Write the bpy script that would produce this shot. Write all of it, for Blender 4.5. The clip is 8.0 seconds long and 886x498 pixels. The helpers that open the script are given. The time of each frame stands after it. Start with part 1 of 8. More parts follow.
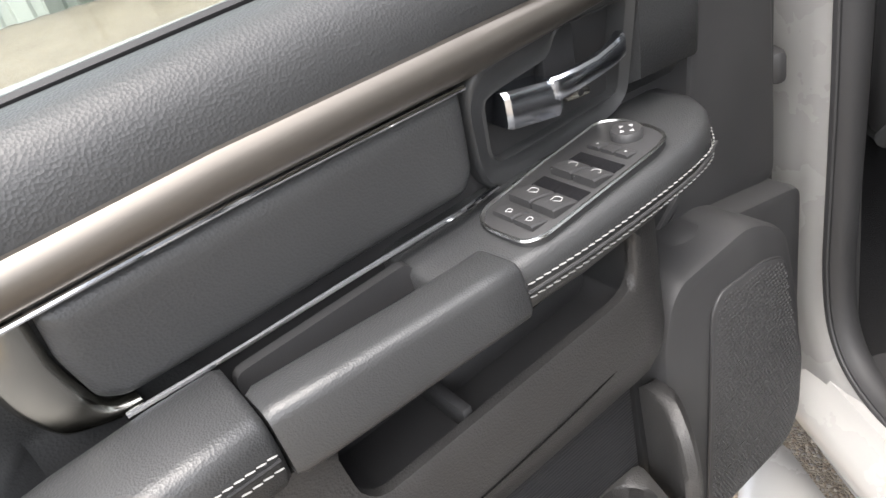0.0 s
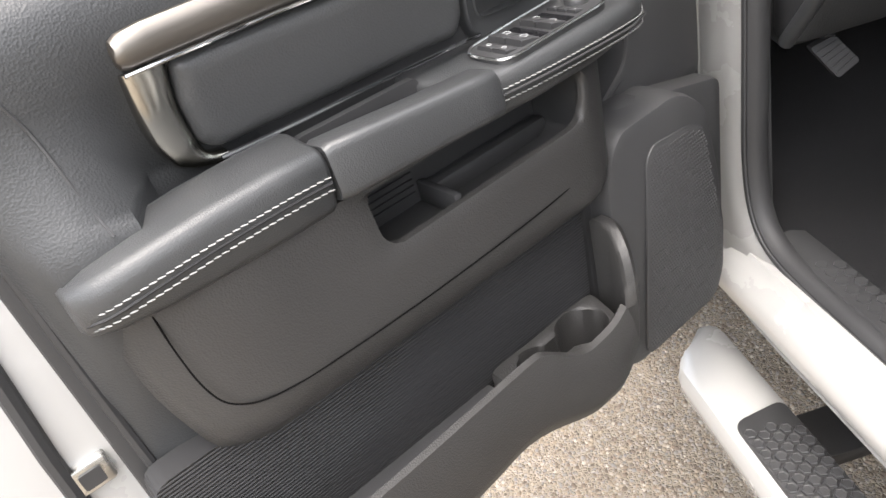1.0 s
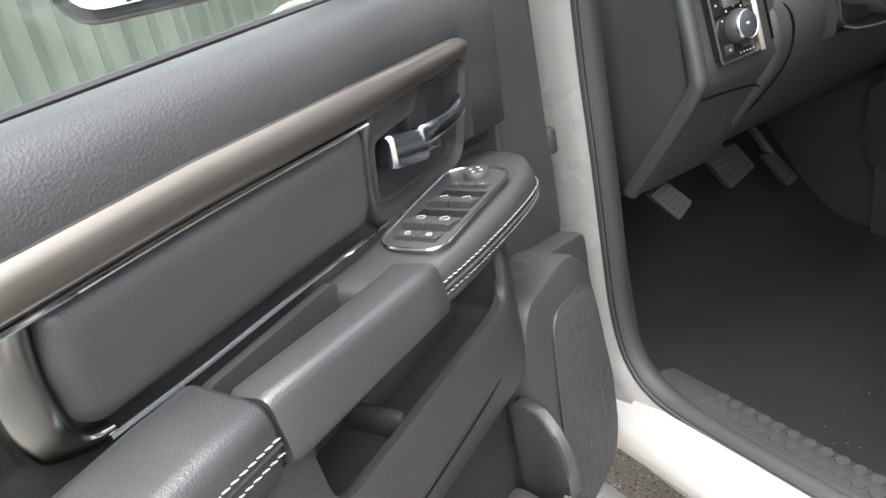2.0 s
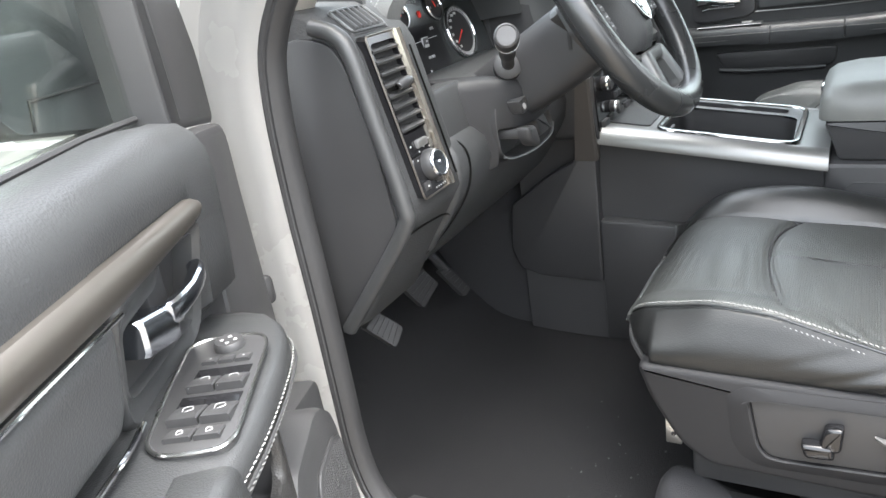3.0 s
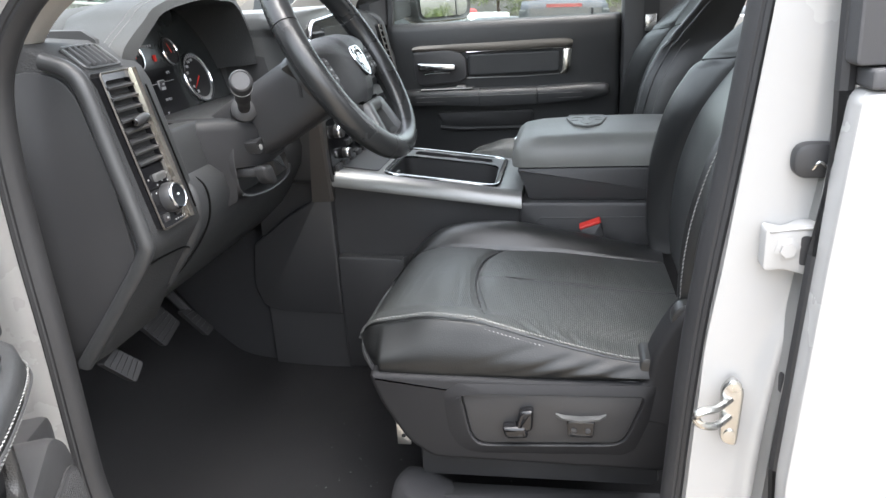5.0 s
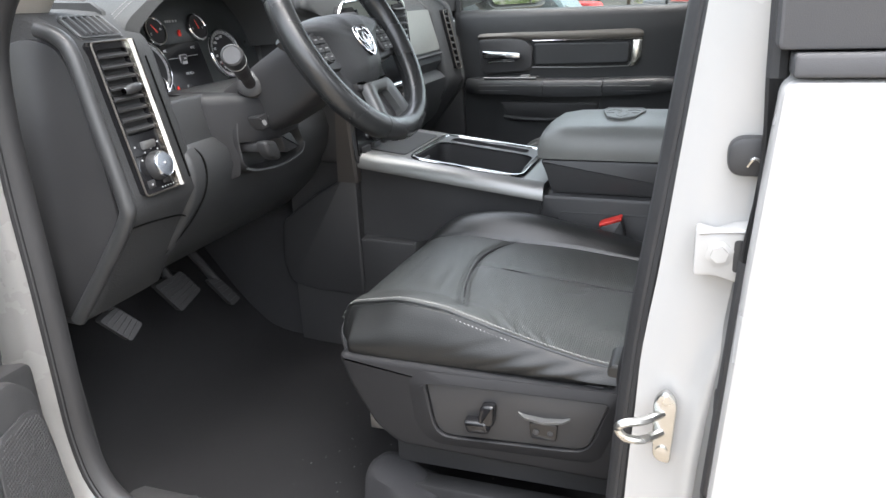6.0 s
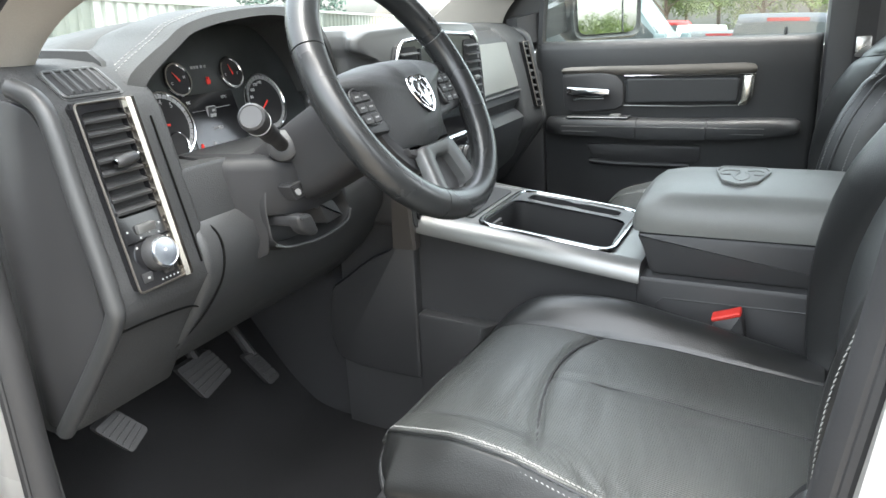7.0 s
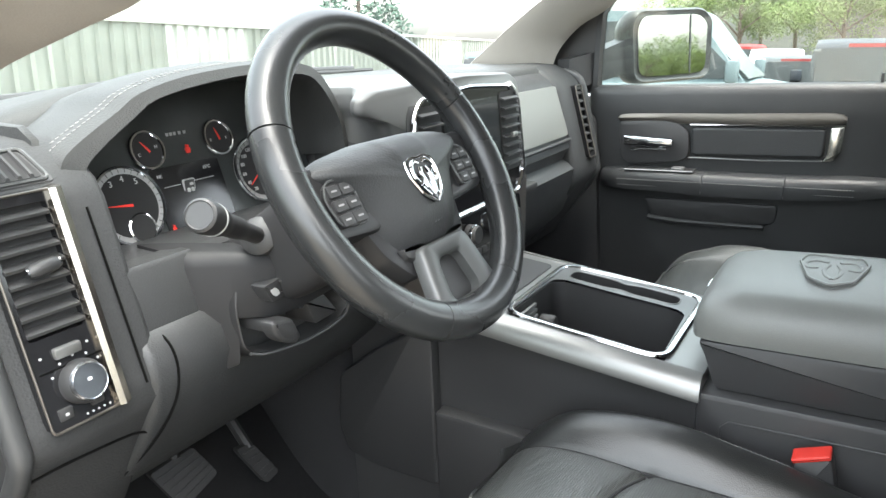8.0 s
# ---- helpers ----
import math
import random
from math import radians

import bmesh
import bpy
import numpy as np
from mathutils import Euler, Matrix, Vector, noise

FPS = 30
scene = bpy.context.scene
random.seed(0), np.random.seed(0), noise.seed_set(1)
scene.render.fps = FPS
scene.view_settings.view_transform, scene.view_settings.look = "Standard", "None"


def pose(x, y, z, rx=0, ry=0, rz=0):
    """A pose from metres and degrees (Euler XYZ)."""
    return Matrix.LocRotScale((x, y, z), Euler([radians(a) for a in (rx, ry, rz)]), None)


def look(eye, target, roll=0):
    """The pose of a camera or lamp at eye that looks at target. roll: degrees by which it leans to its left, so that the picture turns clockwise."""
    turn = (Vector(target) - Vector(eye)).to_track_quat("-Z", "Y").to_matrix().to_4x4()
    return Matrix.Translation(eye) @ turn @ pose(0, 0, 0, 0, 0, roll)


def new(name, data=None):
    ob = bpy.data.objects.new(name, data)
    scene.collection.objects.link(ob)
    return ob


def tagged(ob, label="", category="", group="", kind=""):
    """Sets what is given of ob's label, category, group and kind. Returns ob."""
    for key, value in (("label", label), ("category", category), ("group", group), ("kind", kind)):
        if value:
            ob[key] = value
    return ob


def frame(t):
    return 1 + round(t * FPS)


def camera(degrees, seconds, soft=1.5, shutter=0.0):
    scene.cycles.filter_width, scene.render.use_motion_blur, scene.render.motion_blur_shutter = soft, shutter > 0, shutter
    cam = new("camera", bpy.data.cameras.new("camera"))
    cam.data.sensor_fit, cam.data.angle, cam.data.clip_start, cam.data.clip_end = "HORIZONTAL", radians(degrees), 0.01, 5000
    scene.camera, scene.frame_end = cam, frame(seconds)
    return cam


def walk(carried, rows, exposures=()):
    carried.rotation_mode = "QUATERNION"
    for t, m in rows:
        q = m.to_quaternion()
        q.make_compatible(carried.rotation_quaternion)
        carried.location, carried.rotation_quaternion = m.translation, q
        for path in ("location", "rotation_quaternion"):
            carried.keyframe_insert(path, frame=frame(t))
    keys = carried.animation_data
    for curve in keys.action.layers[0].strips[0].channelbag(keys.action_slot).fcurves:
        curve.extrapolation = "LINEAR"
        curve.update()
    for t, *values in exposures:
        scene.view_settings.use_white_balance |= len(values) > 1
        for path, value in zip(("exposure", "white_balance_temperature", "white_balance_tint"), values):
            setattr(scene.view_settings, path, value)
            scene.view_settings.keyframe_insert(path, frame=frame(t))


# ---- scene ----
cam = camera(62.4, 8.0)
PATH = [
    (0, (-1.324, -0.353, 1.418), (-1.302, 1.323, 0.326), -16.9),
    (0.5, (-1.354, -0.536, 1.382), (-1.363, 1.126, 0.269), -16.3),
    (1, (-1.406, -0.601, 1.38), (-1.302, 1.07, 0.285), -15.4),
    (1.2, (-1.434, -0.583, 1.381), (-1.246, 1.088, 0.298), -14.7),
    (2.3, (-1.503, -0.365, 1.4), (-0.429, 1.119, 0.599), -12.1),
    (2.5, (-1.494, -0.338, 1.418), (-0.261, 1.023, 0.627), -11.1),
    (3, (-1.538, -0.307, 1.42), (0.045, 0.669, 0.684), -9.1),
    (3.5, (-1.608, -0.296, 1.417), (0.174, 0.271, 0.708), -6.5),
    (4, (-1.643, -0.299, 1.421), (0.211, 0.035, 0.749), -5.0),
    (4.5, (-1.645, -0.299, 1.425), (0.223, -0.018, 0.769), -3.9),
    (6, (-1.575, -0.554, 1.388), (0.198, 0.088, 0.722), -2.6),
    (6.5, (-1.475, -0.533, 1.394), (0.266, 0.217, 0.756), -2.7),
    (7, (-1.312, -0.471, 1.415), (0.398, 0.368, 0.804), -3.0),
    (7.5, (-1.205, -0.443, 1.428), (0.479, 0.474, 0.861), -3.1),
    (8, (-1.084, -0.431, 1.459), (0.563, 0.561, 0.907), -2.8),
]
walk(cam, [(t, look(eye, target, roll)) for t, eye, target, roll in PATH], exposures=[(0.0, 2.95, 6700, 11), (0.5, 3.15, 6700, 11), (1.2, 2.95, 6700, 11), (2.5, 3.55, 6500, 7), (3.0, 3.8, 6500, 8), (3.5, 3.8, 6500, 9), (4.5, 3.3, 6450, 10), (6.0, 3.3, 6450, 10), (7.0, 3.75, 6500, 6), (8.0, 3.8, 6600, 5)])

# ---- world and light ----
world = bpy.data.worlds.new("sky")
scene.world = world
world.use_nodes = True
wn = world.node_tree.nodes
sky = wn.new("ShaderNodeTexSky")
sky.sky_type, sky.sun_disc = "NISHITA", False
sky.sun_elevation, sky.sun_rotation = radians(78), radians(-150)
sky.air_density, sky.dust_density = 1.0, 4.0
cloud = wn.new("ShaderNodeHueSaturation")
cloud.inputs["Saturation"].default_value = 0.35
world.node_tree.links.new(sky.outputs[0], cloud.inputs["Color"])
world.node_tree.links.new(cloud.outputs[0], wn["Background"].inputs[0])
wn["Background"].inputs[1].default_value = 0.15
sun_data = bpy.data.lights.new("sun", "SUN")
sun_data.energy, sun_data.angle, sun_data.color = 0.35, radians(50), (1.0, 0.96, 0.9)
sun = new("sun", sun_data)
sun.matrix_world = look((-3.5, -12, 15), (0, 0, 0))

# ---- materials ----


def material(name, color, rough=0.5, metal=0.0, grain=0.0, scale=400.0, bump=0.0, spread=0.15, coat=0.0, voronoi=False, dist=0.001, big=6.0, spec=0.5, even=False):
    """A principled material with colour variation at two scales and fine relief."""
    m = bpy.data.materials.new(name)
    m.use_nodes = True
    nt = m.node_tree
    b = nt.nodes["Principled BSDF"]
    b.inputs["Base Color"].default_value = (*color, 1)
    b.inputs["Roughness"].default_value = rough
    b.inputs["Metallic"].default_value = metal
    b.inputs["Coat Weight"].default_value = coat
    b.inputs["Coat Roughness"].default_value = 0.05
    b.inputs["Specular IOR Level"].default_value = spec
    tc = nt.nodes.new("ShaderNodeTexCoord")
    big_noise = nt.nodes.new("ShaderNodeTexNoise")
    big_noise.inputs["Scale"].default_value = big
    big_noise.inputs["Detail"].default_value = 5
    nt.links.new(tc.outputs["Object"], big_noise.inputs["Vector"])
    fine = nt.nodes.new("ShaderNodeTexVoronoi" if voronoi else "ShaderNodeTexNoise")
    fine.inputs["Scale"].default_value = scale
    if even:
        fine.inputs["Randomness"].default_value = 0.0
    nt.links.new(tc.outputs["Object"], fine.inputs["Vector"])
    add = nt.nodes.new("ShaderNodeMath")
    add.operation = "ADD"
    nt.links.new(big_noise.outputs[0], add.inputs[0])
    mul = nt.nodes.new("ShaderNodeMath")
    mul.operation = "MULTIPLY"
    mul.inputs[1].default_value = grain
    nt.links.new(fine.outputs[0], mul.inputs[0])
    nt.links.new(mul.outputs[0], add.inputs[1])
    ramp = nt.nodes.new("ShaderNodeMapRange")
    ramp.inputs[1].default_value, ramp.inputs[2].default_value = 0.3, 0.7 + grain
    ramp.inputs[3].default_value, ramp.inputs[4].default_value = 1 - spread, 1 + spread
    nt.links.new(add.outputs[0], ramp.inputs[0])
    mix = nt.nodes.new("ShaderNodeVectorMath")
    mix.operation = "SCALE"
    mix.inputs[0].default_value = color
    nt.links.new(ramp.outputs[0], mix.inputs["Scale"])
    nt.links.new(mix.outputs[0], b.inputs["Base Color"])
    rr = nt.nodes.new("ShaderNodeMapRange")
    rr.inputs[1].default_value, rr.inputs[2].default_value = 0.3, 0.7
    rr.inputs[3].default_value, rr.inputs[4].default_value = rough * 0.88, min(1, rough * 1.12)
    nt.links.new(big_noise.outputs[0], rr.inputs[0])
    nt.links.new(rr.outputs[0], b.inputs["Roughness"])
    if bump:
        bp = nt.nodes.new("ShaderNodeBump")
        bp.inputs["Strength"].default_value = bump
        bp.inputs["Distance"].default_value = dist
        nt.links.new(fine.outputs[0], bp.inputs["Height"])
        nt.links.new(bp.outputs[0], b.inputs["Normal"])
    return m


LEATHER = material("black_leather", (0.013, 0.0135, 0.0135), 0.34, grain=0.2, scale=650, bump=0.22, voronoi=True, spec=0.7)
# Same leather made darker and duller; stands in for shade on the cushion side.
SHADED_LEATHER = material("shaded_side_leather", (0.010, 0.0105, 0.0105), 0.42, grain=0.2, scale=650, bump=0.18, voronoi=True, spec=0.45)
SOFT = material("soft_armrest_leather", (0.031, 0.032, 0.033), 0.40, grain=0.25, scale=650, bump=0.26, voronoi=True)
RIM_LEATHER = material("rim_leather", (0.019, 0.020, 0.0205), 0.27, grain=0.2, scale=800, bump=0.05, voronoi=True)
# Base raised towards green-grey: the sky sheen on the seat is painted in.
PERFORATED = material("sheen_perforated_leather", (0.040, 0.042, 0.040), 0.38, grain=0.2, scale=330, bump=0.75, voronoi=True, spec=0.9, even=True, dist=0.0012)
PERFORATED_BACK = material("perforated_back_leather", (0.036, 0.038, 0.037), 0.36, grain=0.2, scale=420, bump=0.15, voronoi=True, spec=0.8)
VINYL = material("grained_vinyl", (0.030, 0.031, 0.032), 0.46, grain=0.3, scale=480, bump=0.30, voronoi=True, spec=0.4)
INSERT = material("padded_insert_vinyl", (0.046, 0.047, 0.048), 0.44, grain=0.25, scale=480, bump=0.26, voronoi=True, spec=0.4)
DASH_TOP = material("matte_dash_vinyl", (0.034, 0.035, 0.036), 0.66, grain=0.25, scale=340, bump=0.40, voronoi=True, spec=0.22)
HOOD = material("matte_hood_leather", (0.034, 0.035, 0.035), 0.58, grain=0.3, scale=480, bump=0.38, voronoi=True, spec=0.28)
# Far paler than black vinyl: the lid's sky sheen is in the base colour.
PALE_VINYL = material("smooth_pale_vinyl", (0.125, 0.128, 0.12), 0.44, grain=0.2, scale=700, bump=0.12, voronoi=True)
PLASTIC = material("dark_plastic", (0.030, 0.030, 0.031), 0.52, grain=0.2, scale=900, bump=0.2)
DOOR_PLASTIC = material("warm_grey_plastic", (0.024, 0.0234, 0.023), 0.50, grain=0.3, scale=480, bump=0.36, voronoi=True)
PLASTIC_BLACK = material("black_plastic", (0.028, 0.028, 0.029), 0.48, grain=0.2, scale=900, bump=0.15)
# Near-black; also paints the shade inside vents, holes and the handle cup.
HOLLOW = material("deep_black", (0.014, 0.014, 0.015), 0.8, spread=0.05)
JOINT = material("dark_joint", (0.004, 0.004, 0.004), 1.0, spread=0.05, spec=0.05)
# Paler copy of the black plastic: the dash edge's caught light is painted in.
EDGE = material("paler_black_plastic", (0.035, 0.036, 0.037), 0.45, grain=0.2, scale=900, bump=0.15)
RIBBED = material("ribbed_liner", (0.021, 0.021, 0.022), 0.6, grain=0.2, scale=700, bump=0.2)
GLOSS = material("gloss_black", (0.010, 0.010, 0.011), 0.12, spread=0.05)
CHROME = material("chrome", (0.75, 0.76, 0.78), 0.07, metal=1.0, spread=0.03)
# Chrome dimmed, warmed and mottled to paint in what the bezels reflect.
DIM_CHROME = material("dimmed_chrome", (0.50, 0.485, 0.44), 0.20, metal=1.0, spread=0.08, big=25)
LEVER = material("handle_chrome", (0.62, 0.65, 0.70), 0.20, metal=1.0, spread=0.04)
STEEL = material("zinc_steel", (0.55, 0.55, 0.53), 0.27, metal=1.0)
BRONZE = material("satin_bronze_trim", (0.15, 0.137, 0.122), 0.42, metal=0.9, spread=0.06)
POLISHED = material("polished_bronze", (0.58, 0.525, 0.46), 0.20, metal=1.0, spread=0.03)
SCALE = material("dial_scale_ring", (0.30, 0.30, 0.30), 0.4, metal=0.3)
BRONZE_DARK = material("dark_bronze_trim", (0.085, 0.077, 0.071), 0.42, metal=0.5, spread=0.06)
SILVER = material("satin_silver_trim", (0.22, 0.22, 0.215), 0.38, metal=0.7, spread=0.06)
TRAY_CHROME = material("tray_chrome", (0.52, 0.53, 0.54), 0.13, metal=1.0, spread=0.05)
TRAY_GREY = material("grey_tray_satin", (0.13, 0.132, 0.133), 0.32, metal=0.3)
SPOKE = material("satin_grey_spoke", (0.075, 0.077, 0.077), 0.4, metal=0.4)
PAINT = material("white_paint", (0.33, 0.326, 0.317), 0.26, coat=0.6, spread=0.008)
COVER = material("matte_cover_plastic", (0.055, 0.055, 0.057), 0.6, grain=0.2, scale=900, bump=0.15, spec=0.3)
RUBBER = material("seal_rubber", (0.022, 0.022, 0.023), 0.58, grain=0.2, scale=300, bump=0.15)
CARPET = material("black_carpet", (0.020, 0.020, 0.022), 0.95, grain=0.6, scale=900, bump=0.8, dist=0.003, spread=0.35)
THREAD = material("grey_thread", (0.20, 0.20, 0.195), 0.8)
SHIELD = material("matte_shield_plastic", (0.013, 0.013, 0.014), 0.6, grain=0.2, scale=900, bump=0.2, spec=0.3)
HEADLINER = material("beige_pillar_trim", (0.32, 0.30, 0.27), 0.8, grain=0.3, scale=500, bump=0.2)
TAIL_RED = material("tail_lamp_red", (0.22, 0.012, 0.012), 0.4, spread=0.05)
RED = material("red_plastic", (0.62, 0.035, 0.025), 0.45)
MARK = material("white_marking", (0.38, 0.38, 0.38), 0.6)
REDMARK = material("red_marking", (0.75, 0.04, 0.03), 0.5)
TREAD = material("step_tread_rubber", (0.030, 0.030, 0.031), 0.42, grain=0.2, scale=300, bump=0.2)
SPEAKER = material("speaker_mesh", (0.030, 0.030, 0.031), 0.6, grain=0.3, scale=900, bump=0.3)
SCREEN = material("screen_glass", (0.03, 0.034, 0.036), 0.06, spread=0.05)

def glass_material(name, tint=(0.92, 0.96, 0.94), share=0.06):
    """Thin window glass: mostly clear with a gloss that grows at grazing angles."""
    m = bpy.data.materials.new(name)
    m.use_nodes = True
    nt = m.node_tree
    nt.nodes.remove(nt.nodes["Principled BSDF"])
    clear, gloss, mixer, fres = (nt.nodes.new("ShaderNode" + k) for k in ("BsdfTransparent", "BsdfGlossy", "MixShader", "LayerWeight"))
    clear.inputs[0].default_value = (*tint, 1)
    gloss.inputs["Roughness"].default_value = 0.02
    fres.inputs[0].default_value = 0.5
    power, scale_ = nt.nodes.new("ShaderNodeMath"), nt.nodes.new("ShaderNodeMath")
    power.operation, scale_.operation = "POWER", "MULTIPLY_ADD"
    power.inputs[1].default_value = 4.0
    scale_.inputs[1].default_value, scale_.inputs[2].default_value = 0.7, share
    nt.links.new(fres.outputs["Facing"], power.inputs[0])
    nt.links.new(power.outputs[0], scale_.inputs[0])
    nt.links.new(scale_.outputs[0], mixer.inputs[0])
    nt.links.new(clear.outputs[0], mixer.inputs[1])
    nt.links.new(gloss.outputs[0], mixer.inputs[2])
    nt.links.new(mixer.outputs[0], nt.nodes["Material Output"].inputs[0])
    return m


GLASS = glass_material("window_glass", (0.80, 0.84, 0.82))
MIRROR = material("mirror", (0.62, 0.63, 0.62), 0.02, metal=1.0, spread=0.01)

# ---- mesh tools ----


def thing(name, base, label, category, group="", kind=""):
    """An Empty at base (a point or a pose) that parents the parts of a thing."""
    ob = new(name)
    ob.matrix_basis = base if isinstance(base, Matrix) else Matrix.Translation(base)
    ob.empty_display_size = 0.05
    return tagged(ob, label, category, group, kind)


def link(name, bm, mat, smooth=True, angle=38):
    me = bpy.data.meshes.new(name)
    bmesh.ops.recalc_face_normals(bm, faces=bm.faces)
    bm.to_mesh(me)
    bm.free()
    me.materials.append(mat)
    if smooth:
        for p in me.polygons:
            p.use_smooth = True
        me.set_sharp_from_angle(angle=radians(angle))
    return new(name, me)


LOCAL = set()


def part(name, bm, mat, parent, label="", smooth=True, angle=38):
    """A mesh under a thing or under a part, given in world places (or in the thing's own where it is in LOCAL)."""
    ob = link(name, bm, mat, smooth, angle)
    ob.parent = parent
    if parent.parent is None and parent not in LOCAL:
        ob.matrix_parent_inverse = parent.matrix_basis.inverted()
    if label:
        ob["label"] = label
    return ob


def place(axis, a, b, c):
    return {"x": (c, a, b), "y": (a, c, b), "z": (a, b, c)}[axis]


def rounded(poly, r, n=4):
    """The polygon with its corners rounded off."""
    out = []
    k = len(poly)
    for i in range(k):
        p, q, s = Vector(poly[i - 1]), Vector(poly[i]), Vector(poly[(i + 1) % k])
        d1, d2 = (p - q), (s - q)
        t = min(r, d1.length * 0.45, d2.length * 0.45)
        a, b = q + d1.normalized() * t, q + d2.normalized() * t
        for j in range(n + 1):
            u = j / n
            out.append(tuple((1 - u) ** 2 * a + 2 * u * (1 - u) * q + u * u * b))
    return out


def rect(x0, x1, z0, z1, r=0.0, n=4):
    poly = [(x0, z0), (x1, z0), (x1, z1), (x0, z1)]
    return rounded(poly, r, n) if r else poly


def loft(bm, rings, closed=True, caps=True):
    """Faces between rings of the same count of points."""
    vs = [[bm.verts.new(p) for p in ring] for ring in rings]
    n = len(vs[0])
    for a, b in zip(vs, vs[1:]):
        for i in range(n if closed else n - 1):
            j = (i + 1) % n
            bm.faces.new((a[i], a[j], b[j], b[i]))
    if caps and closed:
        bm.faces.new(vs[0][::-1])
        bm.faces.new(vs[-1])
    return bm


def prism(poly, c0, c1, axis="y", bevel=0.0, seg=2, bm=None):
    """A polygon drawn out along an axis from c0 to c1; its end at c0 has rounded edges."""
    bm = bm or bmesh.new()
    if not bevel:
        return loft(bm, [[place(axis, a, b, c) for a, b in poly] for c in (c0, c1)])
    s = 1 if c1 > c0 else -1
    ctr = Vector((sum(p[0] for p in poly) / len(poly), sum(p[1] for p in poly) / len(poly)))
    k = len(poly)
    normals = []
    area = sum(poly[i - 1][0] * poly[i][1] - poly[i][0] * poly[i - 1][1] for i in range(k))
    for i in range(k):
        p, q = Vector(poly[i - 1]), Vector(poly[(i + 1) % k])
        d = (q - p)
        nrm = Vector((-d.y, d.x)).normalized() if d.length > 1e-9 else Vector((0, 0))
        normals.append(nrm if area > 0 else -nrm)
    rings = []
    for j in range(seg + 1):
        ang = math.pi / 2 * j / seg
        off, dep = bevel * (1 - math.sin(ang)), bevel * (1 - math.cos(ang))
        rings.append([place(axis, p[0] + nn.x * off, p[1] + nn.y * off, c0 + s * dep) for p, nn in zip(poly, normals)])
    rings.append([place(axis, p[0], p[1], c1) for p in poly])
    return loft(bm, rings)


def box(x0, x1, y0, y1, z0, z1, bevel=0.0, seg=2, bm=None):
    bm = bm or bmesh.new()
    vs = [bm.verts.new((x, y, z)) for x in (x0, x1) for y in (y0, y1) for z in (z0, z1)]
    faces = [(0, 1, 3, 2), (4, 6, 7, 5), (0, 4, 5, 1), (2, 3, 7, 6), (0, 2, 6, 4), (1, 5, 7, 3)]
    made = [bm.faces.new([vs[i] for i in f]) for f in faces]
    if bevel:
        edges = {e for f in made for e in f.edges}
        bmesh.ops.bevel(bm, geom=list(edges), offset=bevel, segments=seg, profile=0.5, affect="EDGES")
    return bm


def smooth_path(pts, n=6, closed=False):
    """Points along a smooth curve through pts."""
    P = [Vector(p) for p in pts]
    k = len(P)
    out = []
    for i in range(k if closed else k - 1):
        p1, p2 = P[i], P[(i + 1) % k]
        p0 = P[i - 1] if (closed or i) else p1 + (p1 - p2)
        p3 = P[(i + 2) % k] if (closed or i + 2 < k) else p2 + (p2 - p1)
        for j in range(n):
            t = j / n
            out.append(0.5 * (2 * p1 + (p2 - p0) * t + (2 * p0 - 5 * p1 + 4 * p2 - p3) * t * t + (3 * p1 - p0 - 3 * p2 + p3) * t ** 3))
    if not closed:
        out.append(P[-1])
    return out


def tube(pts, r, seg=8, closed=False, up=(0, 0, 1), flat=1.0, bm=None, radii=None):
    """A round (or flattened) bar along a path."""
    bm = bm or bmesh.new()
    pts = [Vector(p) for p in pts]
    rings = []
    k = len(pts)
    for i, p in enumerate(pts):
        a = pts[i - 1] if (closed or i) else p
        b = pts[(i + 1) % k] if (closed or i + 1 < k) else p
        d = (b - a).normalized()
        s = d.cross(Vector(up))
        if s.length < 1e-4:
            s = d.cross(Vector((1, 0.3, 0)))
        s.normalize()
        w = s.cross(d).normalized()
        rad = radii[i] if radii else r
        rings.append([p + (s * math.cos(t) + w * math.sin(t) * flat) * rad for t in [2 * math.pi * j / seg for j in range(seg)]])
    if closed:
        rings.append(rings[0])
        loft(bm, rings, caps=False)
        bmesh.ops.remove_doubles(bm, verts=bm.verts, dist=1e-6)
        return bm
    return loft(bm, rings)


def lathe(profile, centre, axis, seg=24, bm=None):
    """A turned body: profile of (radius, height) round an axis."""
    bm = bm or bmesh.new()
    d = Vector(axis).normalized()
    s = d.orthogonal().normalized()
    w = d.cross(s)
    c = Vector(centre)
    rings = [[c + d * h + (s * math.cos(t) + w * math.sin(t)) * r for t in [2 * math.pi * j / seg for j in range(seg)]] for r, h in profile]
    return loft(bm, rings)


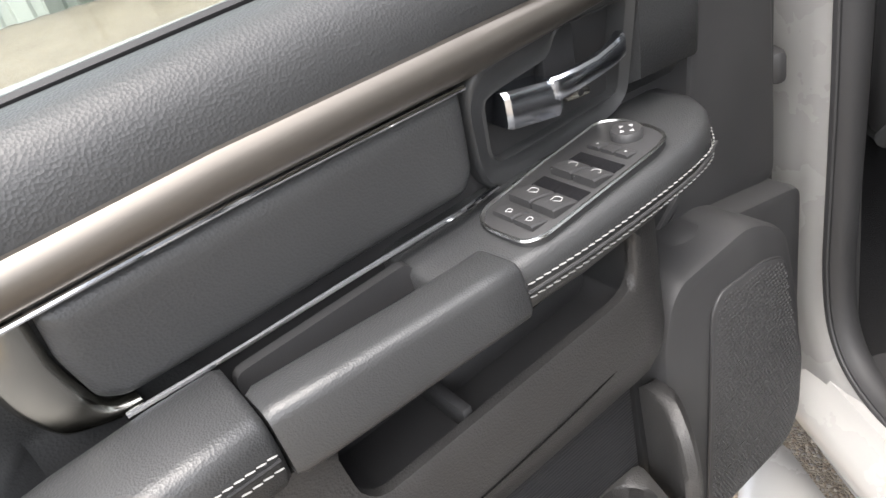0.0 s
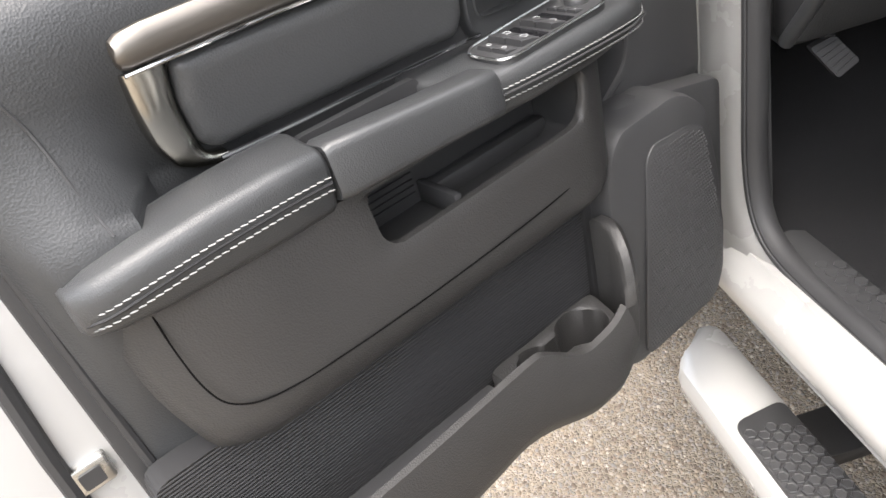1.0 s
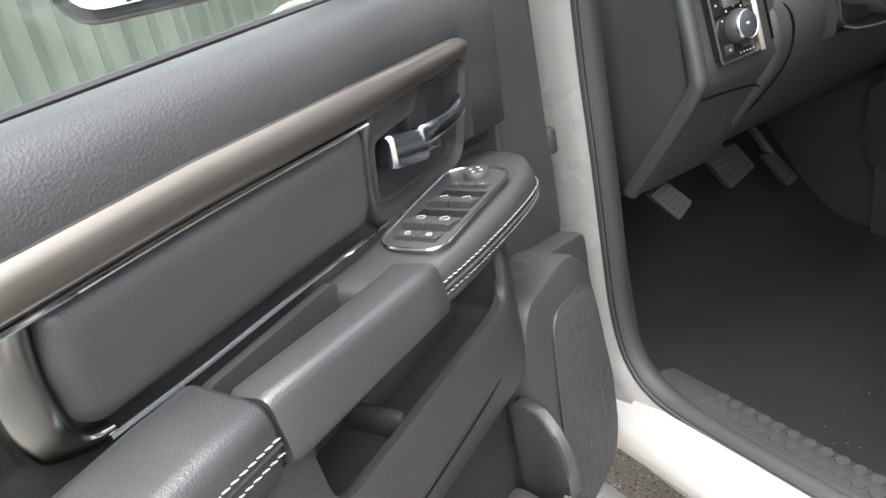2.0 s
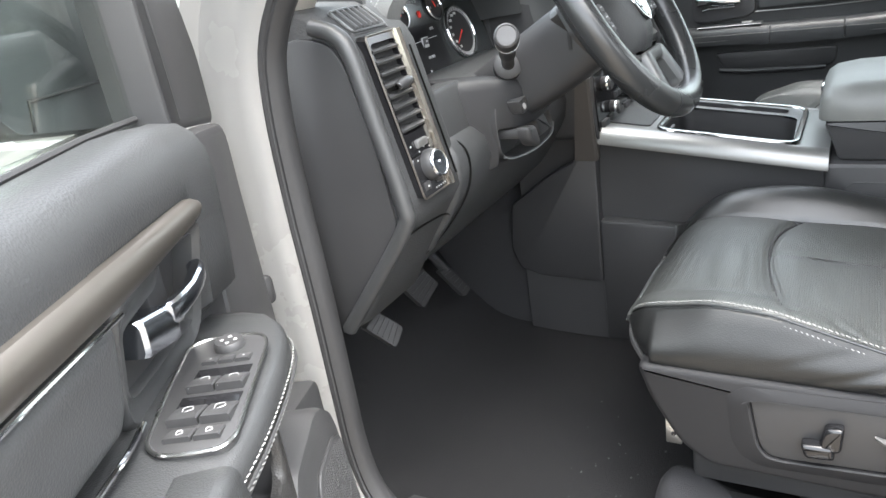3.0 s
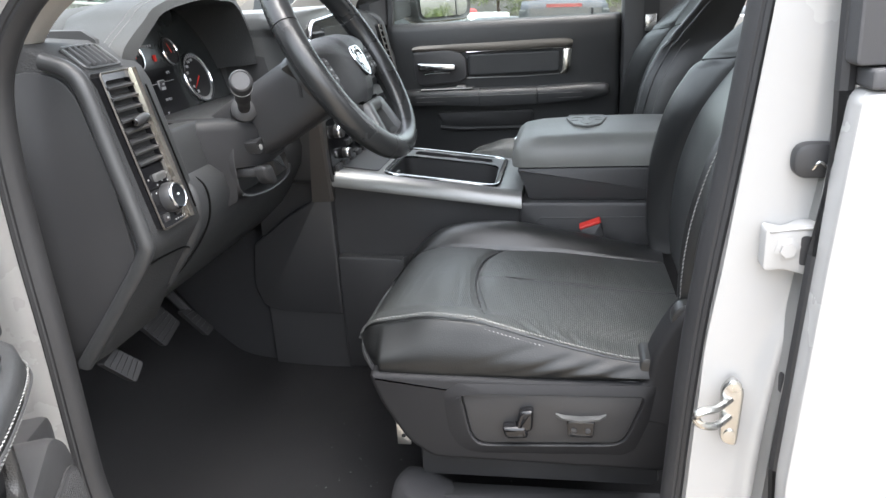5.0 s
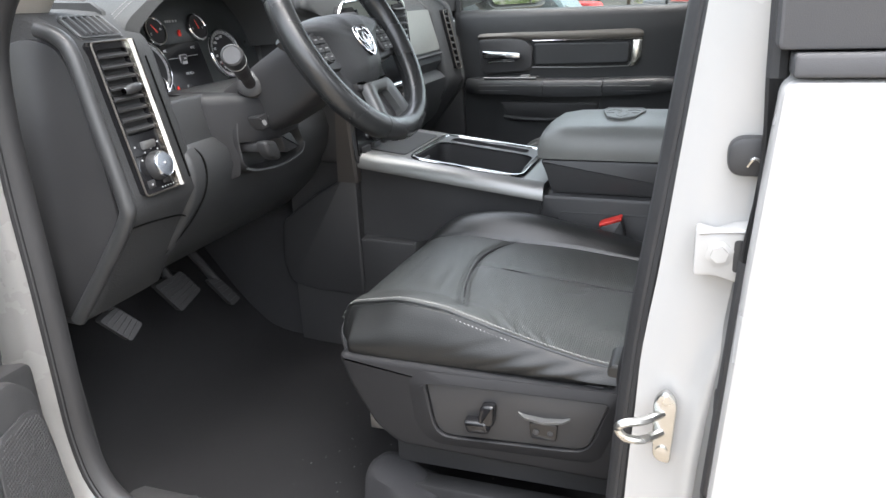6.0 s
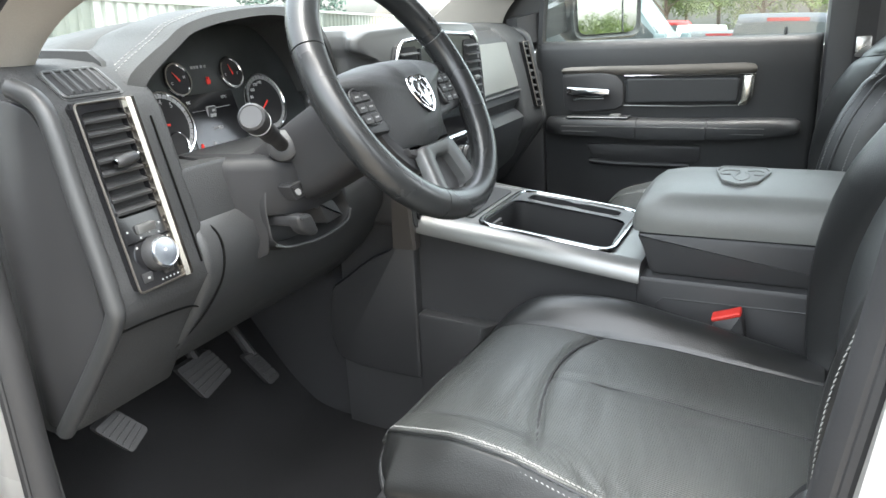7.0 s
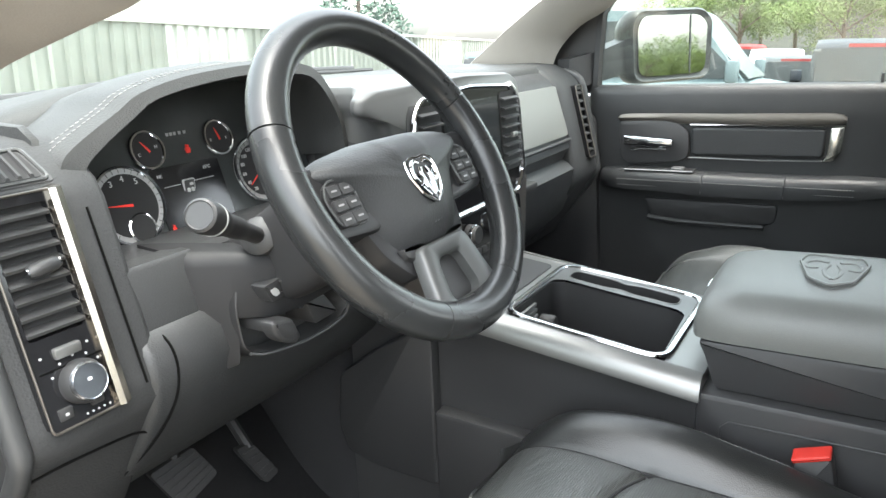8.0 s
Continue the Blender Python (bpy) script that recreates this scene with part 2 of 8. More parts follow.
def pillow(poly, c0, h, axis="y", soft=0.02, bm=None, back=0.004):
    """A padded panel: the polygon swells from c0 by h with a soft edge."""
    k = len(poly)
    area = sum(poly[i - 1][0] * poly[i][1] - poly[i][0] * poly[i - 1][1] for i in range(k))
    rings = [[place(axis, a, b, c0 - math.copysign(back, h)) for a, b in poly]]
    ctr = Vector((sum(p[0] for p in poly) / k, sum(p[1] for p in poly) / k))
    for j in range(6):
        ang = math.pi / 2 * j / 5
        off, dep = soft * (1 - math.cos(ang)), h * 0.85 * math.sin(ang)
        ring = []
        for i in range(k):
            p, q = Vector(poly[i - 1]), Vector(poly[(i + 1) % k])
            d = q - p
            nn = Vector((-d.y, d.x)).normalized() * (1 if area > 0 else -1)
            ring.append(place(axis, poly[i][0] + nn.x * off, poly[i][1] + nn.y * off, c0 + dep))
        rings.append(ring)
    last = rings[-1]
    mid = [sum(p[q] for p in last) / k for q in range(3)]
    rings.append([tuple(p[q] + (mid[q] - p[q]) * 0.05 for q in range(3)) for p in last])
    bm = bm or bmesh.new()
    return loft(bm, rings)


def stitch(pts, step=0.0062, length=0.0047, r=0.0008, bm=None):
    """Short thread stitches along a path."""
    bm = bm or bmesh.new()
    pts = [Vector(p) for p in pts]
    left = 0.0
    for a, b in zip(pts, pts[1:]):
        d = b - a
        ln = d.length
        if ln < 1e-7:
            continue
        d.normalize()
        s = left
        side = d.cross(Vector((0, 0, 1)))
        side = side.normalized() if side.length > 1e-4 else Vector((1, 0, 0))
        up = side.cross(d)
        while s < ln:
            p, q = a + d * s + up * r * 0.9, a + d * (s + length) - up * r * 0.9
            ra = [p + (side * x + up * y) * r for x, y in ((1, 0), (0, 1), (-1, 0), (0, -1))]
            rb = [q + (side * x + up * y) * r for x, y in ((1, 0), (0, 1), (-1, 0), (0, -1))]
            m = p.lerp(q, 0.5)
            rm = [m + (side * x + up * y) * r * 1.5 for x, y in ((1, 0), (0, 1), (-1, 0), (0, -1))]
            loft(bm, [ra, rm, rb])
            s += step
        left = s - ln
    return bm


def writing(name, text, size, m, mat, parent, depth=0.0004):
    """Raised letters of the built-in font, lying in the xy plane of the pose m."""
    cu = bpy.data.curves.new(name, "FONT")
    cu.body, cu.size, cu.extrude = text, size, depth
    cu.align_x, cu.align_y = "CENTER", "CENTER"
    tmp = bpy.data.objects.new(name, cu)
    scene.collection.objects.link(tmp)
    me = bpy.data.meshes.new_from_object(tmp)
    bpy.data.objects.remove(tmp)
    me.transform(m)
    me.materials.append(mat)
    ob = new(name, me)
    ob.parent = parent
    if parent.parent is None and parent not in LOCAL:
        ob.matrix_parent_inverse = parent.matrix_basis.inverted()
    return ob


def lerp_path(pts, t):
    for (t0, v0), (t1, v1) in zip(pts, pts[1:]):
        if t <= t1:
            u = max(0.0, (t - t0) / (t1 - t0))
            return v0 + (v1 - v0) * u
    return pts[-1][1]


def resample(poly, n, start):
    """n points evenly along a closed polygon, from the point nearest to start, anticlockwise."""
    area = sum(poly[i - 1][0] * poly[i][1] - poly[i][0] * poly[i - 1][1] for i in range(len(poly)))
    poly = poly if area > 0 else poly[::-1]
    i0 = min(range(len(poly)), key=lambda i: (poly[i][0] - start[0]) ** 2 + (poly[i][1] - start[1]) ** 2)
    poly = poly[i0:] + poly[:i0]
    pts = [Vector(p) for p in poly] + [Vector(poly[0])]
    lens = [(b - a).length for a, b in zip(pts, pts[1:])]
    total, out, k, acc = sum(lens), [], 0, 0.0
    for j in range(n):
        s = total * j / n
        while acc + lens[k] < s:
            acc += lens[k]
            k += 1
        out.append(tuple(pts[k].lerp(pts[k + 1], (s - acc) / max(lens[k], 1e-9))))
    return out


def plate_ring(outer_, inner_, levels_, axis, n=80):
    """A raised frame between two outlines; levels_ are (share from outer to inner, depth)."""
    a_, b_ = resample(outer_, n, outer_[0]), resample(inner_, n, inner_[0])
    return loft(bmesh.new(), [[place(axis, p[0] + (q[0] - p[0]) * t, p[1] + (q[1] - p[1]) * t, d) for p, q in zip(a_, b_)] for t, d in levels_], caps=False)


# ---- setting: ground ----
GROUND = -0.08

# ---- setting: cab body round the driver's opening ----
SEAL_PATH = [(0.05, 1.56), (0.17, 1.49), (0.26, 1.43), (0.315, 1.36), (0.334, 1.28), (0.338, 1.15), (0.335, 1.0), (0.335, 0.85), (0.333, 0.75), (0.315, 0.67),
             (0.27, 0.625), (0.18, 0.61), (0.0, 0.608), (-0.2, 0.608), (-0.38, 0.615), (-0.45, 0.64), (-0.485, 0.70), (-0.49, 0.80), (-0.505, 1.02),
             (-0.53, 1.22), (-0.552, 1.40), (-0.565, 1.52), (-0.55, 1.66), (-0.48, 1.72), (-0.3, 1.73)]
SEAL_PTS = smooth_path([(a, b, 0) for a, b in SEAL_PATH], 4)


def offset_path(pts, d):
    """The path in its plane, moved outwards by d."""
    out = []
    k = len(pts)
    for i, p in enumerate(pts):
        t = (pts[min(i + 1, k - 1)] - pts[max(i - 1, 0)]).normalized()
        out.append(p + Vector((t.y, -t.x, 0)) * -d)
    return out


cab = thing("cab_body", (-0.85, 0.0, 0.5), "white painted steel cab body of a pickup truck, driver's doorway open", "vehicle body", kind="structure")
band = [(-0.835, 0.0), (-0.862, 0.014), (-0.872, 0.03), (-0.876, 0.06), (-0.882, 0.075), (-0.905, 0.085)]
rings = []
for x, d in band:
    rings.append([(x, p.x, p.y) for p in offset_path(SEAL_PTS, d)])
bm = bmesh.new()
loft(bm, [list(r) for r in zip(*rings)], closed=False)
bmesh.ops.solidify(bm, geom=bm.faces[:], thickness=0.003)
part("door_frame", bm, PAINT, cab, "white painted door frame flange")
seal = part("door_seal", tube([(-0.832, p.x, p.y) for p in offset_path(SEAL_PTS, 0.002)], 0.015, 10, up=(1, 0, 0), flat=1.25), RUBBER, cab, "black rubber weatherstrip")
part("seal_lip", tube([(-0.848, p.x, p.y) for p in offset_path(SEAL_PTS, 0.006)], 0.006, 8, up=(1, 0, 0)), RUBBER, cab, "black rubber lip")
part("hinge_bracket", box(-0.915, -0.895, 0.354, 0.388, 1.03, 1.07, 0.008), PLASTIC_BLACK, cab, "dark hinge bracket")
# cowl side and outer fender edge beside the hinges
bm = prism(rounded([(0.40, 0.45), (1.75, 0.45), (1.78, 0.90), (1.62, 1.07), (1.30, 1.20), (1.05, 1.245), (0.75, 1.26), (0.43, 1.27), (0.405, 1.15)], 0.03), -0.905, -0.965, "x", 0.012)
part("fender", bm, PAINT, cab, "white front fender")
rings = []
for y, zc, w in ((0.84, 1.315, 0.90), (1.0, 1.305, 0.92), (1.3, 1.27, 0.93), (1.6, 1.20, 0.93), (1.85, 1.08, 0.90), (1.95, 0.95, 0.85)):
    rings.append([(-w, y, zc - 0.085), (-w * 0.97, y, zc - 0.045), (-w * 0.80, y, zc - 0.010), (-w * 0.4, y, zc + 0.02), (w * 0.4, y, zc + 0.02), (w * 0.80, y, zc - 0.010), (w * 0.97, y, zc - 0.045), (w, y, zc - 0.085), (w, y, 0.8), (-w, y, 0.8)])
part("bonnet", loft(bmesh.new(), rings), PAINT, cab, "white bonnet")
# rocker panel
rock = [(-0.868, 0.610), (-0.880, 0.590), (-0.898, 0.575), (-0.906, 0.555), (-0.906, 0.535), (-0.896, 0.515), (-0.86, 0.50), (-0.82, 0.50), (-0.82, 0.60)]
bm = loft(bmesh.new(), [[(a, y, b) for a, b in rock] for y in (0.47, 0.3, 0.0, -0.5, -2.2)])
part("rocker_panel", bm, PAINT, cab, "white rocker panel below the doorway")
# B-pillar shell and its ribs
prof = [(0.55, 0.02), (0.62, 0.014), (0.70, 0.008), (0.80, 0.0), (0.90, -0.005), (0.96, -0.009), (1.02, -0.012), (1.07, -0.018), (1.12, -0.025), (1.22, -0.036), (1.30, -0.045), (1.40, -0.056), (1.55, -0.07), (1.75, -0.07)]
ridge = [(0.55, -0.552), (0.80, -0.560), (0.95, -0.563), (1.02, -0.570), (1.08, -0.586), (1.16, -0.592), (1.30, -0.592), (1.75, -0.60)]
rings = []
for z, dy in prof:
    ring = []
    for i in range(27):
        y = -0.50 - 0.005 * i
        base = -0.872 - 0.012 * math.sin(math.pi * min(1.0, i / 26)) - 0.004 * max(0.0, (-0.60 - y) / 0.03)
        fold = 0.011 * math.exp(-((y - lerp_path(ridge, z)) / 0.011) ** 2) - 0.007 * math.exp(-((y - lerp_path(ridge, z) + 0.026) / 0.012) ** 2)
        ring.append((base - fold, y + dy, z))
    rings.append(ring)
bm = loft(bmesh.new(), [list(r) for r in zip(*[smooth_path(list(c), 3) for c in zip(*rings)])], closed=False)
part("b_pillar", bm, PAINT, cab, "white painted B-pillar with a pressed fold", angle=80)
part("pillar_trim", loft(bmesh.new(), [[(-0.84, y0, z), (-0.78, y0 - 0.015, z), (-0.765, y0 - 0.05, z), (-0.77, y0 - 0.16, z), (-0.84, y0 - 0.16, z)] for y0, z in ((-0.585, 0.60), (-0.585, 0.95), (-0.595, 1.15), (-0.62, 1.40), (-0.65, 1.70))]), PLASTIC, cab, "dark grey plastic inner pillar trim", angle=50)
# roof, far side frame and back wall
bm = prism(rounded([(-0.62, 1.74), (0.62, 1.74), (0.70, 1.80), (0.5, 1.90), (-0.5, 1.90), (-0.70, 1.80)], 0.05), 0.02, -1.75, "y")
part("roof", bm, PAINT, cab, "white roof")
part("roof_lining", prism(rect(-0.66, 0.66, 1.715, 1.735, 0.008), -0.02, -1.7, "y"), HEADLINER, cab, "grey-beige roof lining")
bm = prism(rounded([(0.05, 0.40), (0.9, 0.40), (0.9, 1.20), (0.40, 1.28), (0.27, 1.29), (-0.55, 1.29), (-1.7, 1.29), (-1.7, 0.40)], 0.03), 0.90, 0.965, "x", 0.008)
part("far_side", bm, PAINT, cab, "white far side body panel")
part("far_b_pillar", box(0.80, 0.90, -0.70, -0.522, 0.60, 1.74, 0.02), PLASTIC_BLACK, cab, "dark far B-pillar trim")
part("back_wall", box(-0.9, 0.9, -1.75, -1.70, 0.45, 1.35, 0.01), PLASTIC_BLACK, cab, "dark cab back wall")
rings = []
for p in smooth_path([(-0.720, 0.372, 1.33), (-0.718, 0.348, 1.372), (-0.715, 0.312, 1.412), (-0.708, 0.252, 1.448), (-0.700, 0.142, 1.477), (-0.700, 0.045, 1.499), (-0.695, -0.04, 1.54), (-0.68, -0.10, 1.62), (-0.65, -0.13, 1.72)], 4):
    rings.append([tuple(p + Vector(d)) for d in ((0, 0, 0), (-0.006, -0.010, 0.004), (-0.030, -0.018, 0.018), (-0.065, -0.016, 0.040), (-0.095, 0.0, 0.060), (-0.080, 0.030, 0.050), (-0.020, 0.020, 0.020), (-0.002, 0.008, 0.004))])
part("windscreen_pillar", loft(bmesh.new(), rings), HEADLINER, cab, "beige fabric windscreen pillar trim", angle=60)
fore = smooth_path([(0.705, 0.570, 1.36), (0.70, 0.525, 1.395), (0.70, 0.464, 1.440), (0.70, 0.414, 1.4775), (0.695, 0.320, 1.540), (0.68, 0.20, 1.61), (0.655, 0.06, 1.69), (0.63, -0.04, 1.745)], 4)
aft = smooth_path([(0.80, 0.342, 1.35), (0.80, 0.334, 1.374), (0.80, 0.323, 1.403), (0.80, 0.298, 1.437), (0.79, 0.250, 1.476), (0.775, 0.160, 1.524), (0.72, 0.03, 1.64), (0.66, -0.09, 1.74)], 4)
rings = []
for p, q in zip(fore, aft):
    b = p.lerp(q, 0.55)
    rings.append([tuple(p + Vector((0.10, 0.03, 0.0))), tuple(p + Vector((0.012, 0.004, 0.002))), tuple(p), tuple(p.lerp(b, 0.35) + Vector((-0.010, 0, 0))), tuple(b + Vector((-0.012, -0.004, 0))), tuple(b.lerp(q, 0.6) + Vector((-0.006, -0.004, 0))), tuple(q), tuple(q + Vector((0.012, 0.006, 0.002))), tuple(q + Vector((0.06, 0.03, 0.0)))])
part("windscreen_pillar", loft(bmesh.new(), rings), HEADLINER, cab, "wide grey-beige windscreen pillar trim", angle=60)
part("windscreen_header", tube([(-0.63, -0.04, 1.745), (0, 0.02, 1.755), (0.63, -0.04, 1.745)], 0.035, 10), HEADLINER, cab)

# floor of the cab
carpet = thing("floor", (-0.4, 0.1, 0.59), "black carpet floor of the cab with worn nap", "floor", kind="structure")
bm = bmesh.new()
prof = [(0.95, 1.05), (0.72, 0.98), (0.60, 0.82), (0.47, 0.66), (0.36, 0.605), (0.1, 0.592), (-0.2, 0.59), (-0.6, 0.59), (-1.7, 0.60)]
xs = [-0.835, -0.80, -0.7, -0.5, -0.3, -0.17, 0.0, 0.17, 0.4, 0.8, 0.88]
rows_ = []
for y, z in smooth_path([(a, b, 0) for a, b in prof], 5) and [(p.x, p.y) for p in smooth_path([(a, b, 0) for a, b in prof], 5)]:
    rows_.append([(x, y, z + (0.012 if x < -0.82 else 0) + 0.004 * noise.noise((x * 7, y * 7, 0))) for x in xs])
loft(bm, rows_, closed=False)
bmesh.ops.solidify(bm, geom=bm.faces[:], thickness=0.01)
part("carpet", bm, CARPET, carpet)
bm = loft(bmesh.new(), [[(a, y, b) for a, b in [(-0.835, 0.612), (-0.825, 0.622), (-0.79, 0.622), (-0.765, 0.612), (-0.755, 0.58), (-0.83, 0.58)]] for y in (0.30, 0.2, 0.0, -0.3, -0.46)])
sillplate = part("sill_plate", bm, PLASTIC_BLACK, carpet, "black plastic sill plate with raised hexagons")
bm = bmesh.new()
for i in range(26):
    for j in range(2):
        c = (-0.805 + 0.022 * j, 0.20 - i * 0.0235 - 0.012 * (j % 2), 0.6215)
        lathe([(0.0105, 0), (0.0095, 0.0022)], c, (0, 0, 1), 6, bm)
part("raised_hexagons", bm, PLASTIC_BLACK, sillplate, smooth=False)
part("tunnel", prism(rounded([(-0.155, 0.59), (-0.15, 0.86), (-0.11, 0.92), (0.11, 0.92), (0.15, 0.86), (0.155, 0.59)], 0.03), 0.25, 0.95, "y"), CARPET, carpet, "carpeted floor tunnel")
bm = prism(rounded([(0.335, 0.62), (0.60, 0.62), (0.60, 1.0), (0.36, 1.0)], 0.03), -0.835, -0.80, "x", 0.008)
part("kick_panel", bm, PLASTIC_BLACK, carpet, "black plastic kick panel")
part("kick_panel", prism(rounded([(0.20, 0.59), (0.75, 0.59), (0.75, 1.25), (0.22, 1.25)], 0.03), 0.815, 0.88, "x", 0.008), PLASTIC_BLACK, carpet, "black plastic kick panel")

# grit and leaf crumbs trodden into the carpet
crumb = random.Random(31)
bm = bmesh.new()
for _ in range(90):
    x, y = crumb.uniform(-0.78, -0.30), crumb.gauss(-0.02, 0.16)
    if not -0.40 < y < 0.10:
        continue
    r, a = crumb.uniform(0.0008, 0.0022), crumb.uniform(0, 6.28)
    ring_ = [(x + r * math.cos(a + k) * (1.6 if k < 2 else 1.0), y + r * math.sin(a + k), 0.5945) for k in (0.0, 1.3, 2.5, 3.8, 5.1)]
    tip = bm.verts.new((x, y, 0.5955 + r * 0.5))
    vs = [bm.verts.new(p) for p in ring_]
    for k in range(5):
        bm.faces.new((vs[k - 1], vs[k], tip))
tagged(link("crumbs", bm, SPOKE, False), "pale grit and leaf crumbs lying on the black carpet", "crumbs", kind="stuff")

# ---- B-pillar fittings ----
striker = thing("door_striker", (-0.9, -0.535, 0.955), "zinc-plated steel door striker loop bolted to the pillar", "striker")
part("plate", prism(rounded([(-0.548, 0.912), (-0.530, 0.918), (-0.528, 0.985), (-0.540, 1.0), (-0.552, 0.985)], 0.008), -0.898, -0.888, "x", 0.002), STEEL, striker)
part("loop", tube(smooth_path([(-0.895, -0.538, 0.972), (-0.915, -0.520, 0.972), (-0.925, -0.505, 0.974), (-0.926, -0.497, 0.968), (-0.925, -0.503, 0.957), (-0.915, -0.520, 0.950), (-0.895, -0.538, 0.950)], 5), 0.0045, 8), STEEL, striker)
for z in (0.988, 0.928):
    part("bolt", lathe([(0.0065, 0), (0.0065, 0.002), (0.0035, 0.0025)], (-0.898, -0.539, z), (-1, 0, 0), 12), STEEL, striker)
hinge = thing("hinge_plate", (-0.89, -0.58, 1.15), "white painted steel hinge plate with hexagon bolts", "hinge")
bm = prism(rounded([(-0.556, 1.175), (-0.575, 1.170), (-0.592, 1.178), (-0.625, 1.176), (-0.625, 1.118), (-0.595, 1.124), (-0.575, 1.130), (-0.556, 1.128)], 0.006), -0.906, -0.885, "x", 0.003)
part("leaf", bm, PAINT, hinge)
part("rib", tube(smooth_path([(-0.9062, -0.560, 1.171), (-0.9062, -0.592, 1.174), (-0.9062, -0.622, 1.172)], 3), 0.002, 6), PAINT, hinge)
part("slot", prism(rect(-0.600, -0.590, 1.135, 1.166, 0.004), -0.9066, -0.90, "x"), PLASTIC, hinge, "dark slot")
part("bolt", lathe([(0.013, 0), (0.013, 0.002), (0.008, 0.003), (0.008, 0.006)], (-0.905, -0.578, 1.152), (-1, 0, 0), 6), PAINT, hinge)
part("bolt", lathe([(0.011, 0), (0.011, 0.003), (0.007, 0.004), (0.007, 0.009)], (-0.905, -0.610, 1.150), (-1, 0, 0), 6), PAINT, hinge)
plug = thing("rubber_grommet", (-0.89, -0.6, 1.24), "black rubber wiring grommet in the pillar", "grommet")
part("ring", prism(rect(-0.622, -0.578, 1.222, 1.257, 0.017, 6), -0.899, -0.885, "x", 0.004), PLASTIC_BLACK, plug)
# solid near-black pad, painted as the shade in the grommet's hole
part("opening", prism(rect(-0.613, -0.587, 1.229, 1.250, 0.010, 6), -0.8985, -0.89, "x"), HOLLOW, plug)
part("wire", tube(smooth_path([(-0.90, -0.595, 1.232), (-0.903, -0.6, 1.24), (-0.90, -0.608, 1.234)], 4), 0.0016, 6), STEEL, plug)
stop = thing("rubber_stop", (-0.89, -0.595, 0.985), "black rubber door stop on the pillar", "door stop")
part("block", prism(rect(-0.622, -0.585, 0.955, 1.015, 0.012), -0.905, -0.88, "x", 0.006), RUBBER, stop)
part("boot", tube([(-0.893, -0.605, 0.945 - 0.006 * i) for i in range(9)], 0.012, 10, radii=[0.012 if i % 2 else 0.008 for i in range(9)], up=(0, 1, 0)), RUBBER, stop)

# ---- rear side door, closed ----
rear = thing("rear_side_door", (-0.95, -0.95, 0.5), "closed white rear side door with dark window", "door")
bm = prism(rounded([(-0.603, 0.48), (-0.585, 0.9), (-0.600, 1.15), (-0.612, 1.312), (-1.65, 1.312), (-1.65, 0.48)], 0.012), -0.955, -0.905, "x", 0.006)
part("door_skin", bm, PAINT, rear)
part("belt_moulding", prism(rect(-1.65, -0.617, 1.314, 1.332, 0.004), -0.958, -0.915, "x", 0.003), COVER, rear, "matte dark grey window belt moulding")
part("pillar_cover", prism(rounded([(-0.605, 1.334), (-0.70, 1.334), (-0.69, 1.74), (-0.597, 1.74)], 0.006), -0.95, -0.915, "x", 0.003), COVER, rear, "matte dark grey pillar cover")
part("window_pane", box(-0.93, -0.925, -1.6, -0.70, 1.33, 1.72), SCREEN, rear, "dark tinted window")
part("edge_seal", tube([(-0.915, -0.600, 0.5), (-0.915, -0.588, 0.9), (-0.915, -0.603, 1.15), (-0.915, -0.61, 1.31), (-0.915, -0.60, 1.7)], 0.009, 8), RUBBER, rear, "black rubber edge seal")

# ---- side step ----
step = thing("side_step", (-0.9, 0.0, 0.33), "white painted running board with black hexagon tread", "running board")
prof = [(-0.988, 0.335), (-0.980, 0.358), (-0.962, 0.368), (-0.885, 0.368), (-0.866, 0.360), (-0.862, 0.33), (-0.875, 0.29), (-0.965, 0.28), (-0.984, 0.30)]
cx = sum(p[0] for p in prof) / len(prof)
rings = []
for y, s, dx in ((0.385, 0.55, 0.0), (0.380, 0.8, 0.0), (0.365, 0.95, 0.0), (0.345, 1, 0.0), (0.31, 1, 0), (0.0, 1, 0), (-2.0, 1, 0)):
    rings.append([(cx + (a - cx) * s + dx, y + (0.55 * (a - cx) if y > 0.30 else 0), 0.325 + (b - 0.325) * (0.6 + 0.4 * s)) for a, b in prof])
part("board", loft(bmesh.new(), rings), PAINT, step)
tread = part("tread", prism(rounded([(-0.968, 0.170), (-0.872, 0.185), (-0.870, -0.9), (-0.968, -0.9)], 0.02), 0.373, 0.362, "z", 0.003), TREAD, step, "black rubber tread")
for j in range(5):
    for i in range(26):
        x, y = -0.957 + 0.0185 * j, 0.160 - i * 0.0225 - 0.0112 * (j % 2)
        if y < 0.14 + (0.0 if x < -0.9 else -0.01):
            part("tread_hexagon", lathe([(0.0108, 0), (0.0102, 0.0032), (0.0088, 0.0042), (0.0070, 0.0036)], (x, y, 0.3725), (0, 0, 1), 6), TREAD, tread, smooth=False)
part("support_bracket", box(-0.86, -0.70, 0.10, 0.20, 0.27, 0.30, 0.004), PLASTIC_BLACK, step, "black bracket")

# ---- driver's door, wide open ----
DOOR = pose(-1.25, 0.13, 0, 0, 0, 28.06)
door = thing("driver_door", DOOR, "driver's door wide open, black grained trim, padded armrest, bronze trim strip", "door")
LOCAL.add(door)
# white shell
bm = prism(rounded([(-0.60, 0.52), (0.42, 0.52), (0.44, 0.9), (0.44, 1.30), (-0.60, 1.315), (-0.62, 1.0), (-0.62, 0.6)], 0.03), 0.062, 0.17, "y", 0.012)
shell = part("door_shell", bm, PAINT, door, "white painted door shell")
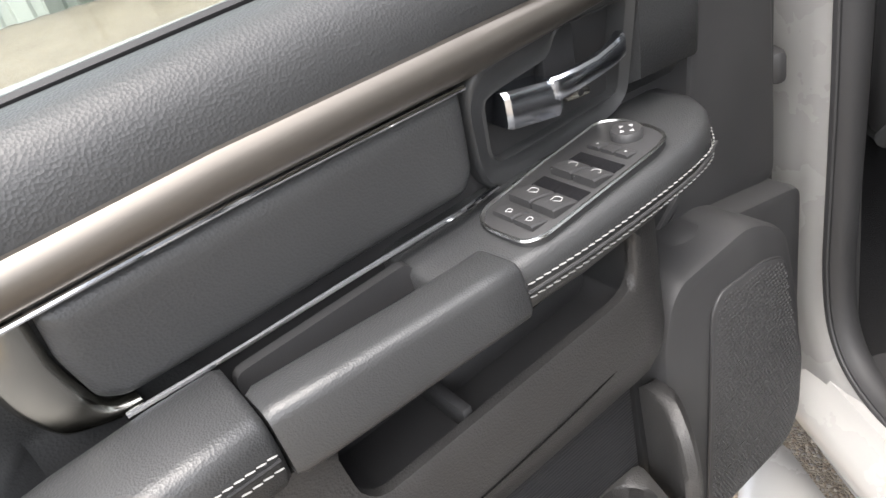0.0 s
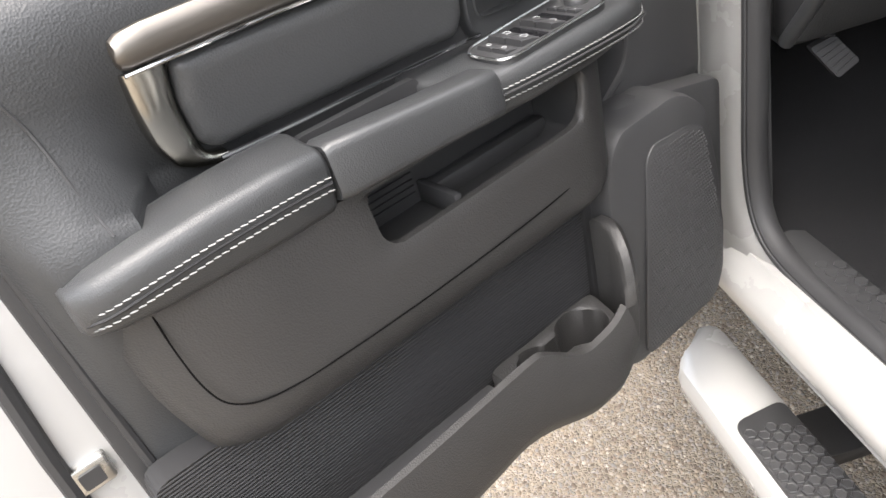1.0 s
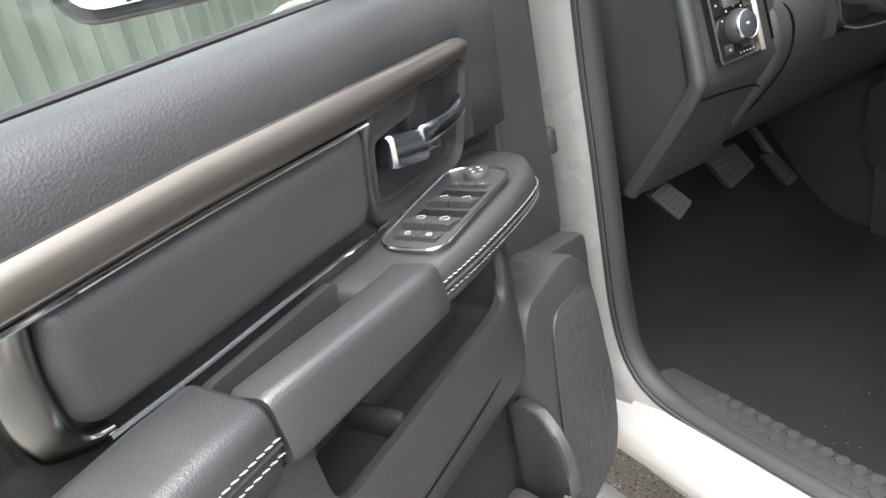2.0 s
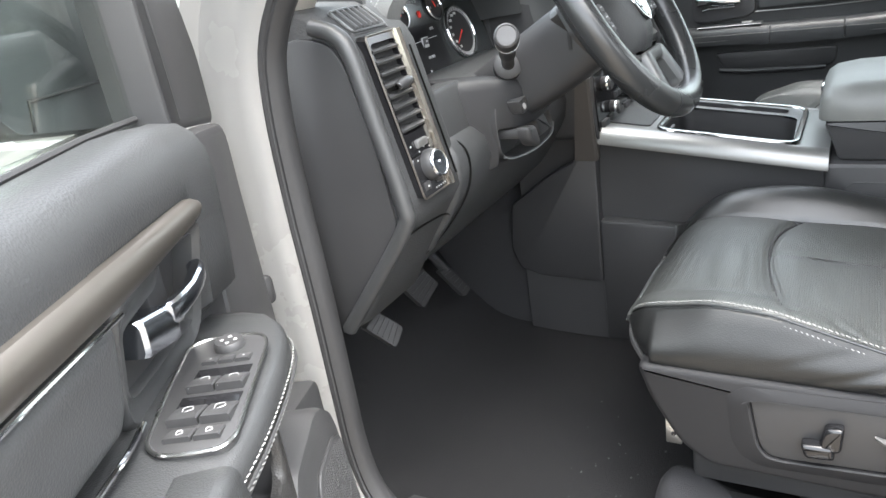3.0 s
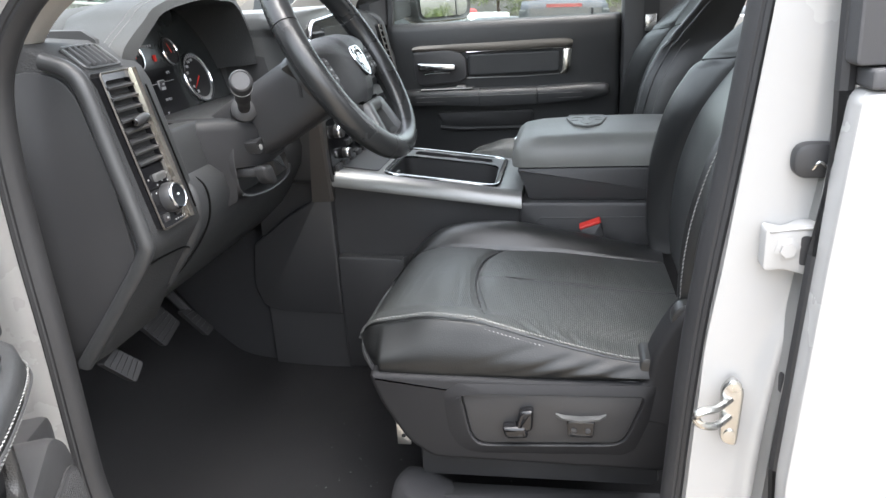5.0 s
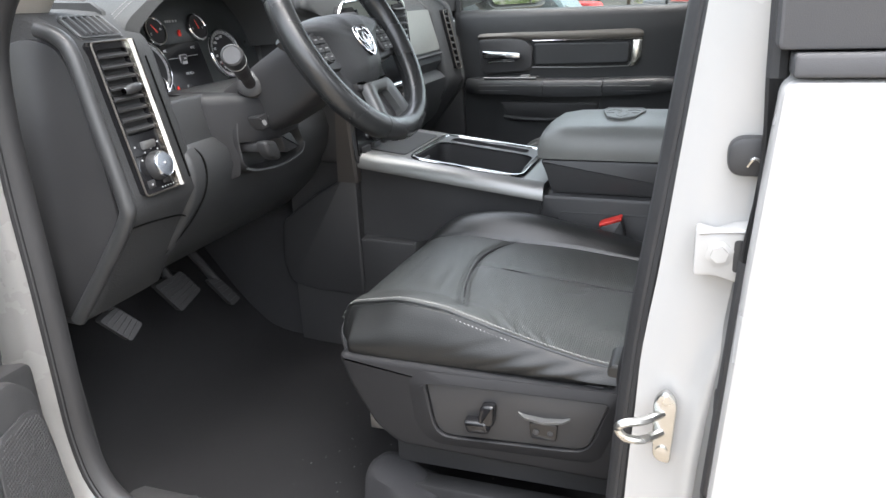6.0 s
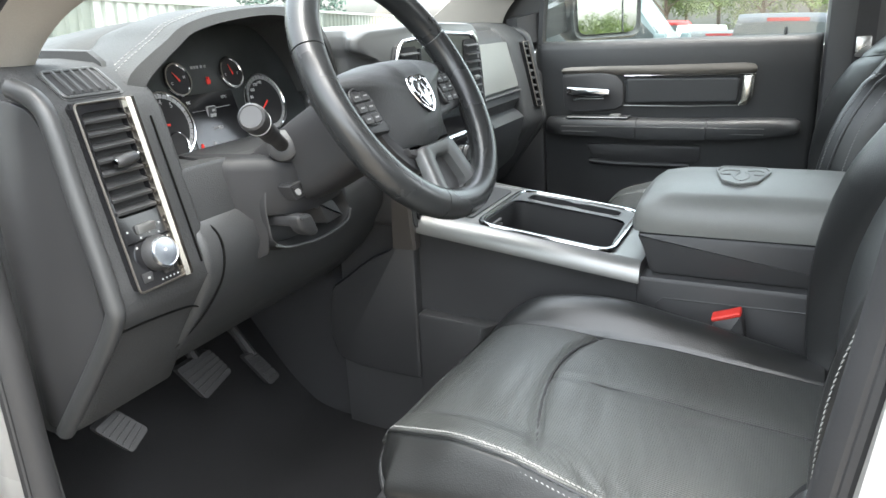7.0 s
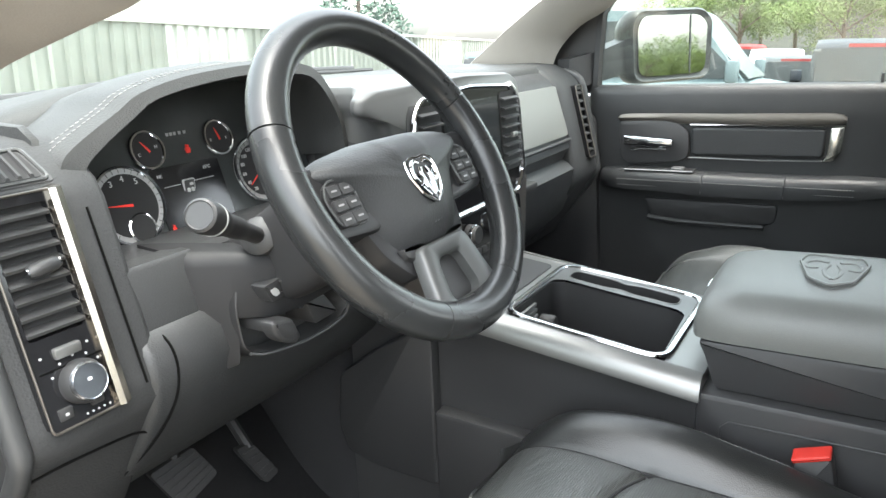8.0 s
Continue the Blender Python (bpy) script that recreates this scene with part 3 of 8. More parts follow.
bm = prism(rounded([(-0.497, 0.52), (0.40, 0.52), (0.41, 1.28), (-0.512, 1.30)], 0.03), 0.040, 0.064, "y", 0.006)
part("shell_seal", bm, RUBBER, door, "dark rubber seal round the trim")
part("edge_seal", tube([(-0.541, 0.058, 1.25), (-0.545, 0.058, 1.05), (-0.551, 0.058, 0.95), (-0.554, 0.058, 0.80), (-0.548, 0.058, 0.56)], 0.0085, 8, up=(0, 1, 0)), RUBBER, shell)
part("seal_ridge", tube(smooth_path([(-0.497, 0.038, 1.27), (-0.492, 0.036, 1.10), (-0.487, 0.036, 0.95), (-0.480, 0.036, 0.80), (-0.478, 0.038, 0.60)], 4), 0.0055, 8, up=(0, 1, 0)), RUBBER, shell, "rounded rubber lip")
latch = part("latch", prism(rect(-0.552, -0.513, 0.893, 0.925, 0.004), 0.052, 0.08, "y", 0.003), STEEL, door, "steel door latch")
part("latch_mouth", prism(rect(-0.543, -0.522, 0.899, 0.918, 0.003), 0.050, 0.055, "y"), PLASTIC_BLACK, latch)
# upper trim swept along the door
prof = [(0.078, 1.319), (0.048, 1.324), (0.026, 1.321), (0.013, 1.311), (0.005, 1.295), (0.002, 1.272), (0.004, 1.241), (0.0045, 1.230), (0.006, 1.20)]
low_flat = [(0.008, 1.155), (0.009, 1.145), (0.012, 1.11), (0.022, 0.95), (0.026, 0.80), (0.034, 0.55), (0.08, 0.50)]
low_deep = [(0.010, 1.155), (0.030, 1.145), (0.055, 1.11), (0.06, 0.95), (0.062, 0.80), (0.064, 0.55), (0.08, 0.50)]
field = [(0.078, 1.319), (0.048, 1.324), (0.026, 1.321), (0.013, 1.311), (0.005, 1.295), (0.002, 1.272), (0.006, 1.241), (0.013, 1.230), (0.023, 1.20), (0.037, 1.155), (0.040, 1.145)]
rings = []
for x, dy, k in ((-0.497, 0.035, 0), (-0.494, 0.02, 0), (-0.486, 0.012, 0), (-0.468, 0.008, 5), (-0.44, 0.004, 5), (-0.40, 0, 5), (-0.366, 0, 3), (-0.262, 0, 3), (-0.25, 0, 4), (-0.036, 0, 4), (-0.028, 0, 2), (0.05, 0, 2), (0.152, 0.0, 2), (0.160, 0.0, 1), (0.22, 0.001, 1), (0.236, 0.002, 1), (0.247, 0.008, 1), (0.270, 0.026, 1), (0.283, 0.045, 1), (0.289, 0.07, 1)):
    sec = prof + [(a + (c - a) * min(k, 1), b) for (a, b), (c, d) in zip(low_flat, low_deep)]
    if k == 5:
        sec = prof[:-1] + [(-0.001, 1.20), (-0.017, 1.155), (-0.024, 1.145), (-0.028, 1.11)] + low_flat[3:]
    elif k > 2:
        sec = field + [(0.028, 1.11), (0.026, 0.95)] + low_flat[4:] if k == 3 else field + low_deep[2:]
    if k == 2:
        sec = [(a + (0.050 if 1.10 < b < 1.235 else 0.008 if 1.10 < b < 1.245 else 0.0), b) for a, b in sec]
    rings.append([(x, min(a + dy, 0.08), b - (0.0 if x < 0.15 else (x - 0.15) * 0.13)) for a, b in sec])
part("belt_seal", tube([(-0.50, 0.077, 1.321), (-0.1, 0.077, 1.3225), (0.15, 0.077, 1.3215), (0.26, 0.077, 1.316)], 0.0035, 6), RUBBER, door, "black rubber belt seal")
upper = part("upper_trim", loft(bmesh.new(), rings), VINYL, door, "grained black vinyl upper trim", angle=60)
part("trim_crease", tube(smooth_path([(-0.470, 0.0115, 1.325), (-0.452, 0.0065, 1.29), (-0.432, 0.0065, 1.23), (-0.424, -0.0075, 1.17), (-0.420, -0.023, 1.142)], 5), 0.0016, 6), PLASTIC_BLACK, upper)
bm = prism(rounded([(0.285, 1.29), (0.39, 1.28), (0.40, 1.0), (0.40, 0.92), (0.12, 0.92), (0.24, 1.0)], 0.02), 0.034, 0.07, "y", 0.008)
part("front_trim", bm, PLASTIC_BLACK, door, "plain black hinge side trim")
# bronze strip with chrome edge and end bezel
bm = bmesh.new()
rings = []
for x, zc, h, y in ((-0.358, 1.254, 0.006, -0.002), (-0.356, 1.255, 0.011, -0.004), (-0.350, 1.256, 0.0135, -0.005), (-0.33, 1.2575, 0.0143, -0.006), (-0.2, 1.2575, 0.0145, -0.006), (-0.02, 1.2515, 0.0145, -0.006),
                    (0.06, 1.2505, 0.0125, -0.006), (0.12, 1.2505, 0.0105, -0.006), (0.143, 1.2505, 0.009, -0.005), (0.151, 1.2505, 0.006, -0.003)):
    rings.append([(x, 0.004, zc - h), (x, y + 0.002, zc - h), (x, y - 0.0025, zc - 0.7 * h), (x, y - 0.0048, zc - 0.25 * h), (x, y - 0.0048, zc + 0.25 * h), (x, y - 0.0025, zc + 0.7 * h), (x, y + 0.002, zc + h), (x, 0.004, zc + h)])
part("trim_strip", loft(bm, rings), BRONZE, door, "satin bronze metallic trim strip")
part("chrome_line", tube(smooth_path([(-0.357, -0.006, 1.2405), (-0.2, -0.007, 1.2405), (-0.03, -0.007, 1.2345)], 6), 0.0019, 8), CHROME, door, "thin chrome line")


def lean_y(z):
    return 0.006 + 0.26 * (1.24 - z)


def lean_in(bm):
    """The field round the padded insert leans in towards its lower edge."""
    for v in bm.verts:
        v.co.y += lean_y(v.co.z)
    return bm


bez_o = smooth_path([(a, b, 0) for a, b in ((-0.3590, 1.2405), (-0.3575, 1.19), (-0.3490, 1.157), (-0.339, 1.1455), (-0.315, 1.1365), (-0.298, 1.1372))], 5)
bez_i = smooth_path([(a, b, 0) for a, b in ((-0.3225, 1.2385), (-0.3250, 1.20), (-0.3210, 1.168), (-0.3180, 1.156), (-0.312, 1.1475), (-0.299, 1.1440))], 5)
rings = []
for p, q in zip(bez_o, bez_i):
    rings.append([(p.x + (q.x - p.x) * k, d, p.y + (q.y - p.y) * k) for k, d in ((0.0, 0.008), (0.0, -0.004), (0.06, -0.0075), (0.16, -0.0090), (0.5, -0.0085), (0.85, -0.0060), (1.0, -0.001), (1.0, 0.008))])
part("end_bezel", lean_in(loft(bmesh.new(), rings)), DIM_CHROME, door, "polished chrome end bezel", angle=50)
part("lower_chrome_line", lean_in(tube(smooth_path([(-0.3103, -0.0195, 1.1450), (-0.2367, -0.0205, 1.1422), (-0.16, -0.0205, 1.1412), (-0.0915, -0.0205, 1.1390), (-0.047, -0.0205, 1.1374), (-0.004, -0.014, 1.1330)], 6), 0.0027, 8)), CHROME, door, "thin chrome line")
padp = rounded([(-0.320, 1.236), (-0.3235, 1.20), (-0.3185, 1.160), (-0.306, 1.1495), (-0.235, 1.1465), (-0.14, 1.1445), (-0.09, 1.1440), (-0.030, 1.1410), (-0.0215, 1.160), (-0.0275, 1.2285), (-0.038, 1.2310)], 0.007, 4)
rings = [[(a, lean_y(b) + 0.006, b) for a, b in padp]]
for d in (0.0, 0.0008, 0.0025, 0.005, 0.008, 0.012, 0.017, 0.024, 0.032, 0.040):
    swell = math.sqrt(1 - (1 - min(d / 0.015, 1.0)) ** 2)
    ring = [(-0.17 + (a + 0.17) * (1 - d / 0.152), 1.190 + (b - 1.190) * (1 - d / 0.0455)) for a, b in padp]
    rings.append([(a, lean_y(b) - swell * (0.0120 + 0.03 * (1.235 - b)), b) for a, b in ring])
part("padded_insert", loft(bmesh.new(), rings), INSERT, door, "padded black vinyl insert", angle=70)
# inner handle
bezel = rounded([(-0.0235, 1.215), (-0.0175, 1.2345), (0.0, 1.2425), (0.02, 1.2445), (0.08, 1.2415), (0.156, 1.238), (0.160, 1.1385), (0.1465, 1.124), (0.0653, 1.116), (0.006, 1.118), (-0.0075, 1.133), (-0.0160, 1.158), (-0.0220, 1.1976)], 0.010, 4)
recess = rounded([(-0.0012, 1.2070), (0.010, 1.2090), (0.035, 1.2096), (0.0646, 1.2115), (0.0715, 1.2325), (0.117, 1.2290), (0.150, 1.2270), (0.150, 1.1430), (0.0637, 1.1440), (0.0313, 1.1455), (0.0126, 1.1460), (0.0042, 1.1571)], 0.006, 4)
hb = part("handle_bezel", lean_in(plate_ring(bezel, recess, ((0.0, 0.036), (0.0, 0.000), (0.05, -0.005), (0.14, -0.0070), (0.24, -0.0060), (0.50, -0.0025), (0.82, 0.0000), (0.93, -0.0015), (1.0, 0.002), (1.0, 0.028)), "y")), EDGE, door, "dark plastic handle surround", angle=50)
part("cup", lean_in(prism(recess, 0.0165, 0.034, "y")), PLASTIC_BLACK, hb, "dark finger cup")
# solid near-black block stands in for the shade behind the lever
part("cup_shade", prism(rounded([(0.069, 1.229), (0.104, 1.226), (0.100, 1.178), (0.064, 1.176)], 0.006), 0.0225, 0.050, "y", 0.002), HOLLOW, hb, "near-black block painted as the shade behind the lever")
rings = []
for x, zt, zb, yf in ((0.054, 1.2022, 1.1835, -0.001), (0.060, 1.2022, 1.1838, -0.004), (0.080, 1.2012, 1.1842, -0.0055), (0.100, 1.2008, 1.1848, -0.0055), (0.120, 1.2030, 1.1856, -0.0045), (0.134, 1.2055, 1.1868, -0.002), (0.1372, 1.2058, 1.1885, 0.001)):
    rings.append([(x, yf + 0.0150, zt - 0.005), (x, yf + 0.0100, zt - 0.0008), (x, yf + 0.0030, zt + 0.0004), (x, yf + 0.0008, zt - 0.0016), (x, yf, zt - 0.0050), (x, yf + 0.0004, (zt + zb) / 2), (x, yf + 0.0010, zb + 0.0030), (x, yf + 0.0026, zb), (x, yf + 0.0140, zb + 0.0010)])
lev = part("handle_lever", loft(bmesh.new(), rings), LEVER, door, "chrome pull handle", angle=32)
rings = []
for x, zt, zb, yf in ((0.0115, 1.2075, 1.1785, 0.0075), (0.0150, 1.2078, 1.1772, 0.0045), (0.030, 1.2048, 1.1742, 0.0030), (0.045, 1.2018, 1.1715, 0.0015), (0.058, 1.1992, 1.1695, -0.0005), (0.0625, 1.1985, 1.1710, 0.0015)):
    rings.append([(x, 0.052, zt - 0.004), (x, yf + 0.0100, zt - 0.0006), (x, yf + 0.0034, zt + 0.0003), (x, yf + 0.0010, zt - 0.0018), (x, yf, zt - 0.006), (x, yf + 0.0003, (zt + zb) / 2), (x, yf + 0.0012, zb + 0.004), (x, yf + 0.0036, zb), (x, 0.052, zb + 0.002)])
part("lever_root", loft(bmesh.new(), rings), LEVER, lev, "chrome handle root", angle=32)
lock = part("lock_slider", prism(rounded([(0.077, 1.1745), (0.084, 1.1775), (0.106, 1.1725), (0.107, 1.164), (0.079, 1.1675)], 0.004), 0.0150, 0.055, "y", 0.003), DIM_CHROME, hb, "small chrome lock slider")
part("lock_dot", lathe([(0.0028, 0), (0.0028, 0.0008)], (0.094, 0.0150, 1.1705), (0, -1, 0), 10), PLASTIC_BLACK, lock)


def armrest_ring(x, yb, yf, zt, zb, r=0.012):
    """A rounded section of the armrest at x."""
    return [(x, a, b) for a, b in rounded([(yb, zb), (yb, zt), (yf, zt - 0.004), (yf - 0.004, zt - 0.028), (yf + 0.006, zb)], r, 3)]


rings = [armrest_ring(*r) for r in ((-0.108, 0.056, -0.022, 1.124, 1.085), (-0.104, 0.056, -0.034, 1.128, 1.078), (-0.09, 0.056, -0.046, 1.129, 1.075), (-0.066, 0.056, -0.060, 1.128, 1.075), (0.0, 0.056, -0.064, 1.127, 1.075),
                                    (0.08, 0.056, -0.062, 1.126, 1.075), (0.14, 0.056, -0.054, 1.124, 1.077), (0.175, 0.056, -0.042, 1.122, 1.08), (0.20, 0.056, -0.024, 1.120, 1.083), (0.214, 0.056, -0.004, 1.117, 1.088))]
arm = part("armrest", loft(bmesh.new(), rings), SOFT, door, "stitched black leather switch armrest", angle=70)
for dz, dyy in ((-0.0225, 0.0005), (-0.0345, 0.0012)):
    pts = smooth_path([(-0.064, -0.0645 + dyy, 1.131 + dz), (0.0, -0.068 + dyy, 1.129 + dz), (0.08, -0.066 + dyy, 1.126 + dz), (0.14, -0.0585 + dyy, 1.122 + dz), (0.175, -0.0475 + dyy, 1.119 + dz), (0.203, -0.026 + dyy, 1.116 + dz)], 8)
    part("stitching", stitch(pts, step=0.0072, length=0.0062, r=0.0006), THREAD, arm, "light grey double stitching")
part("seam", tube(smooth_path([(-0.062, -0.0665, 1.104), (0.0, -0.0695, 1.102), (0.08, -0.0675, 1.099), (0.14, -0.06, 1.095), (0.19, -0.04, 1.09)], 6), 0.0014, 6), PLASTIC_BLACK, arm)
# grab handle
rings = [[(x, a, b) for a, b in rounded([(y1, zt - 0.006), (y0, zt), (y0 - 0.006, zb + 0.008), (y1 - 0.012, zb)][::-1], 0.010, 3)] for x, y0, y1, zt, zb in (
    (-0.250, -0.058, -0.018, 1.141, 1.083), (-0.244, -0.060, -0.016, 1.143, 1.081), (-0.2, -0.064, -0.018, 1.141, 1.082), (-0.14, -0.066, -0.02, 1.137, 1.081), (-0.09, -0.067, -0.02, 1.134, 1.079), (-0.064, -0.067, -0.018, 1.132, 1.078), (-0.060, -0.064, -0.014, 1.129, 1.080))]
part("grab_handle", loft(bmesh.new(), rings), SOFT, door, "black leather grab handle", angle=60)
# rear armrest pad
rings = [armrest_ring(*r) for r in ((-0.4745, 0.010, -0.022, 1.118, 1.082, 0.008), (-0.470, 0.010, -0.034, 1.125, 1.078), (-0.45, 0.012, -0.048, 1.132, 1.077), (-0.41, 0.012, -0.056, 1.139, 1.077), (-0.36, 0.012, -0.0590, 1.144, 1.077),
                                    (-0.30, 0.012, -0.060, 1.146, 1.077), (-0.258, 0.012, -0.060, 1.145, 1.078), (-0.252, 0.012, -0.056, 1.142, 1.080))]
pad = part("armrest_pad", loft(bmesh.new(), rings), SOFT, door, "stitched black leather armrest pad", angle=70)
for dz, dyy in ((-0.0225, 0.0005), (-0.0345, 0.0012)):
    pts = smooth_path([(-0.468, -0.034 + dyy, 1.121 + dz), (-0.45, -0.0505 + dyy, 1.127 + dz), (-0.41, -0.0595 + dyy, 1.134 + dz), (-0.36, -0.0630 + dyy, 1.139 + dz), (-0.30, -0.0645 + dyy, 1.141 + dz), (-0.255, -0.0642 + dyy, 1.140 + dz)], 8)
    part("stitching", stitch(pts, step=0.0072, length=0.0062, r=0.0006), THREAD, pad, "light grey double stitching")
part("seam", tube(smooth_path([(-0.469, -0.0345, 1.0935), (-0.45, -0.0495, 1.0985), (-0.41, -0.0575, 1.1055), (-0.36, -0.0610, 1.1105), (-0.30, -0.0625, 1.1125), (-0.255, -0.0622, 1.1115)], 6), 0.0016, 6), HOLLOW, pad)
part("pull_pocket", prism(rounded([(-0.248, 1.132), (-0.104, 1.132), (-0.104, 1.075), (-0.248, 1.075)], 0.01), 0.003, 0.012, "y"), PLASTIC_BLACK, door, "dark recess behind the grab handle")
# switch panel
TOP = 1.1295
ring = rounded([(-0.042, -0.004), (-0.028, 0.010), (0.04, 0.0195), (0.118, 0.0265), (0.130, 0.012), (0.1305, -0.026), (0.124, -0.042), (0.105, -0.048), (0.026, -0.053), (-0.028, -0.0565), (-0.041, -0.050), (-0.0435, -0.023)], 0.010, 5)
sw = part("switch_panel", prism(ring, TOP, 1.115, "z", 0.002), PLASTIC_BLACK, door, "black window switch panel")
part("panel_rim", tube([(a, b, TOP - 0.0002) for a, b in ring], 0.0017, 6, closed=True), STEEL, sw, "satin silver rim")


def key(x0, x1, ya, yb, h, mat=PLASTIC):
    """A rocker key, high at its free end and falling to the panel."""
    y0, y1, n_ = min(ya, yb) + 0.0004, max(ya, yb) - 0.0004, 5
    rings = []
    for i in range(n_ + 1):
        u = i / n_
        x, z = x0 + (x1 - x0) * u, TOP + h * (1 - 0.8 * u ** 1.6)
        rings.append([(x, y0, TOP - 0.004), (x, y0, z - 0.0012), (x, y0 + 0.0012, z), (x, y1 - 0.0012, z), (x, y1, z - 0.0012), (x, y1, TOP - 0.004)])
    return part("switch_key", loft(bmesh.new(), rings), mat, sw)


for x0, x1, ya, yb, h in ((-0.029, -0.013, -0.003, -0.0245, 0.0045), (-0.029, -0.013, -0.0255, -0.046, 0.0045), (-0.009, 0.016, 0.001, -0.0235, 0.0070), (-0.009, 0.016, -0.0245, -0.048, 0.0070),
                          (0.036, 0.058, 0.001, -0.022, 0.0070), (0.036, 0.058, -0.023, -0.046, 0.0070)):
    key(x0, x1, ya, yb, h)
for x, y0 in ((0.016, -0.047), (0.058, -0.044)):
    part("switch_well", box(x, x + 0.014, y0, 0.002, TOP, TOP + 0.0008), GLOSS, sw, "gloss black finger well")
for y in (0.003, -0.0115, -0.026):
    key(0.080, 0.093, y - 0.0135, y, 0.0035)
KX, KY = 0.110, -0.014
knob = part("mirror_knob", lathe([(0.0135, 0), (0.0135, 0.005), (0.012, 0.007), (0.0095, 0.0065)], (KX, KY, TOP), (0, 0, 1), 20), PLASTIC, sw, "round mirror adjusting knob")
for a in range(4):
    c, s = math.cos(a * math.pi / 2), math.sin(a * math.pi / 2)
    part("arrow_mark", prism([(KX + c * 0.008, KY + s * 0.008), (KX + c * 0.005 - s * 0.002, KY + s * 0.005 + c * 0.002), (KX + c * 0.005 + s * 0.002, KY + s * 0.005 - c * 0.002)], TOP + 0.0072, TOP + 0.006, "z"), MARK, knob)
for x, y, z, auto in ((-0.022, -0.014, 0.0040, 0), (-0.022, -0.036, 0.0040, 0), (0.006, -0.011, 0.0052, 0), (0.006, -0.036, 0.0052, 0), (0.050, -0.010, 0.0044, 1), (0.050, -0.034, 0.0044, 1)):
    w_, h_ = (0.0030, 0.0045) if x > 0 else (0.0022, 0.0026)
    shape = [Vector((x + a * 0.47 + b * 0.88, y - a * 0.88 + b * 0.47, TOP + z)) for a, b in rounded([(-h_, -w_), (h_, -w_), (h_, w_ * 0.4), (h_ * 0.3, w_), (-h_ * 0.5, w_)], 0.001, 2)]
    part("icon_mark", tube(shape, 0.0003, 5, closed=True), MARK, sw)
    if auto:
        writing("auto_mark", "AUTO", 0.0040, Matrix.Translation((x - 0.0105, y + 0.0040, TOP + z + 0.0008)) @ pose(0, 0, 0, 0, 0, -62), MARK, sw)
for y in (-0.004, -0.033):
    part("icon_mark", lathe([(0.0011, 0), (0.0011, 0.0005)], (0.086, y, TOP + 0.0024), (0, 0, 1), 8), MARK, sw)
# lower trim with pocket
outer = rounded([(-0.462, 1.088), (-0.455, 0.98), (-0.425, 0.885), (0.085, 0.885), (0.112, 0.93), (0.125, 1.08)], 0.03, 4)
hole = rounded([(-0.223, 1.078), (-0.219, 1.026), (-0.205, 1.010), (0.047, 1.014), (0.062, 1.024), (0.068, 1.078)], 0.012, 4)
bm = bmesh.new()
n = 72


def bulge(x, z):
    """Depth of the lower trim's face."""
    return -0.050 + 0.055 * max(0.0, (-0.36 - x) / 0.1) ** 2 + 0.03 * max(0.0, (0.93 - z) / 0.045) ** 2 + 0.03 * max(0.0, (x - 0.06) / 0.065) ** 2


o1, h1 = resample(outer, n, (-0.46, 1.088)), resample(hole, n, (-0.223, 1.078))
rings = []
for s, back in ((1.0, 0.05), (1.0, 0.0)):
    rings.append([(a, bulge(a, b) + back, b) for a, b in o1])
for s in (0.06, 0.2, 0.4, 0.6, 0.8, 0.94):
    rings.append([(a + (c - a) * s, bulge(a + (c - a) * s, b + (d - b) * s), b + (d - b) * s) for (a, b), (c, d) in zip(o1, h1)])
rings.append([(c, bulge(c, d) + 0.003, d) for c, d in h1])
rings.append([(c, bulge(c, d) + 0.012, d) for c, d in h1])
low = part("lower_trim", loft(bm, rings, caps=False), DOOR_PLASTIC, door, "dark grained plastic lower trim with an open pocket", angle=60)
line = smooth_path([(-0.425, -0.022, 1.082), (-0.424, -0.032, 1.03), (-0.418, -0.038, 0.985), (-0.404, -0.043, 0.960), (-0.37, -0.048, 0.946), (-0.30, -0.0505, 0.941), (-0.16, -0.0505, 0.940), (0.0, -0.0505, 0.948), (0.09, -0.042, 0.958)], 6)
part("panel_joint", tube(line, 0.0009, 6), JOINT, low, "fine joint line")
bm = bmesh.new()
deep = [(c, d - 0.022 * (1 if d < 1.045 else 0)) for c, d in hole]
loft(bm, [[(c, -0.041, d) for c, d in hole], [(c, -0.034, d) for c, d in deep], [(c, 0.032, d) for c, d in deep]], caps=False)
bm.faces.new([bm.verts.new((c, 0.032, d)) for c, d in deep])
pocket = part("pocket_liner", bm, PLASTIC_BLACK, door, "black pocket liner")
part("pocket_divider", box(-0.122, -0.112, -0.036, 0.030, 0.990, 1.016, 0.003), PLASTIC_BLACK, pocket)
part("pocket_step", box(-0.112, 0.062, 0.010, 0.032, 0.985, 1.012, 0.006), PLASTIC_BLACK, pocket)
for i in range(8):
    part("rib", box(-0.217, -0.125, 0.029, 0.0315, 1.000 + 0.008 * i, 1.004 + 0.008 * i), PLASTIC, pocket)
# map bin
RIB_LINER = material("fine_ribbed_liner", (0.018, 0.018, 0.019), 0.55)
nt = RIB_LINER.node_tree
wave, bp, tco = nt.nodes.new("ShaderNodeTexWave"), nt.nodes.new("ShaderNodeBump"), nt.nodes.new("ShaderNodeTexCoord")
wave.bands_direction = "Z"
wave.inputs["Scale"].default_value = 70
wave.inputs["Distortion"].default_value = 0.0
bp.inputs["Strength"].default_value, bp.inputs["Distance"].default_value = 0.7, 0.0012
nt.links.new(tco.outputs["Object"], wave.inputs["Vector"])
nt.links.new(wave.outputs["Fac"], bp.inputs["Height"])
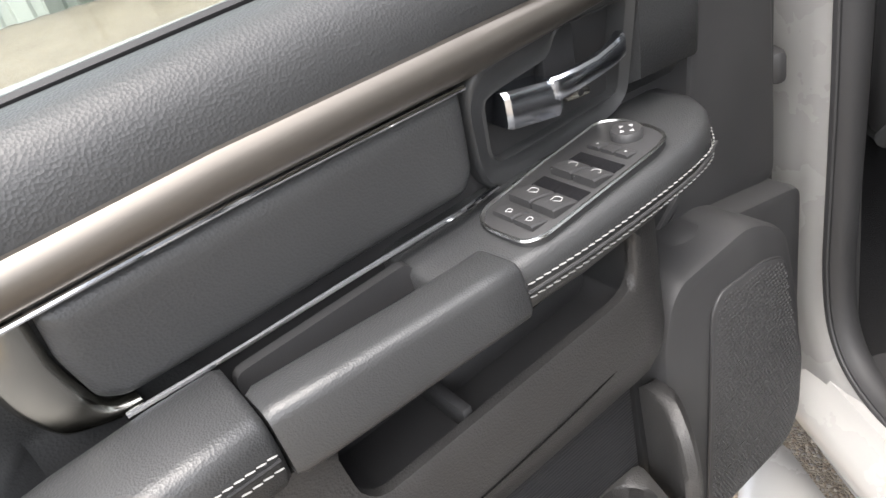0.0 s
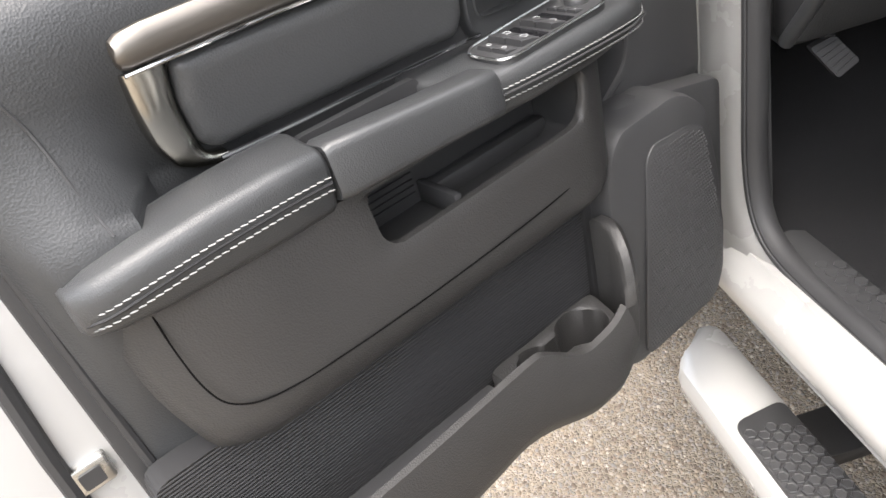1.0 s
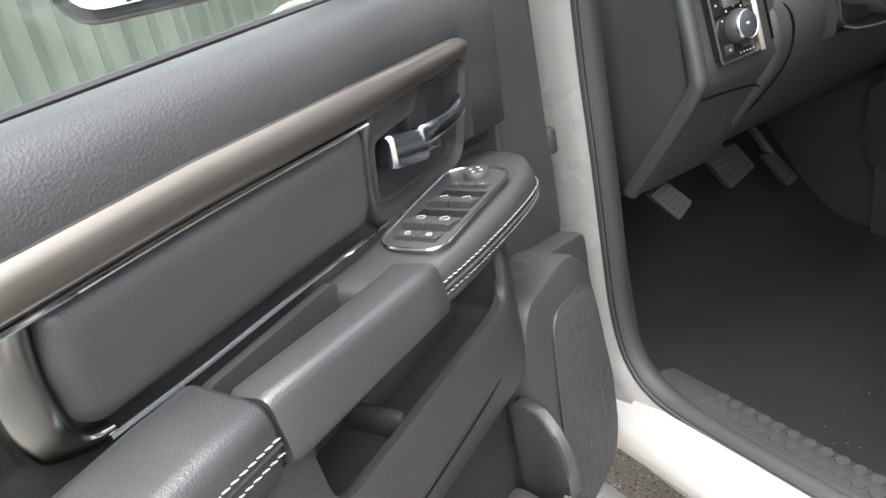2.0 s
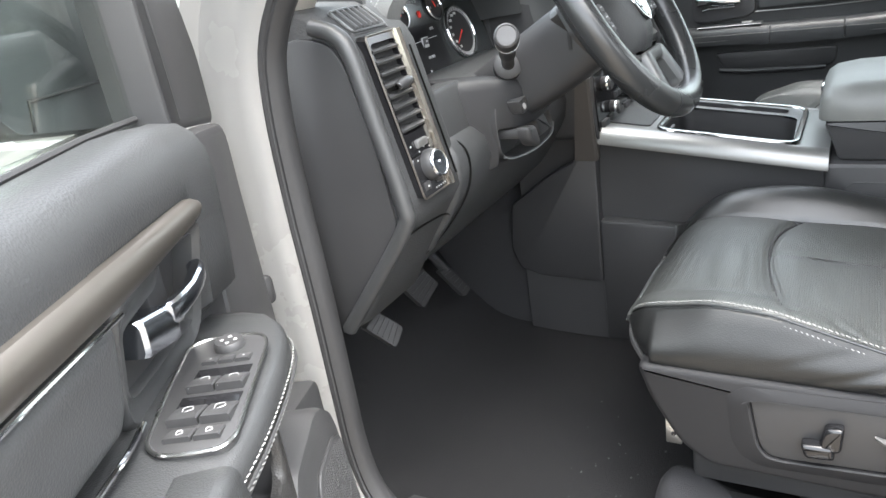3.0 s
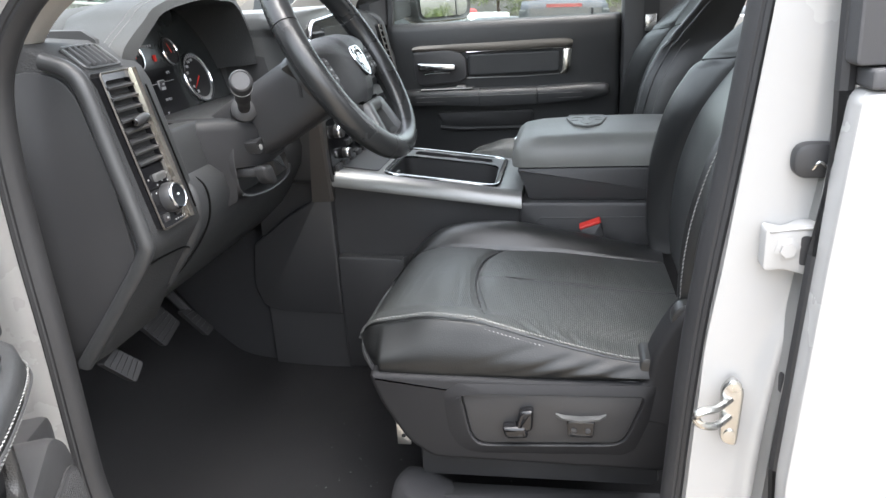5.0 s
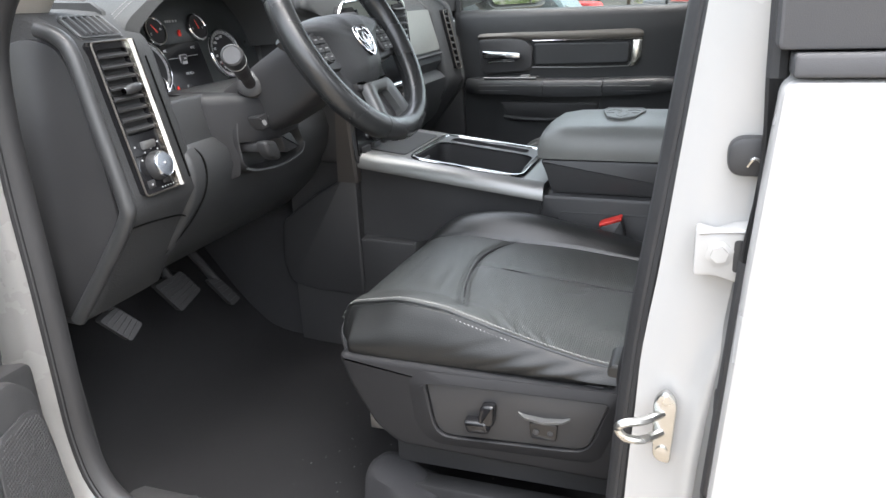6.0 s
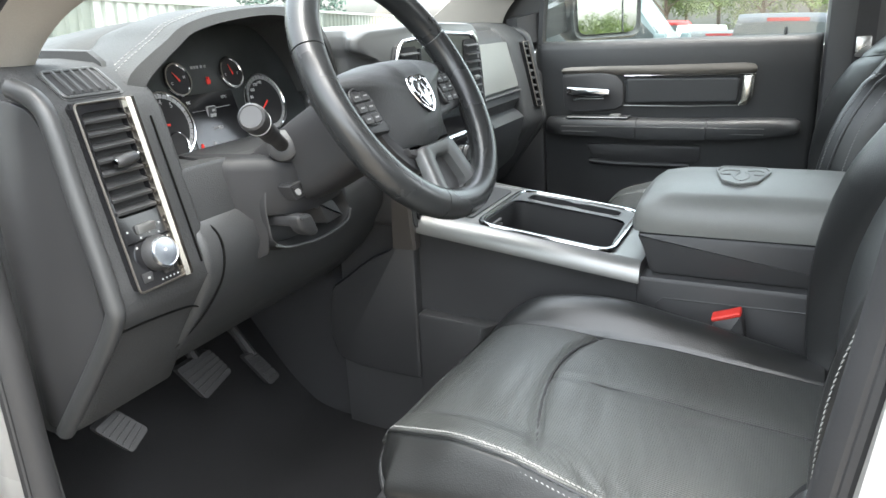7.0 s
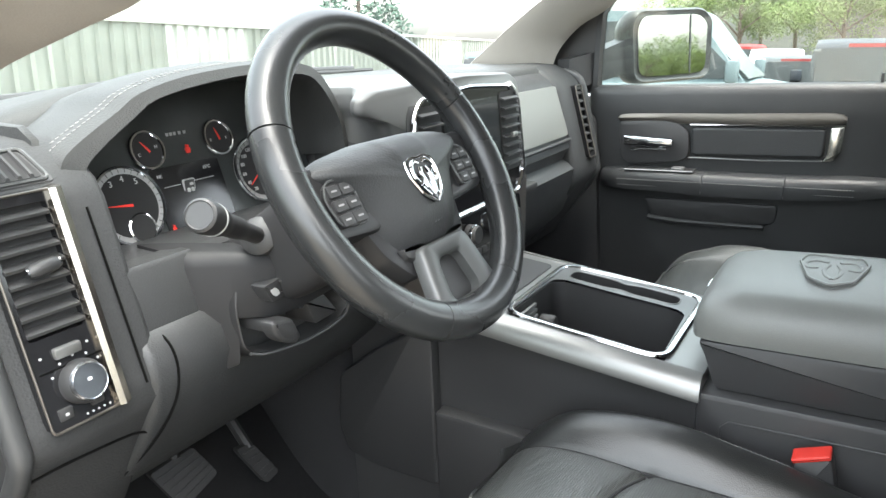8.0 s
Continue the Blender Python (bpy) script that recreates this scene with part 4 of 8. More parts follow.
nt.links.new(bp.outputs[0], nt.nodes["Principled BSDF"].inputs["Normal"])
lip = [(-0.52, 0.800), (-0.40, 0.803), (-0.30, 0.804), (-0.17, 0.811), (-0.125, 0.813), (-0.10, 0.811), (-0.078, 0.795), (-0.05, 0.773), (-0.026, 0.763), (0.0, 0.764), (0.025, 0.768), (0.050, 0.775)]
low_edge = [(-0.52, 0.63), (-0.40, 0.655), (-0.30, 0.672), (-0.182, 0.690), (-0.150, 0.694), (-0.120, 0.690), (-0.090, 0.679), (-0.060, 0.665), (-0.03, 0.654), (0.0, 0.652), (0.032, 0.657), (0.066, 0.695)]


def lipy(x, z):
    """Depth of the bin's front wall."""
    return -0.098 + 0.16 * max(0.0, (-0.38 - x)) ** 1.2 + 0.006 * max(0.0, (x - 0.01) / 0.04) ** 2


rings = []
for (a, b, _), (c, d, _) in zip(smooth_path([(p[0], p[1], 0) for p in lip], 3), smooth_path([(p[0], p[1], 0) for p in low_edge], 3)):
    y0 = lipy(a, b)
    rings.append([(a, y0 + 0.014, b - 0.004), (a, y0 + 0.010, b + 0.001), (a, y0 + 0.001, b), (a + (c - a) * 0.25, y0 - 0.004, b + (d - b) * 0.25), (a + (c - a) * 0.8, y0 - 0.003, b + (d - b) * 0.8), (c, y0 + 0.006, d + 0.002), (c, y0 + 0.016, d - 0.004), (c, y0 + 0.09, d - 0.006), (c, y0 + 0.09, d + 0.006), (c, y0 + 0.02, d + 0.010)])
part("map_bin", loft(bmesh.new(), rings), DOOR_PLASTIC, door, "dark plastic map pocket with bottle dip", angle=50)
flap = smooth_path([(0.050, -0.096, 0.775), (0.053, -0.094, 0.800), (0.060, -0.084, 0.832), (0.070, -0.068, 0.850), (0.080, -0.048, 0.860), (0.084, -0.020, 0.862)], 4)
rings = []
for p in flap:
    rings.append([(p.x - 0.001, p.y + 0.006, p.z - 0.004), (p.x + 0.001, p.y + 0.001, p.z), (p.x + 0.010, p.y - 0.003, p.z + 0.001), (p.x + 0.022, p.y + 0.003, p.z - 0.006), (p.x + 0.020, p.y + 0.008, 0.700), (p.x + 0.004, p.y + 0.010, 0.700)])
part("bin_end", loft(bmesh.new(), rings), DOOR_PLASTIC, door, "rising front end of the map pocket", angle=50)
part("bin_back", prism(rounded([(-0.50, 0.90), (0.082, 0.90), (0.075, 0.66), (-0.50, 0.64)], 0.02), -0.004, 0.03, "y"), RIB_LINER, door, "black bin liner")
part("bin_floor", prism(rounded([(-0.5, 0.0), (-0.12, 0.0), (-0.12, -0.09), (-0.4, -0.09), (-0.5, -0.03)], 0.01), 0.725, 0.70, "z"), PLASTIC_BLACK, door)
hold = rounded([(-0.118, -0.004), (-0.112, -0.062), (-0.06, -0.078), (0.036, -0.084), (0.058, -0.070), (0.078, -0.004)], 0.012, 4)
eight = [(0.018 + 0.036 * math.cos(radians(t)), -0.040 + 0.033 * math.sin(radians(t))) for t in range(-150, 151, 12)] + [(-0.064 + 0.027 * math.cos(radians(t)), -0.040 + 0.027 * math.sin(radians(t))) for t in range(35, 326, 12)]
e_out, e_in = resample(hold, 72, (0.07, -0.055)), resample(eight, 72, (0.046, -0.06))
rings = [[(x, y, 0.66) for x, y in e_out], [(x, y, 0.738) for x, y in e_out], [(x + (c - x) * 0.1, y + (d - y) * 0.1, 0.742) for (x, y), (c, d) in zip(e_out, e_in)], [(x + (c - x) * 0.85, y + (d - y) * 0.85, 0.742) for (x, y), (c, d) in zip(e_out, e_in)], [(c, d, 0.739) for c, d in e_in], [(c, d, 0.675) for c, d in e_in]]
bm = loft(bmesh.new(), rings, caps=False)
bm.faces.new([bm.verts.new((c, d, 0.675)) for c, d in e_in])
part("cup_holder", bm, DOOR_PLASTIC, door, "grey-black moulded cup holder with two joined wells", angle=45)
# speaker panel
spk = rounded([(0.092, 0.60), (0.105, 0.90), (0.122, 0.945), (0.14, 0.962), (0.245, 0.965), (0.275, 0.952), (0.316, 0.918), (0.343, 0.80), (0.353, 0.67), (0.34, 0.61), (0.32, 0.58), (0.13, 0.575)], 0.02, 3)
sp = part("speaker_panel", prism(spk, -0.034, 0.05, "y", 0.012), PLASTIC, door, "dark plastic speaker surround")
gr = rounded([(0.145, 0.588), (0.176, 0.902), (0.190, 0.918), (0.270, 0.910), (0.302, 0.890), (0.338, 0.72), (0.336, 0.63), (0.315, 0.588)], 0.018, 3)
grille = part("speaker_grille", prism(gr, -0.039, -0.03, "y", 0.003), SPEAKER, sp, "fine black speaker mesh")
part("grille_rim", tube([(a, -0.0365, b) for a, b in gr], 0.0018, 6, closed=True, up=(0, 1, 0)), PLASTIC_BLACK, sp)
bm = bmesh.new()


def inside(poly, x, z):
    c = False
    for i in range(len(poly)):
        (x1, z1), (x2, z2) = poly[i - 1], poly[i]
        if (z1 > z) != (z2 > z) and x < (x2 - x1) * (z - z1) / (z2 - z1) + x1:
            c = not c
    return c


grs = [(0.23 + (a - 0.23) * 0.95, 0.75 + (b - 0.75) * 0.97) for a, b in gr]
for i in range(46):
    for j in range(62):
        x, z = 0.115 + i * 0.0050 + 0.0025 * (j % 2), 0.58 + j * 0.0056
        if inside(grs, x, z):
            ring1 = [bm.verts.new((x + 0.0021 * math.cos(t), -0.0393, z + 0.0021 * math.sin(t))) for t in [math.pi / 3 * q for q in range(6)]]
            ring2 = [bm.verts.new((x + 0.0012 * math.cos(t), -0.0402, z + 0.0012 * math.sin(t))) for t in [math.pi / 3 * q for q in range(6)]]
            for q in range(6):
                bm.faces.new((ring1[q], ring1[(q + 1) % 6], ring2[(q + 1) % 6], ring2[q]))
            bm.faces.new(ring2)
part("mesh_dots", bm, SPEAKER, grille, smooth=False)
bm = bmesh.new()
for i in range(9):
    for j in range(12):
        x, z = 0.125 + i * 0.0300, 0.60 + j * 0.0346 + 0.0173 * (i % 2)
        if inside(grs, x, z):
            outer = [(x + 0.0196 * math.cos(t), z + 0.0196 * math.sin(t)) for t in [math.pi / 3 * q for q in range(6)]]
            if not all(inside(grs, a, b) for a, b in outer):
                continue
            inn = [(x + (a - x) * 0.90, z + (b - z) * 0.90) for a, b in outer]
            lo_o, lo_i = [bm.verts.new((a, -0.0390, b)) for a, b in outer], [bm.verts.new((a, -0.0390, b)) for a, b in inn]
            hi_o, hi_i = [bm.verts.new((a, -0.0400, b)) for a, b in outer], [bm.verts.new((a, -0.0400, b)) for a, b in inn]
            for q in range(6):
                r = (q + 1) % 6
                bm.faces.new((hi_o[q], hi_o[r], hi_i[r], hi_i[q]))
                bm.faces.new((lo_o[q], lo_o[r], hi_o[r], hi_o[q]))
                bm.faces.new((hi_i[q], hi_i[r], lo_i[r], lo_i[q]))
part("hexagon_relief", bm, SPEAKER, grille, smooth=False)
part("front_lower_trim", prism(rounded([(0.09, 0.93), (0.20, 0.97), (0.40, 0.92), (0.40, 0.62), (0.32, 0.55), (0.09, 0.55)], 0.02), 0.0, 0.05, "y", 0.01), PLASTIC_BLACK, door)
# window, sail and mirror
part("window_glass", box(-0.60, 0.27, 0.078, 0.082, 1.30, 1.72), GLASS, door, "clear side window").visible_shadow = False
part("sail_panel", prism(rounded([(0.295, 1.29), (0.44, 1.27), (0.44, 1.36), (0.36, 1.62), (0.295, 1.62)], 0.02), 0.06, 0.10, "y", 0.008), PLASTIC_BLACK, door, "black sail panel at the mirror")
part("window_post", prism(rounded([(0.262, 1.30), (0.298, 1.30), (0.288, 1.72), (0.252, 1.72)], 0.006), 0.045, 0.10, "y", 0.006), PLASTIC_BLACK, door)
arm_out = rounded([(0.160, 1.35), (0.19, 1.324), (0.347, 1.297), (0.43, 1.288), (0.43, 1.56), (0.17, 1.56)], 0.012)
# Black plastic paled to blue-grey: the daylight on the arm is painted in.
mirror_arm = part("mirror_arm", prism(arm_out, 0.150, 0.195, "y", 0.010), material("lit_mirror_plastic", (0.085, 0.09, 0.095), 0.5, grain=0.2, scale=900, bump=0.15), door, "black mirror arm outside the window, painted as lit")
part("arm_joint", tube([(0.21, 0.1495, 1.325), (0.215, 0.1495, 1.352), (0.37, 0.1495, 1.348), (0.39, 0.1495, 1.40)], 0.002, 6), HOLLOW, mirror_arm)

# ---- passenger seat belt on the far pillar ----
belt = thing("seat_belt", (0.79, -0.60, 0.7), "black woven seat belt hanging on the far pillar", "seat belt")
part("webbing", loft(bmesh.new(), [[(x, y - 0.023, z), (x, y + 0.023, z), (x + 0.002, y + 0.023, z), (x + 0.002, y - 0.023, z)] for x, y, z in ((0.790, -0.60, 0.64), (0.788, -0.60, 0.9), (0.786, -0.605, 1.2), (0.784, -0.61, 1.5), (0.788, -0.615, 1.62))]), HOLLOW, belt, "black woven webbing")
part("guide_loop", tube([(0.782, -0.64, 1.60), (0.780, -0.61, 1.615), (0.782, -0.58, 1.60), (0.784, -0.61, 1.575)], 0.006, 8, closed=True, up=(1, 0, 0)), PLASTIC_BLACK, belt, "black guide loop")
part("tongue", box(0.778, 0.784, -0.622, -0.588, 1.265, 1.315, 0.003), STEEL, belt, "steel buckle tongue")

# ---- dashboard ----
dash = thing("dashboard", (0.0, 0.4, 1.0), "black padded dashboard with stitched hood and chrome-edged vents", "dashboard")
BANK = [(0.40, 0.925), (0.345, 0.918), (0.315, 0.935), (0.26, 1.02), (0.212, 1.090), (0.200, 1.110), (0.202, 1.135), (0.246, 1.322), (0.256, 1.341), (0.286, 1.368), (0.312, 1.380), (0.37, 1.386), (0.50, 1.388), (0.78, 1.375), (0.78, 0.925)]


def bank(s):
    """The end of the dashboard with its padded edge; s is the side."""
    rings = []
    for x, dy, dz in ((0.782, 0.012, -0.006), (0.776, 0.003, -0.001), (0.765, 0, 0), (0.70, 0, 0), (0.66, 0, 0), (0.632, 0, 0), (0.625, 0.003, -0.002), (0.621, 0.012, -0.004), (0.619, 0.05, -0.006)):
        rings.append([(s * x, a + (dy if a < 0.5 else 0), b + (dz if b > 1.3 else 0)) for a, b in BANK])
    return loft(bmesh.new(), rings)


for s in (-1, 1):
    part("end_section", bank(s), DASH_TOP, dash, "grained black end section", angle=50)
    cap = [(0.37, 0.93), (0.33, 0.935), (0.232, 1.075), (0.222, 1.10), (0.232, 1.20), (0.258, 1.315), (0.275, 1.340), (0.32, 1.352), (0.37, 1.34)]
    part("end_cap", prism(rounded(cap, 0.02, 3), s * 0.787, s * 0.775, "x", 0.003), PLASTIC_BLACK, dash, "smooth black end cover")
    edge = smooth_path([(s * 0.7835, a - 0.003, b) for a, b in ((0.345, 0.928), (0.262, 1.032), (0.214, 1.098), (0.210, 1.13), (0.232, 1.24), (0.250, 1.325), (0.268, 1.350), (0.30, 1.362))], 5)
    # same plastic as the cap; the paler colour paints the light it catches
    part("end_edge", tube(edge, 0.0115, 10, up=(1, 0, 0)), EDGE, dash, "black rounded edge, paler for the light it catches")


def on_bank(z):
    return 0.1945 + 0.2316 * (z - 1.122)


def vent_unit(s):
    """Tall chrome-edged vent with slats at one end of the dashboard."""
    xa, xb = (-0.758, -0.684) if s < 0 else (0.748, 0.704)
    zt, zb = (1.341, 1.127) if s < 0 else (1.33, 1.15)
    lo_x, hi_x = min(xa, xb), max(xa, xb)
    z0 = 1.212 if s < 0 else zb + 0.012
    frame_o = resample(rect(lo_x, hi_x, zb, zt, 0.006), 60, (lo_x, zb))
    frame_i = resample(rect(lo_x + 0.006, hi_x - 0.010, z0, zt - 0.010, 0.004), 60, (lo_x + 0.006, z0))
    rings = [[(x, on_bank(z) + d, z) for x, z in poly] for poly, d in ((frame_o, 0.010), (frame_o, -0.006), (frame_i, -0.006), (frame_i, 0.006))]
    body = part("vent_bezel", loft(bmesh.new(), rings, caps=False), GLOSS, dash, "gloss black vent and switch panel", angle=30)
    pts = [(x, on_bank(z) - 0.007, z) for x, z in rounded([(xa, zb), (xb, zb), (xb, zt), (xa, zt)], 0.006, 4)]
    part("chrome_edge", tube(pts, 0.0014, 8, closed=True, up=(0, 1, 0)), BRONZE, body, "thin bronze edge")
    if s < 0:
        part("chrome_side", loft(bmesh.new(), [[(-0.694, on_bank(z) - 0.004, z), (-0.6915, on_bank(z) - 0.0125, z), (-0.686, on_bank(z) - 0.0150, z), (-0.6775, on_bank(z) - 0.0105, z), (-0.6745, on_bank(z) - 0.002, z), (-0.6745, on_bank(z) + 0.012, z)] for z in (zb + 0.001, zb + 0.006, 1.2, 1.28, zt - 0.003, zt + 0.001)]), POLISHED, body, "polished bronze side edge")
    # near-black sheet behind the slats paints the shade of the opening
    part("vent_shade", loft(bmesh.new(), [[(x, on_bank(z) + d, z) for x, z in rect(lo_x + 0.005, hi_x - 0.009, z0 - 0.001, zt - 0.009, 0.004)] for d in (0.0032, 0.0036)]), HOLLOW, body, "near-black sheet for the shade in the vent")
    k = 8
    for i in range(k):
        z = z0 + 0.008 + (zt - 0.018 - z0 - 0.008) * i / (k - 1)
        y = on_bank(z)
        x0, x1 = min(xa, xb) + 0.006, max(xa, xb) - 0.011
        bm = loft(bmesh.new(), [[(x, y - 0.0085, z - 0.0042), (x, y - 0.0092, z - 0.0012), (x, y - 0.006, z + 0.0004), (x, y + 0.003, z + 0.0022), (x, y + 0.003, z)] for x in (x0, (x0 + x1) / 2, x1)])
        part("vent_slat", bm, PLASTIC, body)
    return body


vent = vent_unit(-1)
vent_unit(1)
tab = part("vent_tab", lathe([(0.004, -0.016), (0.0065, -0.012), (0.0075, 0), (0.0065, 0.012), (0.004, 0.016)], (-0.722, on_bank(1.275) - 0.016, 1.2755), (1, 0, 0.1), 12), PLASTIC, vent, "grey vent tab")
for e in (-0.0165, 0.0135):
    part("tab_end", lathe([(0.0045, 0), (0.0045, 0.003)], (-0.722 + e, on_bank(1.275) - 0.016, 1.2755 + e * 0.1), (1, 0, 0.1), 12), CHROME, tab)
part("vent_wheel", box(-0.735, -0.708, on_bank(1.196) - 0.011, on_bank(1.196) - 0.004, 1.190, 1.201, 0.002), SILVER, vent, "silver vent wheel")
part("panel_joint", box(-0.752, -0.690, on_bank(1.182) - 0.0068, on_bank(1.182) - 0.005, 1.1815, 1.1827), JOINT, vent)
for x in (-0.747, -0.700):
    part("icon_mark", prism(rect(x - 0.0014, x + 0.0014, 1.1945, 1.1968, 0.001), on_bank(1.196) - 0.0066, on_bank(1.196) - 0.004, "y"), MARK, vent)
kc = Vector((-0.718, on_bank(1.166) - 0.006, 1.163))
kd = Vector((0, -1, 0.25)).normalized()
dial = part("headlight_knob", lathe([(0.0215, 0), (0.0215, 0.008), (0.018, 0.016), (0.0165, 0.018), (0.0158, 0.0165)], kc, kd, 28), PLASTIC_BLACK, vent, "round black headlight knob")
part("knob_ring", lathe([(0.0185, 0.0125), (0.0188, 0.016), (0.0172, 0.0185), (0.0165, 0.0175)], kc, kd, 28), LEVER, dial, "chrome knob ring")
writing("push_mark", "PUSH", 0.0055, Matrix.Translation(kc + kd * 0.0172 + Vector((0, 0, -0.0035))) @ pose(0, 0, 0, 76, 0, 0), MARK, dial)
part("lamp_mark", prism(rect(-0.7200, -0.7160, 1.1675, 1.1705, 0.001), kc.y - 0.0175, kc.y - 0.012, "y"), MARK, dial)
for a in (150, 120, 90, 62, 35):
    p = kc + Vector((math.cos(radians(a)) * 0.028, 0, math.sin(radians(a)) * 0.026))
    part("icon_mark", lathe([(0.0013, 0), (0.0013, 0.0006)], (p.x, on_bank(p.z) - 0.0066, p.z), kd, 8), MARK, vent)
part("dimmer_wheel", box(-0.716, -0.702, on_bank(1.142) - 0.0095, on_bank(1.142) - 0.004, 1.137, 1.148, 0.002), PLASTIC, vent)
part("fog_button", box(-0.748, -0.734, on_bank(1.141) - 0.0085, on_bank(1.141) - 0.004, 1.135, 1.147, 0.0015), PLASTIC_BLACK, vent)
part("icon_mark", prism(rect(-0.7428, -0.7392, 1.1397, 1.1424, 0.001), on_bank(1.141) - 0.0092, on_bank(1.141) - 0.004, "y"), MARK, vent)
for i in range(5):
    part("icon_mark", lathe([(0.0011, 0), (0.0011, 0.0006)], (-0.722 + i * 0.006, on_bank(1.132) - 0.0066, 1.1325), kd, 8), MARK, vent)
# small top vent beside the windscreen


def vent_top(y, d=0.0):
    return 1.3465 + (y - 0.260) * 0.93 + d


tv = part("defrost_vent", loft(bmesh.new(), [[(x, y, vent_top(y, d)) for x, y in rounded([(-0.752, 0.258), (-0.668, 0.258), (-0.676, 0.292), (-0.757, 0.292)], 0.006)] for d in (-0.014, 0.0)]), PLASTIC, dash, "small slatted side window vent")
# another near-black sheet, painting the shade between these slats
part("vent_shade", loft(bmesh.new(), [[(x, y, vent_top(y, d)) for x, y in rounded([(-0.745, 0.2625), (-0.677, 0.2625), (-0.684, 0.2875), (-0.749, 0.2875)], 0.004)] for d in (0.0004, 0.001)]), HOLLOW, tv)
part("vent_rim", tube([(x, y, vent_top(y, 0.0008)) for x, y in rounded([(-0.749, 0.260), (-0.672, 0.260), (-0.679, 0.290), (-0.753, 0.290)], 0.006)], 0.0022, 6, closed=True), SPOKE, tv, "satin grey rim")
for i in range(5):
    x = -0.7365 + i * 0.0118
    part("vent_slat", loft(bmesh.new(), [[(x - 0.004 * k, y, vent_top(y, 0.0012)), (x - 0.004 * k + 0.0010, y, vent_top(y, 0.0042)), (x - 0.004 * k + 0.0036, y, vent_top(y, 0.0042)), (x - 0.004 * k + 0.0046, y, vent_top(y, 0.0012))] for y, k in ((0.263, 0), (0.275, 0.4), (0.287, 1))]), PLASTIC, tv)

# main top: crown of the dash from the hood to the windscreen
bm = bmesh.new()
rings = []
for x in (-0.66, -0.652, -0.645, -0.60, -0.5, -0.4, -0.3, -0.22, -0.195, -0.185, -0.1, 0.0, 0.2, 0.4, 0.6, 0.68):
    h = 0.045 * math.exp(-((x + 0.42) / 0.19) ** 2)
    y0 = 0.395 if -0.65 < x < -0.19 else 0.30
    rings.append([(x, y0, 1.30), (x, y0, 1.372 + h * 0.8), (x, y0 + 0.02, 1.384 + h), (x, 0.43, 1.388 + h), (x, 0.50, 1.392 + 0.75 * h), (x, 0.65, 1.392 + 0.3 * h), (x, 0.80, 1.380), (x, 0.80, 1.30)])
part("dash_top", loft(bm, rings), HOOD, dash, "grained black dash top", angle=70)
# instrument hood
hood_out = [(-0.664, 1.348), (-0.651, 1.367), (-0.618, 1.386), (-0.583, 1.403), (-0.551, 1.420), (-0.487, 1.434), (-0.400, 1.441), (-0.33, 1.442), (-0.260, 1.434), (-0.222, 1.404), (-0.195, 1.355), (-0.185, 1.30)]
hood_in = [(-0.632, 1.340), (-0.627, 1.353), (-0.597, 1.374), (-0.562, 1.394), (-0.533, 1.409), (-0.472, 1.420), (-0.388, 1.427), (-0.326, 1.424), (-0.272, 1.418), (-0.240, 1.392), (-0.213, 1.348), (-0.204, 1.30)]
ho, hi = smooth_path([(a, b, 0) for a, b in hood_out], 3), smooth_path([(a, b, 0) for a, b in hood_in], 3)
rings = []
for p, q in zip(ho, hi):
    back = Vector((-0.42 + (p.x + 0.42) * 0.97, p.y - 0.012))
    rings.append([(back.x, 0.46, back.y - 0.006), (p.x, 0.36, p.y + 0.002), (p.x, 0.285, p.y), (p.x + (q.x - p.x) * 0.2, 0.268, p.y + (q.y - p.y) * 0.2), (q.x, 0.262, q.y), (q.x + (-0.42 - q.x) * 0.02, 0.275, q.y - 0.001), (q.x + (-0.42 - q.x) * 0.03, 0.32, q.y - 0.003), (q.x + (-0.42 - q.x) * 0.06, 0.385, q.y - 0.008)])
hood = part("instrument_hood", loft(bmesh.new(), rings, closed=False), HOOD, dash, "stitched black leather instrument hood", angle=28)
for d in (0.288, 0.300):
    part("stitching", stitch([(p.x, d, p.y + 0.0008) for p in ho[2:]], step=0.0070, length=0.0050, r=0.0004), THREAD, hood, "light grey stitching")
part("panel_joint", tube([(-0.648, 0.1985, 1.13), (-0.650, 0.2185, 1.22), (-0.652, 0.2405, 1.315)], 0.0014, 6), JOINT, dash)
# instrument cluster


def on_cluster(z):
    return 0.345 + 0.30 * (z - 1.30)


lens = rounded([(-0.632, 1.215), (-0.632, 1.345), (-0.60, 1.372), (-0.49, 1.412), (-0.37, 1.422), (-0.25, 1.41), (-0.205, 1.36), (-0.205, 1.215)], 0.01, 3)
# Greyed, not plain black: the lens's reflected haze is in this base colour.
CLUSTER = material("hazed_display", (0.030, 0.033, 0.033), 0.22, spread=0.2, big=14)
cl = part("instrument_cluster", loft(bmesh.new(), [[(x, on_cluster(z) + d, z) for x, z in lens] for d in (0.0, 0.02)]), CLUSTER, dash, "black instrument cluster with chrome-ringed dials")
cd = Vector((0, -1, 0.30)).normalized()
part("cluster_floor", loft(bmesh.new(), [[(x, 0.228, 1.2385), (x, 0.25, 1.2395), (x, 0.345, 1.226), (x, 0.345, 1.20), (x, 0.228, 1.20)] for x in (-0.632, -0.45, -0.2)]), PLASTIC_BLACK, dash, "dark shelf in front of the dials")


